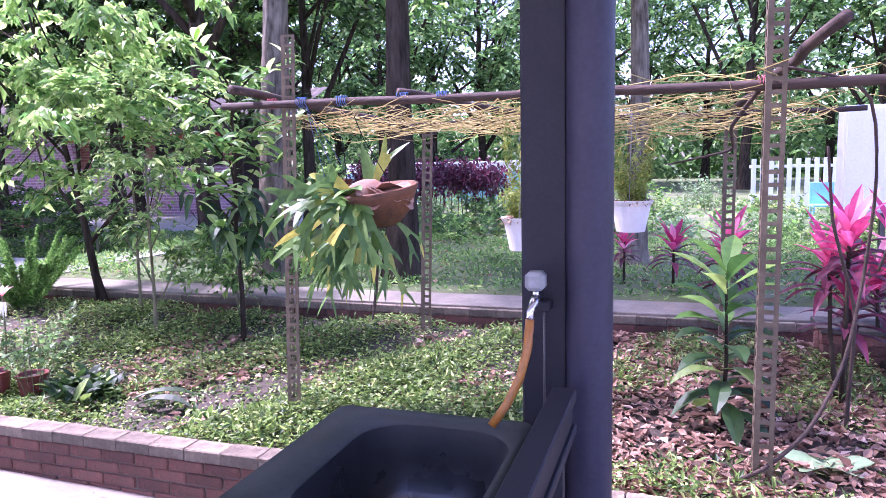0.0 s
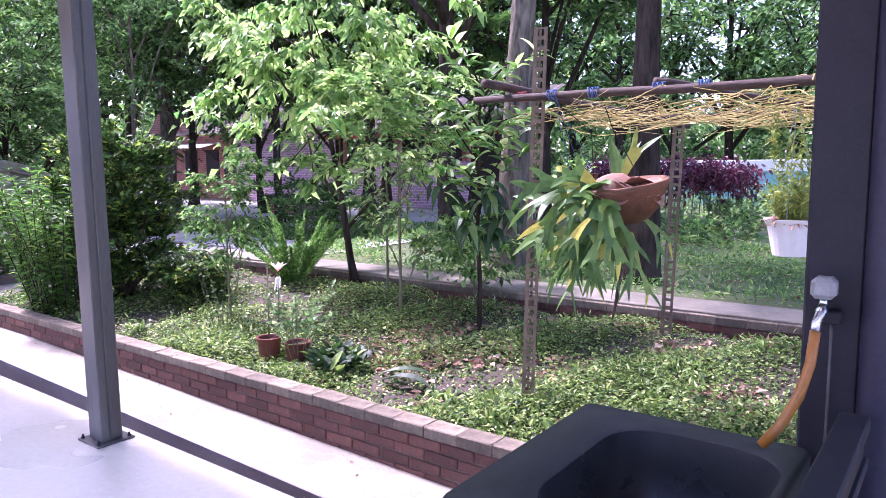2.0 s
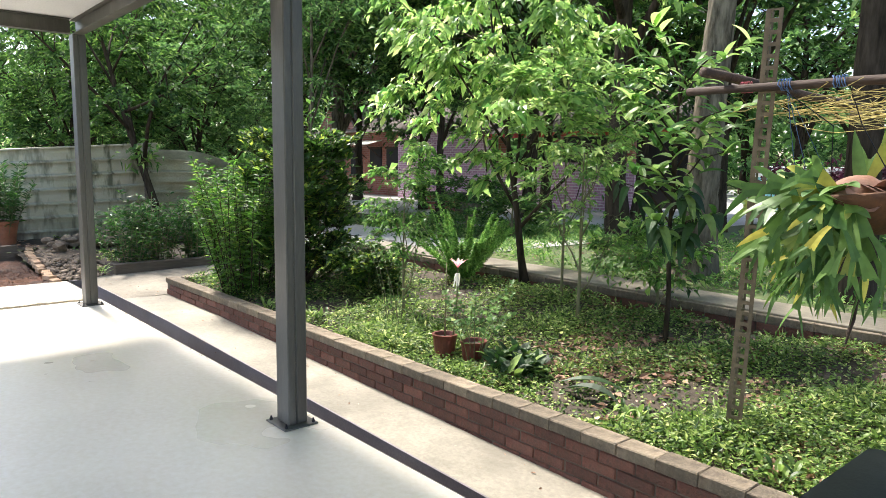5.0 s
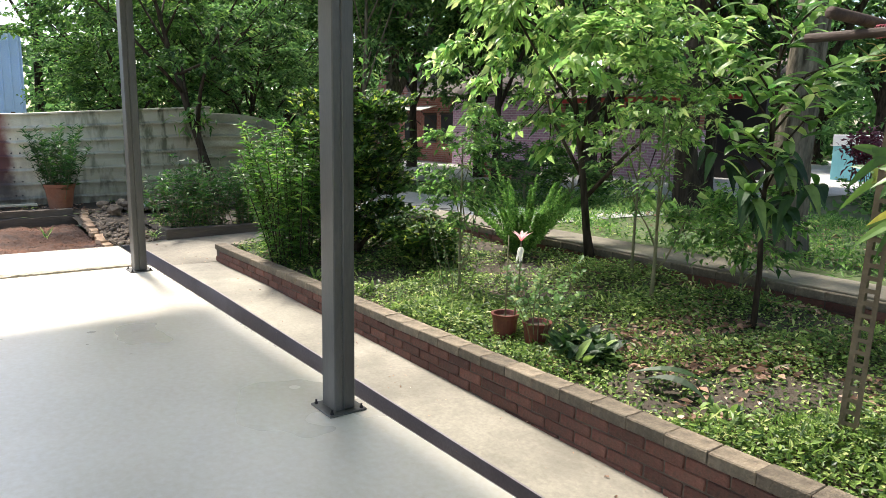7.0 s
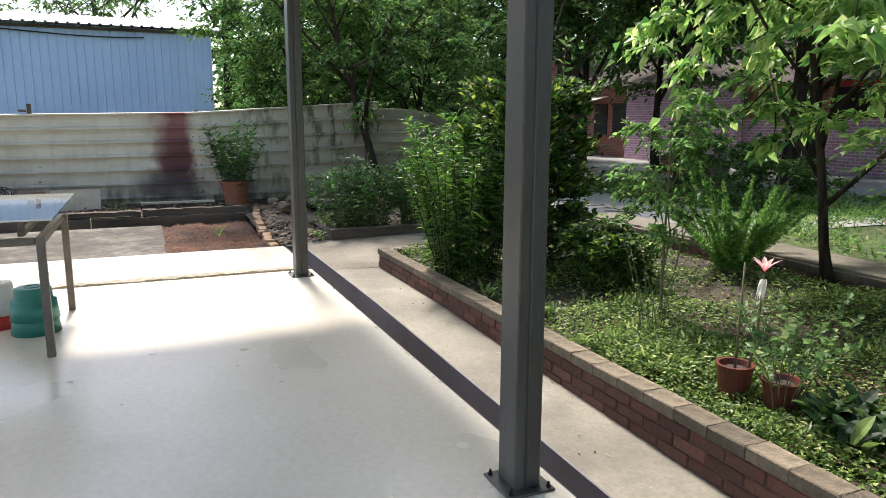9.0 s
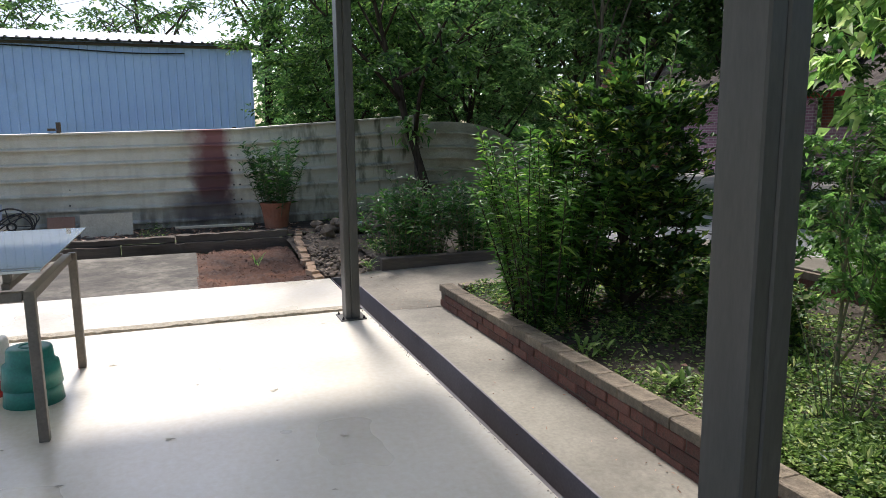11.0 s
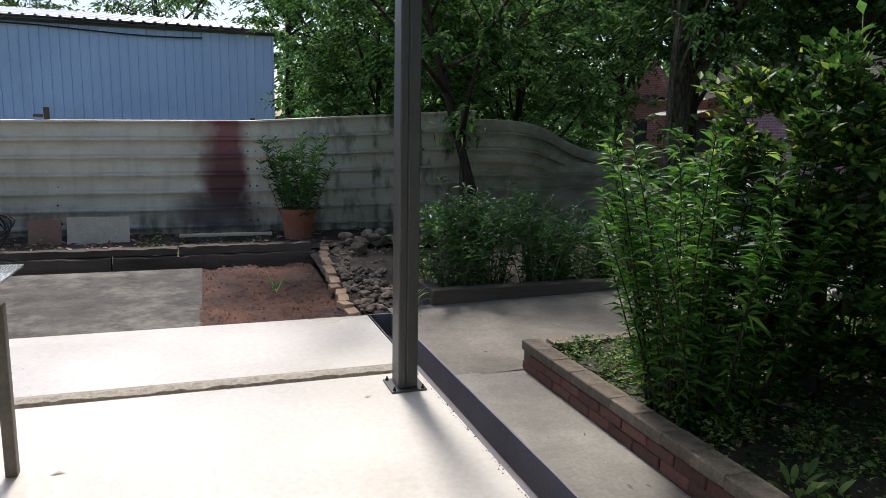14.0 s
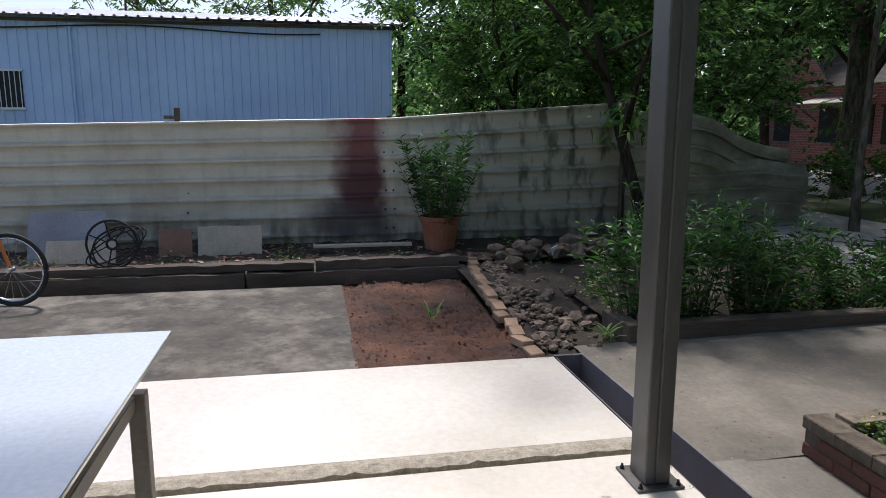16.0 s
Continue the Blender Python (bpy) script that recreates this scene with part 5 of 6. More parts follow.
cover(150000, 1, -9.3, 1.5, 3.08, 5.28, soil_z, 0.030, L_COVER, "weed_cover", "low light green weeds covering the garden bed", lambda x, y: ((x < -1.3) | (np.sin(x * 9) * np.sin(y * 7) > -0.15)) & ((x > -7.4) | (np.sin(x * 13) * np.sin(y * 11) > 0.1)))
# weeds here take the dark bush colour: shade under the shrubs, painted in
cover(7000, 17, -9.3, -7.2, 3.08, 5.3, soil_z, 0.034, L_BUSH, "shade_weeds", "low weeds coloured dark green for the shade under the planter shrubs", least=0.4)
cover(26000, 2, -7.6, -1.0, 3.06, 3.7, soil_z, 0.028, L_COVER, "weed_edge", "dense yellow-green weeds along the planter wall")
cover(21000, 3, -4.6, 1.5, 3.08, 5.4, soil_z, 0.06, L_DRY, "fallen_leaves", "brown dry leaves fallen on the bed", lambda x, y: (x > -1.2) | ((x + 3.9) ** 2 + (y - 4.1) ** 2 < 0.35) | (np.sin(x * 6) * np.sin(y * 5) > 0.25), True)
cover(12000, 16, -1.5, 1.5, 3.08, 5.35, soil_z, 0.065, L_DRY, "leaf_litter", "thick brown leaf litter under the saplings", None, True, least=0.55)
cover(5200, 4, -9.3, -3.5, 3.1, 5.4, soil_z, 0.05, L_DRY, "scattered_leaves", "scattered dry brown leaves", lambda x, y: np.sin(x * 7) * np.sin(y * 6) > 0.3, True)
cover(68000, 5, -9, 5, 6.0, 11.5, ground_z, 0.075, L_GRASS, "lawn_grass", "short green lawn grass and weeds", lift=1.4, ratio=0.25)
cover(26000, 6, -16, -8, 9.2, 12.5, ground_z, 0.09, L_GRASS, "lane_grass", "green weeds beside the lane", lift=1.2, ratio=0.3)
cover(5000, 7, -8, 6, 11, 24, ground_z, 0.16, L_GRASS, "far_lawn_grass", "rough far grass", lift=1.2)
cover(2500, 8, -8, 5, 6.4, 11, ground_z, 0.07, L_DRY, "lawn_leaves", "dry leaves on the lawn", None, True)
cover(9000, 9, -15.4, -11.4, 2.9, 6.8, lambda x, y: 0.07 + 0.05 * smooth(5, 8, y), 0.05, L_COVER, "bed_weeds", "weeds in the bed before the fence", lambda x, y: np.sin(x * 4) * np.sin(y * 5) > -0.2)


cover(26000, 10, -7.5, 1.2, 3.1, 5.15, lambda x, y: soil_z(x, y) + 0.03, 0.055, L_COVER, "tall_weeds", "taller straggling weeds in the garden bed", lambda x, y: np.sin(x * 3.7 + y) * np.sin(y * 4.3 - x) > 0.1, lift=1.8, ratio=0.28)

cover(9000, 11, -4.7, -1.9, 3.1, 4.6, soil_z, 0.034, L_COVER, "patch_weeds", "creeping weeds round the fallen frond", lambda x, y: np.sin(x * 11 + y * 3) * np.sin(y * 9 - x * 2) > -0.4, lift=0.9, least=0.5)


# ---- strip by the fence ----
def ribbed_sheet(name, width, height, parent=None, pitch=0.237, mat=M_FENCE, bend=None, label=""):
    """A metal sheet along y with level ribs; bend shifts its points."""
    prof = []
    z = 0.0
    while z < height:
        for dz, dx in ((0.0, 0.0), (pitch * 0.45, 0.008), (pitch - 0.052, 0.0), (pitch - 0.058, 0.085), (pitch - 0.034, 0.088), (pitch - 0.004, 0.0)):
            if z + dz <= height:
                prof.append((dx, z + dz))
        z += pitch
    prof.append((0.0, height))
    prof.append((-0.02, height + 0.004))
    prof = np.array(prof)
    n, m = 24, len(prof)
    ys = np.linspace(0, width, n)
    Y, I = np.meshgrid(ys, np.arange(m), indexing="ij")
    v = np.stack([prof[I, 0], Y, prof[I, 1]], -1)
    if bend:
        v = bend(v)
    i, j = np.meshgrid(np.arange(n - 1), np.arange(m - 1), indexing="ij")
    q = np.stack([i * m + j, (i + 1) * m + j, (i + 1) * m + j + 1, i * m + j + 1], -1).reshape(-1, 4)
    g = Geo()
    g.add(v.reshape(-1, 3), q=q)
    g.add(v.reshape(-1, 3) - [0.003, 0, 0], q=q[:, ::-1])
    return gpart(name, g, mat, parent, label)


def fence_material():
    """Cream sheet with a dark red stain that ran down it, mould at one end and grime below."""
    m = material("stained_fence_sheet", (0.66, 0.60, 0.47), (0.82, 0.76, 0.62), 1.3, 0.5, bump=0.08, fine=40, stretch=(1, 1, 2.5), dirt=(0.42, 0.36, 0.25), dirt_amount=0.5)
    n, l = m.node_tree.nodes, m.node_tree.links
    p = n["Principled BSDF"]
    colour = p.inputs["Base Color"].links[0].from_socket
    geo, sep = n.new("ShaderNodeNewGeometry"), n.new("ShaderNodeSeparateXYZ")
    l.new(geo.outputs["Position"], sep.inputs[0])
    wob = n.new("ShaderNodeTexNoise")
    wob.inputs["Scale"].default_value, wob.inputs["Detail"].default_value = 3.0, 6.0
    l.new(geo.outputs["Position"], wob.inputs[0])

    def calc(op, a, b):
        k = n.new("ShaderNodeMath")
        k.operation, k.use_clamp = op, False
        for s, v in zip(k.inputs, (a, b)):
            if isinstance(v, (int, float)):
                s.default_value = v
            else:
                l.new(v, s)
        return k.outputs[0]

    def band(v, a, b, c, d):
        """1 between b and c, falling to 0 at a and d."""
        r1, r2 = n.new("ShaderNodeMapRange"), n.new("ShaderNodeMapRange")
        for r, lo, hi in ((r1, a, b), (r2, d, c)):
            r.inputs[1].default_value, r.inputs[2].default_value = lo, hi
            l.new(v, r.inputs[0])
        return calc("MULTIPLY", r1.outputs[0], r2.outputs[0])

    def tint(base, fac, rgb):
        mx = n.new("ShaderNodeMix")
        mx.data_type = "RGBA"
        mx.inputs[7].default_value = (*rgb, 1)
        l.new(fac, mx.inputs[0])
        l.new(base, mx.inputs[6])
        return mx.outputs[2]

    w = calc("MULTIPLY", calc("SUBTRACT", wob.outputs[0], 0.5), 0.5)
    yy = calc("ADD", sep.outputs["Y"], w)
    zz = calc("ADD", sep.outputs["Z"], w)
    # runs of mould and rust, drawn out downwards
    runs, stretch = n.new("ShaderNodeTexNoise"), n.new("ShaderNodeMapping")
    stretch.inputs["Scale"].default_value = (1, 5, 1.4)
    runs.inputs["Scale"].default_value, runs.inputs["Detail"].default_value = 1.6, 7.0
    l.new(geo.outputs["Position"], stretch.inputs[0])
    l.new(stretch.outputs[0], runs.inputs[0])
    streak = band(runs.outputs[0], 0.5, 0.66, 2.0, 3.0)
    colour = tint(colour, calc("MULTIPLY", streak, 0.16), (0.30, 0.24, 0.15))
    right = band(yy, 1.6, 3.2, 9.0, 9.5)
    colour = tint(colour, calc("MULTIPLY", right, 0.5), (0.20, 0.19, 0.10))
    colour = tint(colour, calc("MULTIPLY", calc("MULTIPLY", right, streak), 0.8), (0.055, 0.06, 0.025))
    # grime along the foot
    colour = tint(colour, calc("MULTIPLY", calc("MULTIPLY", band(zz, -1.0, -0.5, 0.22, 0.55), band(runs.outputs[0], 0.3, 0.6, 2.0, 3.0)), 0.8), (0.14, 0.11, 0.085))
    # the red stain: thin at the top, dark and spread out below
    colour = tint(colour, calc("MULTIPLY", band(yy, 0.86, 1.08, 1.38, 1.54), band(zz, 0.4, 0.62, 3.0, 3.2)), (0.34, 0.14, 0.13))
    colour = tint(colour, calc("MULTIPLY", calc("MULTIPLY", band(yy, 0.82, 1.06, 1.40, 1.56), band(zz, 0.35, 0.6, 0.95, 1.5)), 0.85), (0.12, 0.045, 0.045))
    colour = tint(colour, calc("MULTIPLY", calc("MULTIPLY", band(yy, 0.45, 0.8, 1.42, 1.75), band(zz, 0.12, 0.3, 0.56, 0.74)), 0.85), (0.085, 0.06, 0.062))
    l.new(colour, p.inputs["Base Color"])
    return m


M_FENCE_ST = fence_material()


def rising(y0):
    """The sheets grow taller along the fence."""
    def bend(v):
        v, y = v.copy(), y0 + v[..., 1]
        v[..., 2] *= 1 + np.where(y < 1.57, 0.012 * (y - 1.57), 0.042 * (y - 1.57))
        v[..., 0] += 0.012 * np.sin(y * 2.1 + v[..., 2] * 3) + 0.006 * np.sin(y * 7.3)
        return v
    return bend


fence = empty("metal_fence", -15.42, 0, 0.05, "cream ribbed metal fence with a dark red stain", "fence")
for y0 in (-8.55, -6.02, -3.49, -0.96, 1.57):
    wdt = 2.54 if y0 < 1.5 else 3.3
    s = ribbed_sheet("panel", wdt, 1.63, fence, mat=M_FENCE_ST, bend=rising(y0))
    s.location = (0.004 * (int(y0 * 10) % 2), y0, 0)
for y0 in (-6.0, -3.47, -0.94, 1.59, 4.45):
    part("post", box(-0.09, -0.03, y0 - 0.03, y0 + 0.03, -0.1, 1.74 if y0 < 1 else 1.66, 0.003), M_TIMBER, fence, "dark timber post")
part("top_bracket", box(-0.06, 0.02, -1.08, -0.98, 1.61, 1.65, 0.003), M_TIMBER, fence)
rng = random.Random(9)
for y0 in (-3.4, -0.86, 1.52, 1.62):
    for zz in np.arange(0.25, 1.6, 0.24):
        bm = bmesh.new()
        bmesh.ops.create_cone(bm, cap_ends=True, segments=7, radius1=0.014, radius2=0.009, depth=0.01, matrix=Matrix.Translation((0.008, y0 + rng.uniform(-0.02, 0.02), zz)) @ Matrix.Rotation(radians(90), 4, "Y"))
        part("rivet", bm, M_RUBBER, fence)


def crumple(v):
    s = np.clip(v[..., 1] / 4.0, 0, 1)
    v = v.copy()
    v[..., 2] *= 1 - 0.12 * s
    v[..., 0] += 0.10 * np.sin(v[..., 1] * 2.3) * s + 0.05 * np.sin(v[..., 2] * 6 + v[..., 1]) * s
    v[..., 2] += 0.04 * np.sin(v[..., 1] * 3.0) * s
    return v


def sag(v):
    s = np.clip(v[..., 1] / 3.6, 0, 1)
    v = v.copy()
    v[..., 2] += -0.42 * s + 0.10 * np.sin(s * 5)
    v[..., 0] += 0.18 * np.sin(s * 6) + 0.25 * v[..., 2] * s * 0.3
    return v


M_FENCE_OLD = material("mouldy_fence_sheet", (0.22, 0.20, 0.13), (0.46, 0.42, 0.31), 1.5, 0.75, bump=0.1, fine=30, stretch=(1, 1, 2), dirt=(0.11, 0.10, 0.07), dirt_amount=0.7)
back = empty("crumpled_fence", -14.95, 4.55, 0.05, "old crumpled mouldy metal fence with a loose top sheet", "fence", turn=22)
ribbed_sheet("lower_sheet", 4.1, 1.12, back, bend=crumple, mat=M_FENCE_OLD)
ribbed_sheet("loose_top_sheet", 3.6, 0.62, back, bend=sag, mat=M_FENCE_OLD).location = (0.03, 0.0, 1.09)
part("post", box(-0.09, -0.03, -0.03, 0.03, -0.1, 1.9, 0.003), M_TIMBER, back)

kerb = empty("timber_edging", -13.86, 0, 0, "old dark timber and stone edging of the raised strip", "edging")
for k, (y0, y1, z0, z1, dx) in enumerate(((-6, -2.6, -0.05, 0.10, 0.0), (-2.58, -0.1, -0.05, 0.11, 0.02), (-0.08, 2.2, -0.05, 0.10, 0.0), (-6, -3.4, 0.104, 0.20, -0.06), (-3.3, 0.6, 0.114, 0.19, -0.05), (0.62, 2.15, 0.104, 0.20, -0.07))):
    bm = box(dx - 0.09, dx + 0.06, y0, y1, z0, z1)
    bmesh.ops.subdivide_edges(bm, edges=[e for e in bm.edges if abs(e.verts[0].co.y - e.verts[1].co.y) > 0.5], cuts=30)
    for v in bm.verts:
        v.co += Vector((noise.noise(v.co * 4 + Vector((k, 0, 0))) * 0.03, 0, min(0.0, noise.noise(v.co * 6 + Vector((0, k, 0)))) * 0.035 if v.co.z > z1 - 0.01 else 0))
    part("timber", bm, M_TIMBER, kerb)
g = Geo()
rr = np.random.default_rng(14)
m = 900
at = np.c_[-15.3 + 1.35 * rr.random(m), -5.5 + 8 * rr.random(m), 0.145 + 0.01 * rr.random(m)]
leaves(g, rr, at, rr.normal(size=(m, 3)) * [1, 1, 0.15], 0.05 + 0.07 * rr.random(m), 0.02 + 0.02 * rr.random(m), -0.05, 0.2, True)
tagged(gpart("strip_litter", g, L_DRY), "dry leaves and bark scraps along the fence foot", "litter", kind="stuff")
cover(2500, 15, -15.3, -13.95, -5.0, 2.2, lambda x, y: 0.13 + 0 * x, 0.05, L_COVER, "strip_weeds", "small weeds at the foot of the fence", lambda x, y: np.sin(y * 5) > 0.55, lift=1.2, ratio=0.35)
tagged(part("loose_board", box(-14.75, -14.66, 0.6, 1.75, 0.19, 0.225, 0.004), M_BOARD), "pale board lying at the fence foot", "board")


def leaning_board(y0, y1, h, mat, label, tilt=14, x=-14.72):
    b = tagged(part("leaning_board", box(-0.008, 0.008, y0, y1, 0, h, 0.002), mat), label, "board", "boards at the fence")
    b.matrix_basis = pose(x, 0, 0.125, 0, -tilt, 0)


leaning_board(-0.68, 0.02, 0.34, M_BOARD, "cream board leaning on the fence foot")
leaning_board(-1.10, -0.74, 0.32, M_BOARD_BR, "brown board leaning on the fence foot")
leaning_board(-2.45, -1.66, 0.55, M_BOARD_GR, "grey weathered board leaning on the fence", 20)
leaning_board(-2.2, -1.5, 0.26, M_BOARD, "low pale board by the fence foot", 24, -14.5)


def torus(geo, centre, r, thick, normal_axis, n=40, k=8):
    a = np.linspace(0, 2 * np.pi, n + 1)
    c = np.asarray(centre, float)
    u, w = {"x": ((0, 1, 0), (0, 0, 1)), "y": ((1, 0, 0), (0, 0, 1)), "z": ((1, 0, 0), (0, 1, 0))}[normal_axis]
    tube(geo, c + r * (np.cos(a)[:, None] * np.array(u, float) + np.sin(a)[:, None] * np.array(w, float)), thick, k)


coil = empty("iron_wheel", -13.95, -1.37, 0.18, "rusty spoked iron wheel wrapped in black hose", "wheel")
g = Geo()
torus(g, (0, 0, 0.24), 0.24, 0.012, "x")
torus(g, (0, 0, 0.24), 0.05, 0.014, "x", 16)
gpart("rim", g, M_RUBBER, coil)
for i in range(7):
    a = i * 0.9
    g = Geo()
    tube(g, [(0, 0.05 * math.cos(a), 0.24 + 0.05 * math.sin(a)), (0, 0.235 * math.cos(a), 0.24 + 0.235 * math.sin(a))], 0.007, 6)
    gpart("spoke", g, M_RUBBER, coil)
rng2 = np.random.default_rng(6)
g = Geo()
for i in range(4):
    a = np.linspace(0, 6.28, 40)
    tube(g, np.c_[0.05 + 0.03 * np.sin(a * 3 + i), 0.05 + (0.2 + 0.03 * i) * np.cos(a), 0.2 + (0.17 + 0.03 * np.sin(i)) * np.sin(a + 0.3 * i) + 0.02], 0.008, 6)
gpart("black_hose", g, M_RUBBER, coil, "loops of black hose")


def bicycle():
    root = empty("bicycle", -13.35, -2.35, -0.012, "old orange bicycle parked against the fence", "bicycle", turn=80)
    for x in (0.0, -1.02):
        w = new("wheel")
        w.parent = root
        w.location = (x + 0.3, 0, 0.33)
        g = Geo()
        torus(g, (0, 0, 0), 0.315, 0.02, "y")
        gpart("tyre", g, M_RUBBER, w, "black tyre", True)
        g = Geo()
        torus(g, (0, 0, 0), 0.288, 0.011, "y")
        gpart("rim", g, M_CHROME, w, smooth=True)
        g = Geo()
        for i in range(20):
            a = i * 0.314
            tube(g, [(0.02 * math.cos(a), 0.02 * (-1) ** i, 0.02 * math.sin(a)), (0.285 * math.cos(a), 0, 0.285 * math.sin(a))], 0.0016, 4)
        gpart("spokes", g, M_CHROME, w)
        g = Geo()
        tube(g, [(0, -0.05, 0), (0, 0.05, 0)], 0.02, 8)
        gpart("hub", g, M_CHROME, w)
    g = Geo()
    for a, b in (((0.3, 0, 0.33), (0.14, 0, 0.85)), ((0.16, 0, 0.75), (-0.38, 0, 0.32)), ((-0.38, 0, 0.32), (-0.46, 0, 0.80)), ((0.15, 0, 0.78), (-0.45, 0, 0.74)), ((-0.38, 0, 0.32), (-0.72, 0, 0.33)), ((-0.45, 0, 0.72), (-0.72, 0, 0.33))):
        tube(g, [a, b], 0.016, 8)
    gpart("frame", g, M_ORANGE, root, "orange painted tube frame")
    g = Geo()
    tube(g, [(0.14, 0, 0.85), (0.12, 0, 0.95), (0.08, -0.27, 1.0), (0.0, -0.3, 1.0)], 0.011, 8)
    tube(g, [(0.12, 0, 0.95), (0.08, 0.27, 1.0), (0.0, 0.3, 1.0)], 0.011, 8)
    gpart("handlebar", g, M_CHROME, root)
    part("saddle", box(-0.58, -0.34, -0.07, 0.07, 0.84, 0.89, 0.02), M_RUBBER, root)


bicycle()

fp = potted("potted_oleander", -14.75, 2.10, 0.13, "large terracotta pot with a dark lance-leaved shrub", 0.235, 0.40, M_CLAY, "")
stem_plant("", 81, 0, 0, 0, "", 1.38, 0.40, 40, 46, 0.13, 0.024, L_OLEANDER_DK, parent=fp, base_r=0.14, start=0.32, stem_r=0.006)

# stones and the brick edging of the soil bed
edging = empty("brick_edging", -12.6, 2.1, 0, "curved row of tan edging bricks", "edging")
rng = random.Random(3)
tan = [brick_mesh("edging_brick", 0.20, 0.10, 0.06, M_TAN_BRICK, 90 + i) for i in range(3)]
xx = -11.13
while xx > -14.3:
    ob = new("edging_brick", rng.choice(tan))
    ob.parent = edging
    s = (xx + 11.13) / -3.2
    ob.matrix_basis = pose(xx + 12.6, 0.0 + 0.28 * s ** 2 + rng.uniform(-0.02, 0.02), 0.01 + 0.10 * s + rng.uniform(-0.01, 0.012), rng.uniform(-6, 6), rng.uniform(-5, 5), rng.uniform(-12, 12) - 6 * s)
    xx -= 0.21


def stone_mesh(seed, r):
    bm = bmesh.new()
    bmesh.ops.create_icosphere(bm, subdivisions=1, radius=r)
    rr = random.Random(seed)
    sx, sy, sz = rr.uniform(0.8, 1.4), rr.uniform(0.7, 1.1), rr.uniform(0.45, 0.75)
    for v in bm.verts:
        d = 1 + 0.28 * noise.noise(v.co * 1.3 / r + Vector((seed * 3.1, 0, 0)))
        v.co = Vector((v.co.x * sx * d, v.co.y * sy * d, v.co.z * sz * d))
    me = bpy.data.meshes.new("stone")
    bm.to_mesh(me)
    bm.free()
    me.materials.append(M_STONE)
    return me


stones = [stone_mesh(i, 1.0) for i in range(7)]
pile = empty("stone_pile", -12.6, 2.6, 0, "pile of grey river stones and broken bricks", "stones")
rng = random.Random(12)
for i in range(290):
    x = -11.2 - 2.9 * rng.random() ** 1.1
    s = (x + 11.13) / -3.2
    y = 2.2 + 0.28 * s * s + abs(rng.gauss(0, 0.27))
    if y > 3.0:
        continue
    r = 0.018 + 0.044 * rng.random() ** 2.0
    ob = new("stone", rng.choice(stones))
    ob.parent = pile
    ob.matrix_basis = pose(x + 12.6, y - 2.6, -0.01 + 0.10 * s + r * 0.35, rng.uniform(-25, 25), rng.uniform(-25, 25), rng.uniform(0, 360)) @ Matrix.Diagonal((r, r, r, 1))
clods = empty("soil_clods", -12.4, 1.5, -0.03, "clods of red-brown soil on the bare bed", "clods", kind="stuff")
g = Geo()
rr = np.random.default_rng(2)
for i in range(1100):
    r = 0.004 + 0.012 * rr.random() ** 3
    c = np.array([-1.3 + 2.65 * rr.random(), -0.62 + 1.2 * rr.random(), 0.02])
    v = unit(rr.normal(size=(6, 3)) * 0.3 + [[1, 0, 0], [-1, 0, 0], [0, 1, 0], [0, -1, 0], [0, 0, 1], [0, 0, -1]]) * [r, r, r * 0.55] + c
    g.add(v, [(0, 2, 4), (2, 1, 4), (1, 3, 4), (3, 0, 4), (2, 0, 5), (1, 2, 5), (3, 1, 5), (0, 3, 5)])
gpart("clod_mass", g, M_REDSOIL, clods)
g = Geo()
m = 170
at = np.c_[-11.0 + 8 * rr.random(m), 2.27 + 0.65 * rr.random(m) ** 0.5, np.zeros(m)]
at[:, 2] = [walk_z(v) + 0.006 for v in at[:, 0]]
leaves(g, rr, at, rr.normal(size=(m, 3)) * [1, 1, 0.05], 0.008 + 0.035 * rr.random(m) ** 3, 0.006 + 0.012 * rr.random(m) ** 2, -0.1, 0.2, True)
tagged(gpart("walkway_litter", g, L_DRY), "dry leaf bits and twigs scattered on the walkway", "litter", kind="stuff")
g = Geo()
rr = np.random.default_rng(22)
for i in range(420):
    r = 0.002 + 0.005 * rr.random() ** 3
    side = rr.random() < 0.6
    c = np.array([-11.0 + 5.0 * rr.random(), EDGE - 0.012 + 0.006 * rr.normal() if side else EDGE + 0.02 + 0.16 * rr.random(), 0.002 if side else -0.188])
    v = unit(rr.normal(size=(6, 3)) * 0.3 + [[1, 0, 0], [-1, 0, 0], [0, 1, 0], [0, -1, 0], [0, 0, 1], [0, 0, -1]]) * [r, r, r * 0.6] + c
    g.add(v, [(0, 2, 4), (2, 1, 4), (1, 3, 4), (3, 0, 4), (2, 0, 5), (1, 2, 5), (3, 1, 5), (0, 3, 5)])
tagged(gpart("drain_grit", g, M_STONE), "loose grit along the slab edge and in the drain", "grit", kind="stuff")
# debris heap under the fence's shadow
heap = empty("debris_heap", -14.1, 3.3, 0.1, "dark heap of rubble and scraps at the fence", "debris")
for i in range(26):
    ob = new("lump", rng.choice(stones))
    ob.parent = heap
    r = rng.uniform(0.06, 0.16)
    ob.matrix_basis = pose(rng.gauss(0, 0.25), rng.gauss(0, 0.35), r * 0.4 + 0.12 * rng.random(), rng.uniform(-30, 30), rng.uniform(-30, 30), rng.uniform(0, 360)) @ Matrix.Diagonal((r, r, r, 1))
part("white_scrap", box(0.1, 0.11, -0.06, 0.03, 0.05, 0.20, 0.002), M_WHITE, heap).rotation_euler = (0.4, 0.2, 0.3)

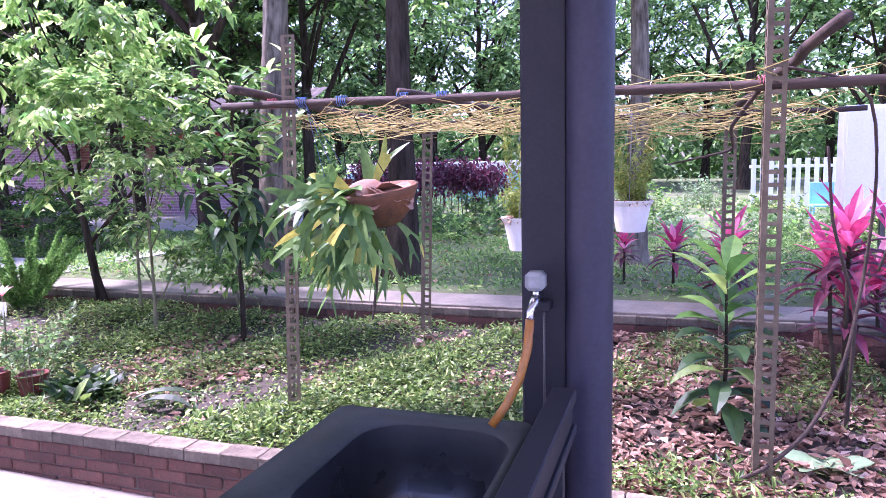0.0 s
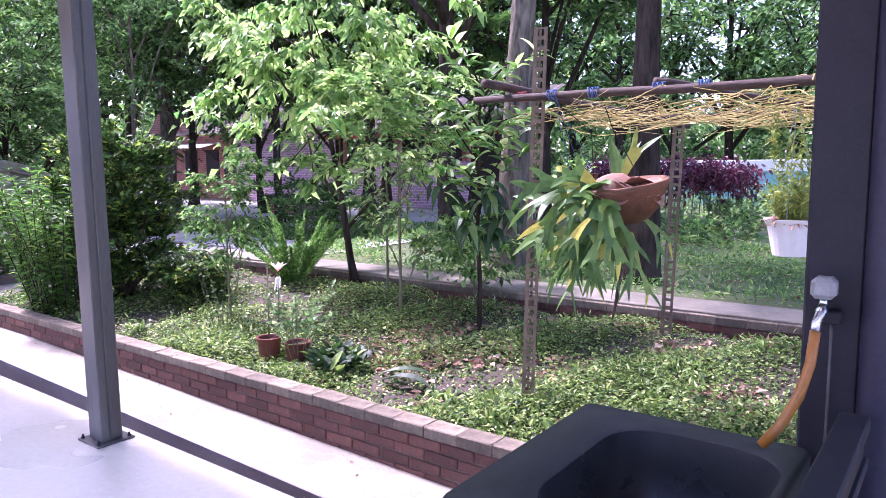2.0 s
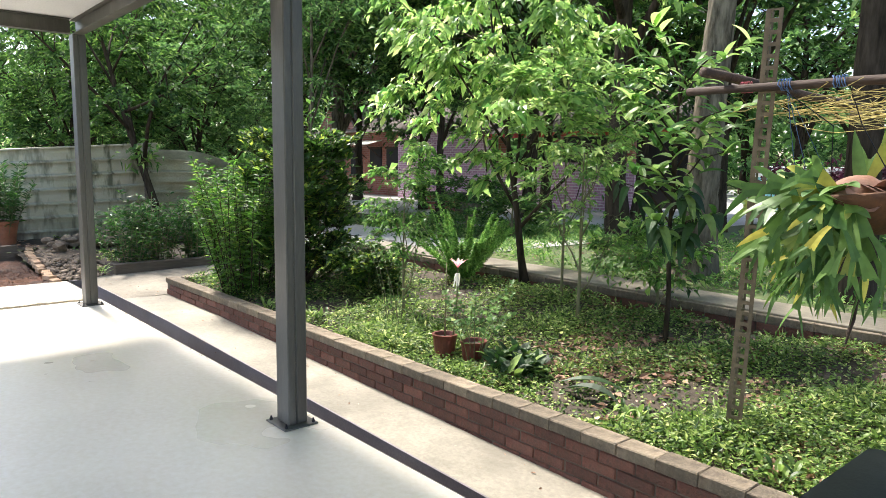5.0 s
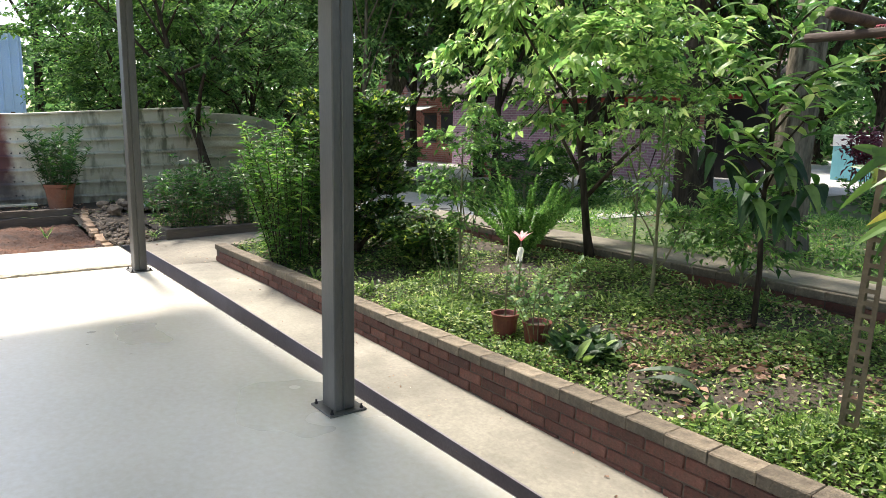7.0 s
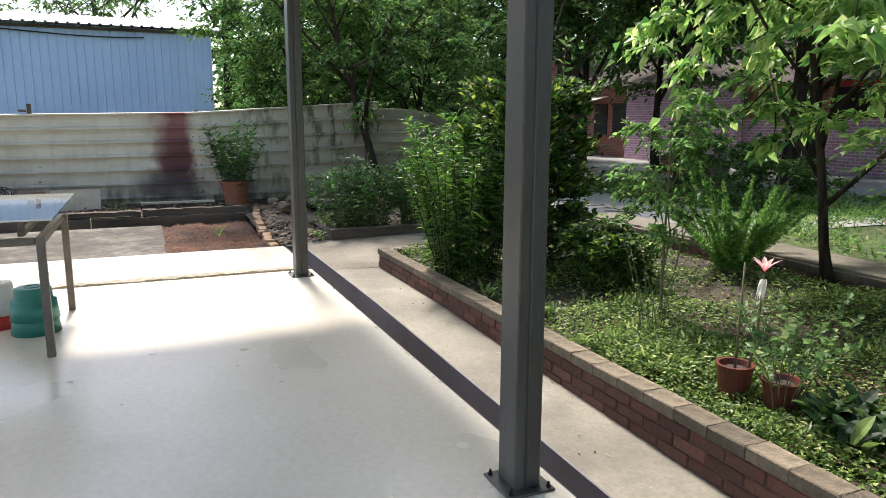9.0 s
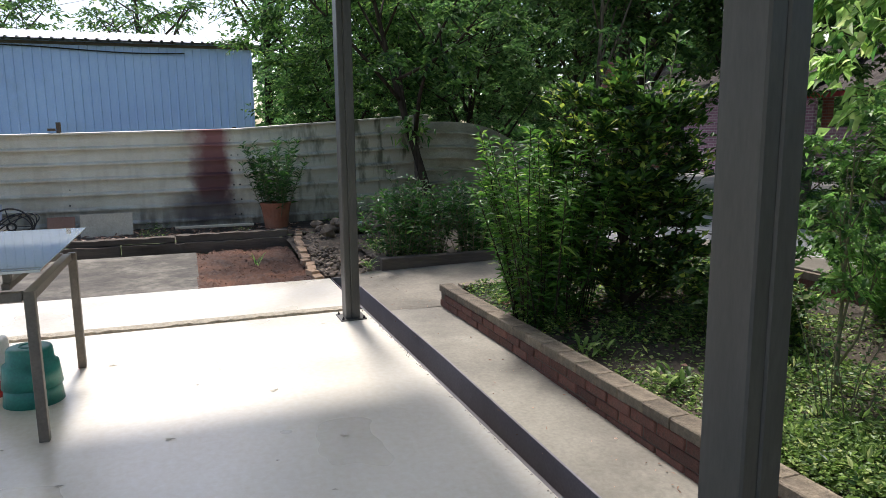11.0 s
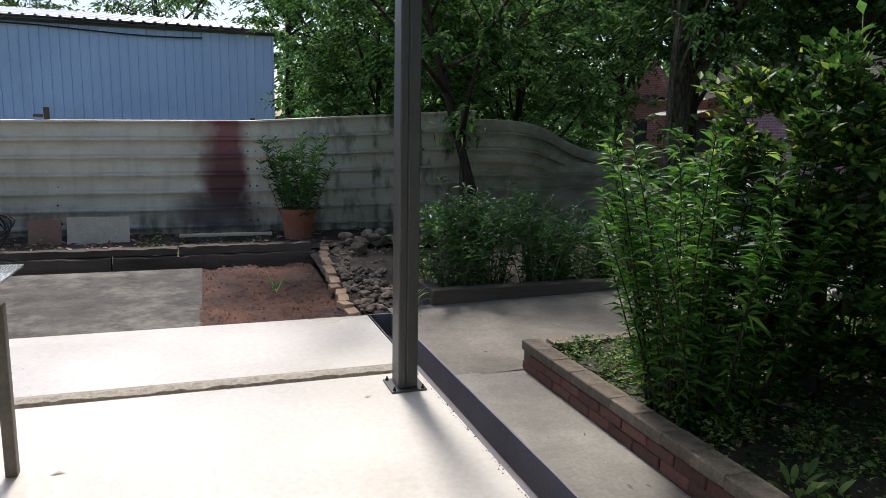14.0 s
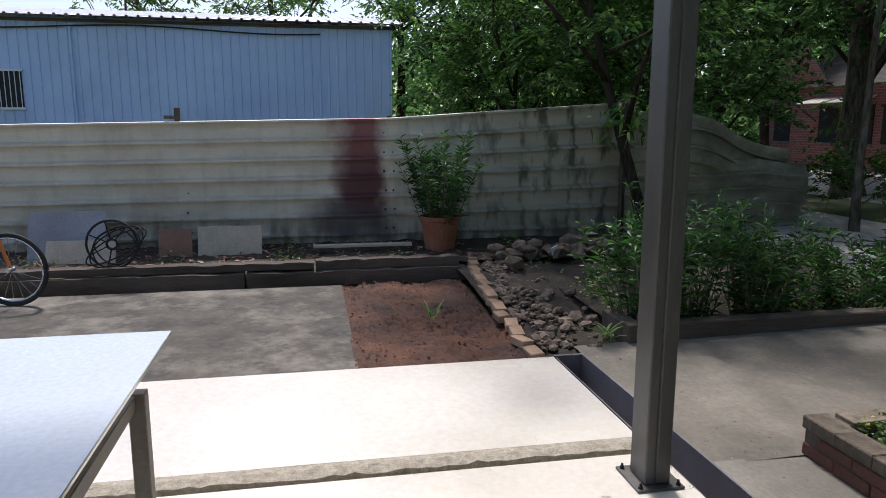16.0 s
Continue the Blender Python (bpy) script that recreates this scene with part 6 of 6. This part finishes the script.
# the far bed with its brick kerb and oleanders
tagged(part("far_bed_kerb", box(-11.33, -11.2, 2.86, 7.0, -0.1, 0.15, 0.01), M_TIMBER), "dark mossy kerb of the far bed", "kerb", kind="structure")
tagged(part("far_bed_kerb_end", box(-11.7, -11.335, 2.86, 2.98, -0.1, 0.145, 0.01), M_TIMBER), "dark mossy end of the far bed kerb", "kerb", kind="structure")
for i, (xx, yy, h, n) in enumerate(((-11.55, 3.15, 0.80, 22), (-11.7, 3.6, 0.95, 26), (-11.6, 4.1, 0.85, 22), (-11.75, 4.6, 0.62, 16), (-11.6, 5.1, 0.6, 14), (-11.8, 5.6, 0.62, 14))):
    stem_plant("oleander", 90 + i, xx, yy, 0.06, "dark green oleander in the far bed", h * 1.12, 0.36, int(n * 1.5), 36, 0.13, 0.026, L_OLEANDER_DK, base_r=0.2, start=0.04, droop=0.35)


# ---- table and stools ----
table = empty("glass_table", -8.1, -0.5, 0, "steel frame table with a raised glass top whitened for sky reflection", "table")
for lx, ly in ((-0.63, 0.56), (0.615, 0.535), (-0.63, -0.5), (0.615, -0.5)):
    part("leg", box(lx - 0.025, lx + 0.025, ly - 0.025, ly + 0.025, 0, 0.80, 0.003), M_TABLE, table)
for a in ((-0.60, 0.59, 0.51, 0.56), (-0.60, 0.59, -0.525, -0.475)):
    part("rail", box(a[0], a[1], a[2], a[3], 0.75, 0.798, 0.003), M_TABLE, table)
for x0 in (-0.655, 0.59):
    part("rail", box(x0, x0 + 0.05, -0.47, 0.505, 0.75, 0.798, 0.003), M_TABLE, table)
for lx, ly in ((-0.5, 0.42), (0.5, 0.42), (-0.5, -0.4), (0.5, -0.4)):
    part("spacer", box(lx - 0.018, lx + 0.018, ly - 0.018, ly + 0.018, 0.798, 0.936, 0.002), M_TABLE, table)
part("crossbar", box(-0.55, 0.55, 0.40, 0.44, 0.798, 0.83, 0.002), M_TABLE, table)
part("glass_top", box(-0.755, 0.9, -0.62, 0.645, 0.938, 0.95, 0.002), M_GLASSTOP, table, "reflective glass top with white sky reflection in its colour")


def stool(x, y, z, mat, label, group, turn=0):
    root = empty("plastic_stool", x, y, z, label, "stool", group, turn)
    lathe([(0.0, 0.235), (0.10, 0.236), (0.118, 0.230), (0.124, 0.215), (0.13, 0.14), (0.15, 0.135), (0.165, 0.0), (0.158, 0.0), (0.145, 0.13)], mat, "body", root, 28)
    g = Geo()
    torus(g, (0, 0, 0.236), 0.05, 0.006, "z", 24, 6)
    gpart("grip_ring", g, mat, root, smooth=True)
    return root


stool(-8.15, -0.13, 0.0, M_GREEN_PL, "teal plastic stool under the table", "teal stools")
stool(-8.15, -0.13, 0.105, M_GREEN_PL, "teal plastic stool stacked on another", "teal stools")
stool(-8.42, -0.42, 0.0, M_RED_PL, "red plastic stool beside the teal ones", "red stools")
stool(-8.42, -0.42, 0.105, M_POT_WHITE, "white plastic stool stacked on a red one", "red stools")


# ---- shed, house and yard ----
shed = empty("metal_shed", -27.8, 0, -0.05, "pale blue ribbed metal shed with a white roof", "shed")
g = Geo()
ys = []
y0 = -15.0
while y0 < 3.0:
    ys += [(y0, 0), (y0 + 0.19, 0), (y0 + 0.205, 0.03), (y0 + 0.235, 0.03), (y0 + 0.25, 0)]
    y0 += 0.25
ys = np.array(ys)
n = len(ys)
v = np.concatenate([np.c_[ys[:, 1], ys[:, 0], np.full(n, zz)] for zz in (0, 4.5)])
k = np.arange(n - 1)
g.add(v, q=np.stack([k, k + 1, n + k + 1, n + k], -1))
gpart("front_wall", g, M_SHED, shed)
part("side_wall", box(-12, -0.01, 3.0, 3.06, 0, 4.5), M_SHED, shed)
part("back_wall", box(-12.06, -12, -15, 3.06, 0, 4.5), M_SHED, shed)
g = Geo()
ys = np.array([(a + d, h) for a in np.arange(-15.2, 3.3, 0.3) for d, h in ((0, 0), (0.2, 0), (0.225, 0.045), (0.275, 0.045))])
n = len(ys)
v = np.concatenate([np.c_[np.full(n, xx), ys[:, 0], zz + ys[:, 1]] for xx, zz in ((0.35, 4.52), (-6, 5.55), (-12.3, 4.52), (-12.3, 4.48), (-6, 5.5), (0.35, 4.48))])
k = np.arange(n - 1)
g.add(v, q=np.concatenate([np.stack([r * n + k, r * n + k + 1, (r + 1) * n + k + 1, (r + 1) * n + k], -1) for r in range(5)]))
gpart("roof", g, M_WHITE, shed, "white ribbed roof sheets")
part("eave_beam", box(0.03, 0.12, -15, 3.1, 4.38, 4.46, 0.003), M_TIMBER, shed)
g = Geo()
yy = np.linspace(-12, 1.0, 40)
tube(g, np.c_[np.full(40, 0.08), yy, 4.25 + 0.12 * np.cos((yy + 12) * 0.8) * 0.6], 0.022, 6)
gpart("cable", g, M_RUBBER, shed, "sagging black cable")
g = Geo()
tube(g, [(0.06, -5.68, 4.3), (0.06, -5.68, 1.4)], 0.03, 8)
gpart("downpipe", g, M_SHED, shed)
win = part("window", box(-0.02, 0.05, -8.0, -7.0, 2.1, 3.1, 0.004), M_DARK, shed, "barred dark window")
for i in range(8):
    part("bar", box(0.06, 0.075, -7.95 + i * 0.13, -7.93 + i * 0.13, 2.1, 3.1), M_WHITE, win)
for zz in (2.08, 3.1):
    part("frame", box(0.03, 0.09, -8.05, -6.95, zz - 0.04, zz + 0.02, 0.003), M_WHITE, win)

house = empty("brick_house", -22, 17, 0.15, "red and pink painted brick house with awnings", "house")
part("pink_wall", box(-1.6, 3.6, 0.0, 0.25, 0, 2.6), M_HOUSE_PINK, house, "pink painted brick wall")
for px in (0.9, 3.6):
    part("pilaster", box(px - 0.16, px + 0.16, -0.06, 0.0, 0, 2.6, 0.004), M_HOUSE_PINK, house)
part("east_wall", box(3.6, 9.2, 0.3, 0.55, 0, 1.5), M_HOUSE_PINK, house, "pink painted low brick wall")
for px in (3.8, 6.3, 9.0):
    part("porch_post", box(px - 0.1, px + 0.1, 0.3, 0.5, 1.5, 2.35, 0.005), M_HOUSE_RED, house)
part("porch_back", box(3.6, 9.3, 3.2, 3.4, 0, 2.5), M_DARK, house)
part("porch_fascia", box(3.4, 10.8, -0.15, -0.05, 2.28, 2.42, 0.004), M_RED_PL, house, "red painted fascia board")
part("west_wall", box(-8.7, -1.6, 0.5, 0.75, 0, 2.7), M_HOUSE_RED, house, "red brick wall")
bm = bmesh.new()
vs = [bm.verts.new(c) for c in ((-8.7, 0.48, 2.7), (-5.6, 0.48, 2.7), (-7.1, 0.48, 4.3), (-8.7, 0.75, 2.7), (-5.6, 0.75, 2.7), (-7.1, 0.75, 4.3))]
bm.faces.new(vs[:3])
bm.faces.new((vs[0], vs[2], vs[5], vs[3]))
bm.faces.new((vs[2], vs[1], vs[4], vs[5]))
part("gable", bm, M_HOUSE_RED, house, "red brick gable")
for wx in (-7.6, -5.3, -3.8, -2.6):
    w = part("window", box(wx - 0.42, wx + 0.42, 0.46, 0.52, 0.9, 2.0, 0.004), M_DARK, house, "dark window opening")
    part("frame", box(wx - 0.48, wx + 0.48, 0.42, 0.46, 2.0, 2.08, 0.004), M_WOOD, w)
    part("sill", box(wx - 0.48, wx + 0.48, 0.40, 0.46, 0.84, 0.9, 0.004), M_WALK, w)
for wx in (-5.3, -3.9):
    bm = box(-0.6, 0.6, -0.85, 0.0, -0.015, 0.015, 0.004)
    part("awning", bm, M_AWNING, house, "cream sheet awning").matrix_basis = pose(wx, 0.45, 2.36, 14, 0, 0)
    for sx in (-0.55, 0.55):
        g = Geo()
        tube(g, [(wx + sx, 0.45, 1.6), (wx + sx, -0.35, 2.15)], 0.02, 6)
        gpart("awning_strut", g, M_WOOD, house)
for x0, x1, yy, zz, rise in ((-8.9, -1.4, 0.2, 2.7, 1.5), (-1.8, 3.8, -0.3, 2.6, 1.4), (3.3, 11.0, -0.3, 2.42, 1.4)):
    g = Geo()
    rows = []
    for i in range(13):
        s = i / 12
        rows.append(np.c_[np.linspace(x0, x1, 60), np.full(60, yy + 3.2 * s), zz + rise * s + 0.03 * np.abs(np.sin(np.linspace(0, 60, 60) * 1.57)) + 0.02 * (i % 2)])
    k = np.arange(59)
    g.add(np.concatenate(rows), q=np.concatenate([np.stack([r * 60 + k, r * 60 + k + 1, (r + 1) * 60 + k + 1, (r + 1) * 60 + k], -1) for r in range(12)]))
    gpart("roof", g, M_ROOFTILE, house, "dark weathered tile roof")

bench = empty("stone_bench", -16.6, 13.6, 0.2, "low pink brick bench with a grey slab top", "bench")
part("seat", box(-0.9, 0.9, -0.35, 0.35, 0.46, 0.54, 0.01), M_OLD, bench)
part("base", box(-0.7, 0.7, -0.28, 0.28, -0.03, 0.46, 0.008), M_HOUSE_RED, bench)
for i, (xx, yy, h, r) in enumerate(((-13.6, 11.7, 0.95, 0.14), (-15.4, 13.0, 0.4, 0.16), (-14.6, 12.8, 0.35, 0.14))):
    st = empty("tree_stump", xx, yy, 0.2, "grey weathered upright log in the yard", "log", "yard logs")
    g = Geo()
    tube(g, [(0, 0, -0.05), (0.02, 0, h * 0.5), (0.05, 0.02, h)], [r * 1.2, r, r * 0.9], 12)
    gpart("log", g, M_BARK_PALE, st, smooth=True)

# far flower beds, hedge, low wall and fence across the lawn
hedge = empty("maroon_hedge", -6.6, 17.0, 0.2, "hedge of dark maroon foliage plants", "hedge")
g = Geo()
rr = np.random.default_rng(3)
c = np.c_[-2.2 + 4.0 * rr.random(90), 0.5 * rr.normal(size=90), 0.75 + 0.5 * rr.random(90)]
at = (c[:, None] + rr.normal(size=(90, 45, 3)) * 0.16).reshape(-1, 3)
leaves(g, rr, at, rr.normal(size=at.shape), 0.17, 0.075, 0.3, 0.2, True)
gpart("foliage", g, L_MAROON, hedge)
g = Geo()
for i in range(30):
    tube(g, [(-2.2 + 4.0 * i / 29, 0.2 * math.sin(i), -0.05), (-2.2 + 4.0 * i / 29 + 0.05, 0.2 * math.sin(i * 2), 0.9)], 0.015, 5)
gpart("stems", g, M_STEM, hedge)
for i in range(64):
    x, y = -8.5 + 13 * rr.random(), 10.5 + 11 * rr.random()
    if abs(x + 1.2) < 0.6 and y < 11:
        continue
    mt = (L_ROSE, L_MID, L_COVER, L_PALE)[i % 4]
    stem_plant("flower_bed_plant", 200 + i, x, y, float(ground_z(x, y)), "low bushy plant in the far flower bed", 0.35 + 0.05 * (y - 10) * rr.random() + 0.25 * rr.random(), 0.4, 12, 18, 0.11, 0.05, mt, "plant", base_r=0.22, near=False)
tagged(part("far_wall", box(-12, -3.2, 23.0, 23.2, 0, 1.25, 0.01), M_TURQ), "low turquoise wall beyond the flower beds", "wall", kind="structure")
tagged(part("far_wall_cap", box(-12, -3.2, 22.95, 23.25, 1.254, 1.6, 0.01), M_WHITE), "white band above the turquoise wall", "wall", kind="structure")
pf = empty("white_fence", 4.5, 21, 0.15, "far white picket fence across the lawn", "fence")
for i in range(34):
    part("picket", box(-3.3 + i * 0.22, -3.18 + i * 0.22, -0.01, 0.01, 0.0, 1.35, 0.003), M_WHITE, pf)
for zz in (0.3, 1.1):
    part("rail", box(-3.35, 4.4, 0.012, 0.04, zz, zz + 0.08, 0.003), M_WHITE, pf)
chair = empty("garden_chair", 2.0, 15.5, 0.2, "far turquoise plastic garden chair", "chair")
part("seat", box(-0.22, 0.22, -0.2, 0.2, 0.38, 0.42, 0.008), M_TURQ, chair)
part("backrest", box(-0.22, 0.22, 0.17, 0.2, 0.42, 0.85, 0.008), M_TURQ, chair)
for sx in (-0.19, 0.19):
    for sy in (-0.17, 0.17):
        part("leg", box(sx - 0.02, sx + 0.02, sy - 0.02, sy + 0.02, 0, 0.38, 0.003), M_TURQ, chair)


# ---- trees ----
TALL = dict(width=0.6, clumps=95, clump=0.75, limbs=11)
tree("tree", 11, -3.38, 6.6, 0.42, 9, 0.15, 2.5, 3.5, 0.13, M_BARK, L_MID, 7500, "tall tree with a dark rough trunk", fork=0.33, **TALL)
tree("tree", 12, -1.2, 8.2, 0.4, 9, 0.125, 3.0, 3.2, 0.14, M_BARK_PALE, L_MID, 8000, "tall tree with a pale mottled trunk", fork=0.36, **TALL)
tree("tree", 13, -4.85, 6.65, 0.42, 9, 0.175, 2.4, 3.8, 0.13, M_BARK_PALE, L_MID, 6000, "tall tree with a pale mottled trunk", fork=0.38, **TALL)
tree("tree", 14, -8.1, 10.0, 0.3, 10, 0.18, 3.5, 2.6, 0.15, M_BARK, L_MID, 12000, "tall broad tree with a dark trunk", fork=0.3, **TALL)
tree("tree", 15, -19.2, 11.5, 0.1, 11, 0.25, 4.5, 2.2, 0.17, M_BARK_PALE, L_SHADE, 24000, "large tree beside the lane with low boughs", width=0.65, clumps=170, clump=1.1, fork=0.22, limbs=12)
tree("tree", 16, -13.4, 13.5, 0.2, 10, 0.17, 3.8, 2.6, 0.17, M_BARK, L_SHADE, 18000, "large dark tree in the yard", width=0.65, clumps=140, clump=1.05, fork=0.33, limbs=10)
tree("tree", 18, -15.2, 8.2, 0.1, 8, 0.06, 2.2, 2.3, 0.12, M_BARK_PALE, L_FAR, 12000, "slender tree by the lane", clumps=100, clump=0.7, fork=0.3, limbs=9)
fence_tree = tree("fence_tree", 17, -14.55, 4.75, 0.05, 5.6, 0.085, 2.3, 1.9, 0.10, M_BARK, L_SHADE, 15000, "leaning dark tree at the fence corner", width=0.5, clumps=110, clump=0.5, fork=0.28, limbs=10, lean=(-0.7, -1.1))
g = Geo()
rr = np.random.default_rng(33)
at = np.array([-0.22, -0.36, 1.62]) + rr.normal(size=(110, 3)) * [0.14, 0.16, 0.13]
leaves(g, rr, at, rr.normal(size=(110, 3)) + [0.3, 0, 0.5], 0.14 + 0.07 * rr.random(110), 0.05, 0.3, 0.15, True, 0.4)
gpart("shoot_foliage", g, L_LOQUAT, fence_tree, "yellow-green leafy shoots on the trunk")
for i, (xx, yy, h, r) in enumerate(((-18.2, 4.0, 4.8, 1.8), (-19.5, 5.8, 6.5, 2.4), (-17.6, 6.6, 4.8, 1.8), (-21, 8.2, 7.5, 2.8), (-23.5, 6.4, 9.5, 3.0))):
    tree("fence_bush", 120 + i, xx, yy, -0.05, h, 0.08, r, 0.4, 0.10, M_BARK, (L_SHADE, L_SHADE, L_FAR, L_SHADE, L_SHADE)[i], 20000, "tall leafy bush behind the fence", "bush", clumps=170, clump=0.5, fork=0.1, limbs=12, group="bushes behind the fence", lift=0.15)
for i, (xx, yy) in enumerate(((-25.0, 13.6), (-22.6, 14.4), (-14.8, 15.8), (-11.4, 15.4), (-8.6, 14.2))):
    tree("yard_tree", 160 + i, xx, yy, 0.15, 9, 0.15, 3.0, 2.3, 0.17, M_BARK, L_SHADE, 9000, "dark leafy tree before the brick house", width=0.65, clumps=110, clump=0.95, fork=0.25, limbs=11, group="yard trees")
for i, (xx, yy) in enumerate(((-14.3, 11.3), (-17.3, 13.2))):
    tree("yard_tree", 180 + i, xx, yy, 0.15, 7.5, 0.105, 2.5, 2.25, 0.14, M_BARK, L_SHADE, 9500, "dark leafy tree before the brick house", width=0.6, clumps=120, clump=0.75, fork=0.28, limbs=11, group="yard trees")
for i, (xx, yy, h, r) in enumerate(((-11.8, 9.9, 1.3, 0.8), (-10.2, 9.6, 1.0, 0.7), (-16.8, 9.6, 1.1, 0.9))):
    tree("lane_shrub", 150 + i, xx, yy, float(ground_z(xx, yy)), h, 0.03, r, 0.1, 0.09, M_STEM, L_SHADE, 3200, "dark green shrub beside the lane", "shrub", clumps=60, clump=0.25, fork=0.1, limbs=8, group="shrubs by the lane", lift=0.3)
rng = np.random.default_rng(21)
for i in range(27):
    a = radians(56 + 116 * i / 26)
    d = 27 + 10 * rng.random()
    x, y = -4 + d * math.cos(a), 3 + d * math.sin(a)
    h, seed = 10 + 6 * rng.random(), 130 + i
    if -31 < x < -10 and 16 < y < 22:
        y = 25
    tree("woodland_tree", seed, x, y, 0.1, h, 0.22, 4.2, 0.6, 0.27, M_BARK, L_FAR, 6000, "distant dense green tree", width=0.65, clumps=130, clump=1.3, fork=0.15, limbs=12, group="woods")
for i, (xx, yy) in enumerate(((-41, -7), (-43, -1), (-40, 5), (-36, 9))):
    tree("shed_tree", 170 + i, xx, yy, 0, 9.5 + i, 0.25, 3.2, 6.0, 0.26, M_BARK, L_SHADE, 2600, "tree behind the shed against the sky", clumps=70, clump=1.0, fork=0.4, limbs=9, group="trees behind the shed")
# far woods close the view
g = Geo()
rr = np.random.default_rng(9)
n = 60000
a = np.radians(40 + 150 * rr.random(n))
d = 44 + 12 * rr.random(n)
at = np.c_[-4 + d * np.cos(a), 3 + d * np.sin(a), 12 * rr.random(n) ** 1.1]
ok = (at[:, 2] < 7.0 + 1.5 * np.sin(a * 23) + 1.2 * np.sin(a * 51)) & ~((at[:, 0] < -30) & (at[:, 1] < 6))
leaves(g, rr, at[ok], rr.normal(size=(ok.sum(), 3)), 0.8, 0.42, 0.2, 0.2, False)
tagged(gpart("far_woods", g, L_FAR), "distant dark green woods", "woods", kind="stuff")


# small stains on the slab
def smears(name, n, seed, x0, x1, y0, y1, z, size, stretch, mat, label):
    rr = np.random.default_rng(seed)
    g = Geo()
    for i in range(n):
        a = np.linspace(0, 2 * np.pi, 22, endpoint=False)
        r = size * (0.3 + rr.random() ** 2) * (1 + 0.35 * np.sin(a * 3 + rr.random() * 6) + 0.25 * np.sin(a * 7 + rr.random() * 6))
        c, turn = np.array([x0 + (x1 - x0) * rr.random(), y0 + (y1 - y0) * rr.random()]), rr.normal() * 0.5
        u, v = np.cos(a) * r, np.sin(a) * r * stretch
        ring = np.c_[c[0] + u * math.cos(turn) - v * math.sin(turn), c[1] + u * math.sin(turn) + v * math.cos(turn), np.full(22, z)]
        g.add(np.r_[ring, [[c[0], c[1], z + 0.003]]], [(k, (k + 1) % 22, 22) for k in range(22)])
    tagged(gpart(name, g, mat), label, "stain", kind="stuff")


M_STAIN = material("brown_floor_stain", (0.42, 0.36, 0.27), (0.58, 0.52, 0.43), 14, 0.6, bump=0.1, fine=60)
smears("floor_stains", 30, 6, -10.9, -6.4, -1.2, 1.85, 0.004, 0.016, 1.8, M_STAIN, "small brown stains on the painted floor")
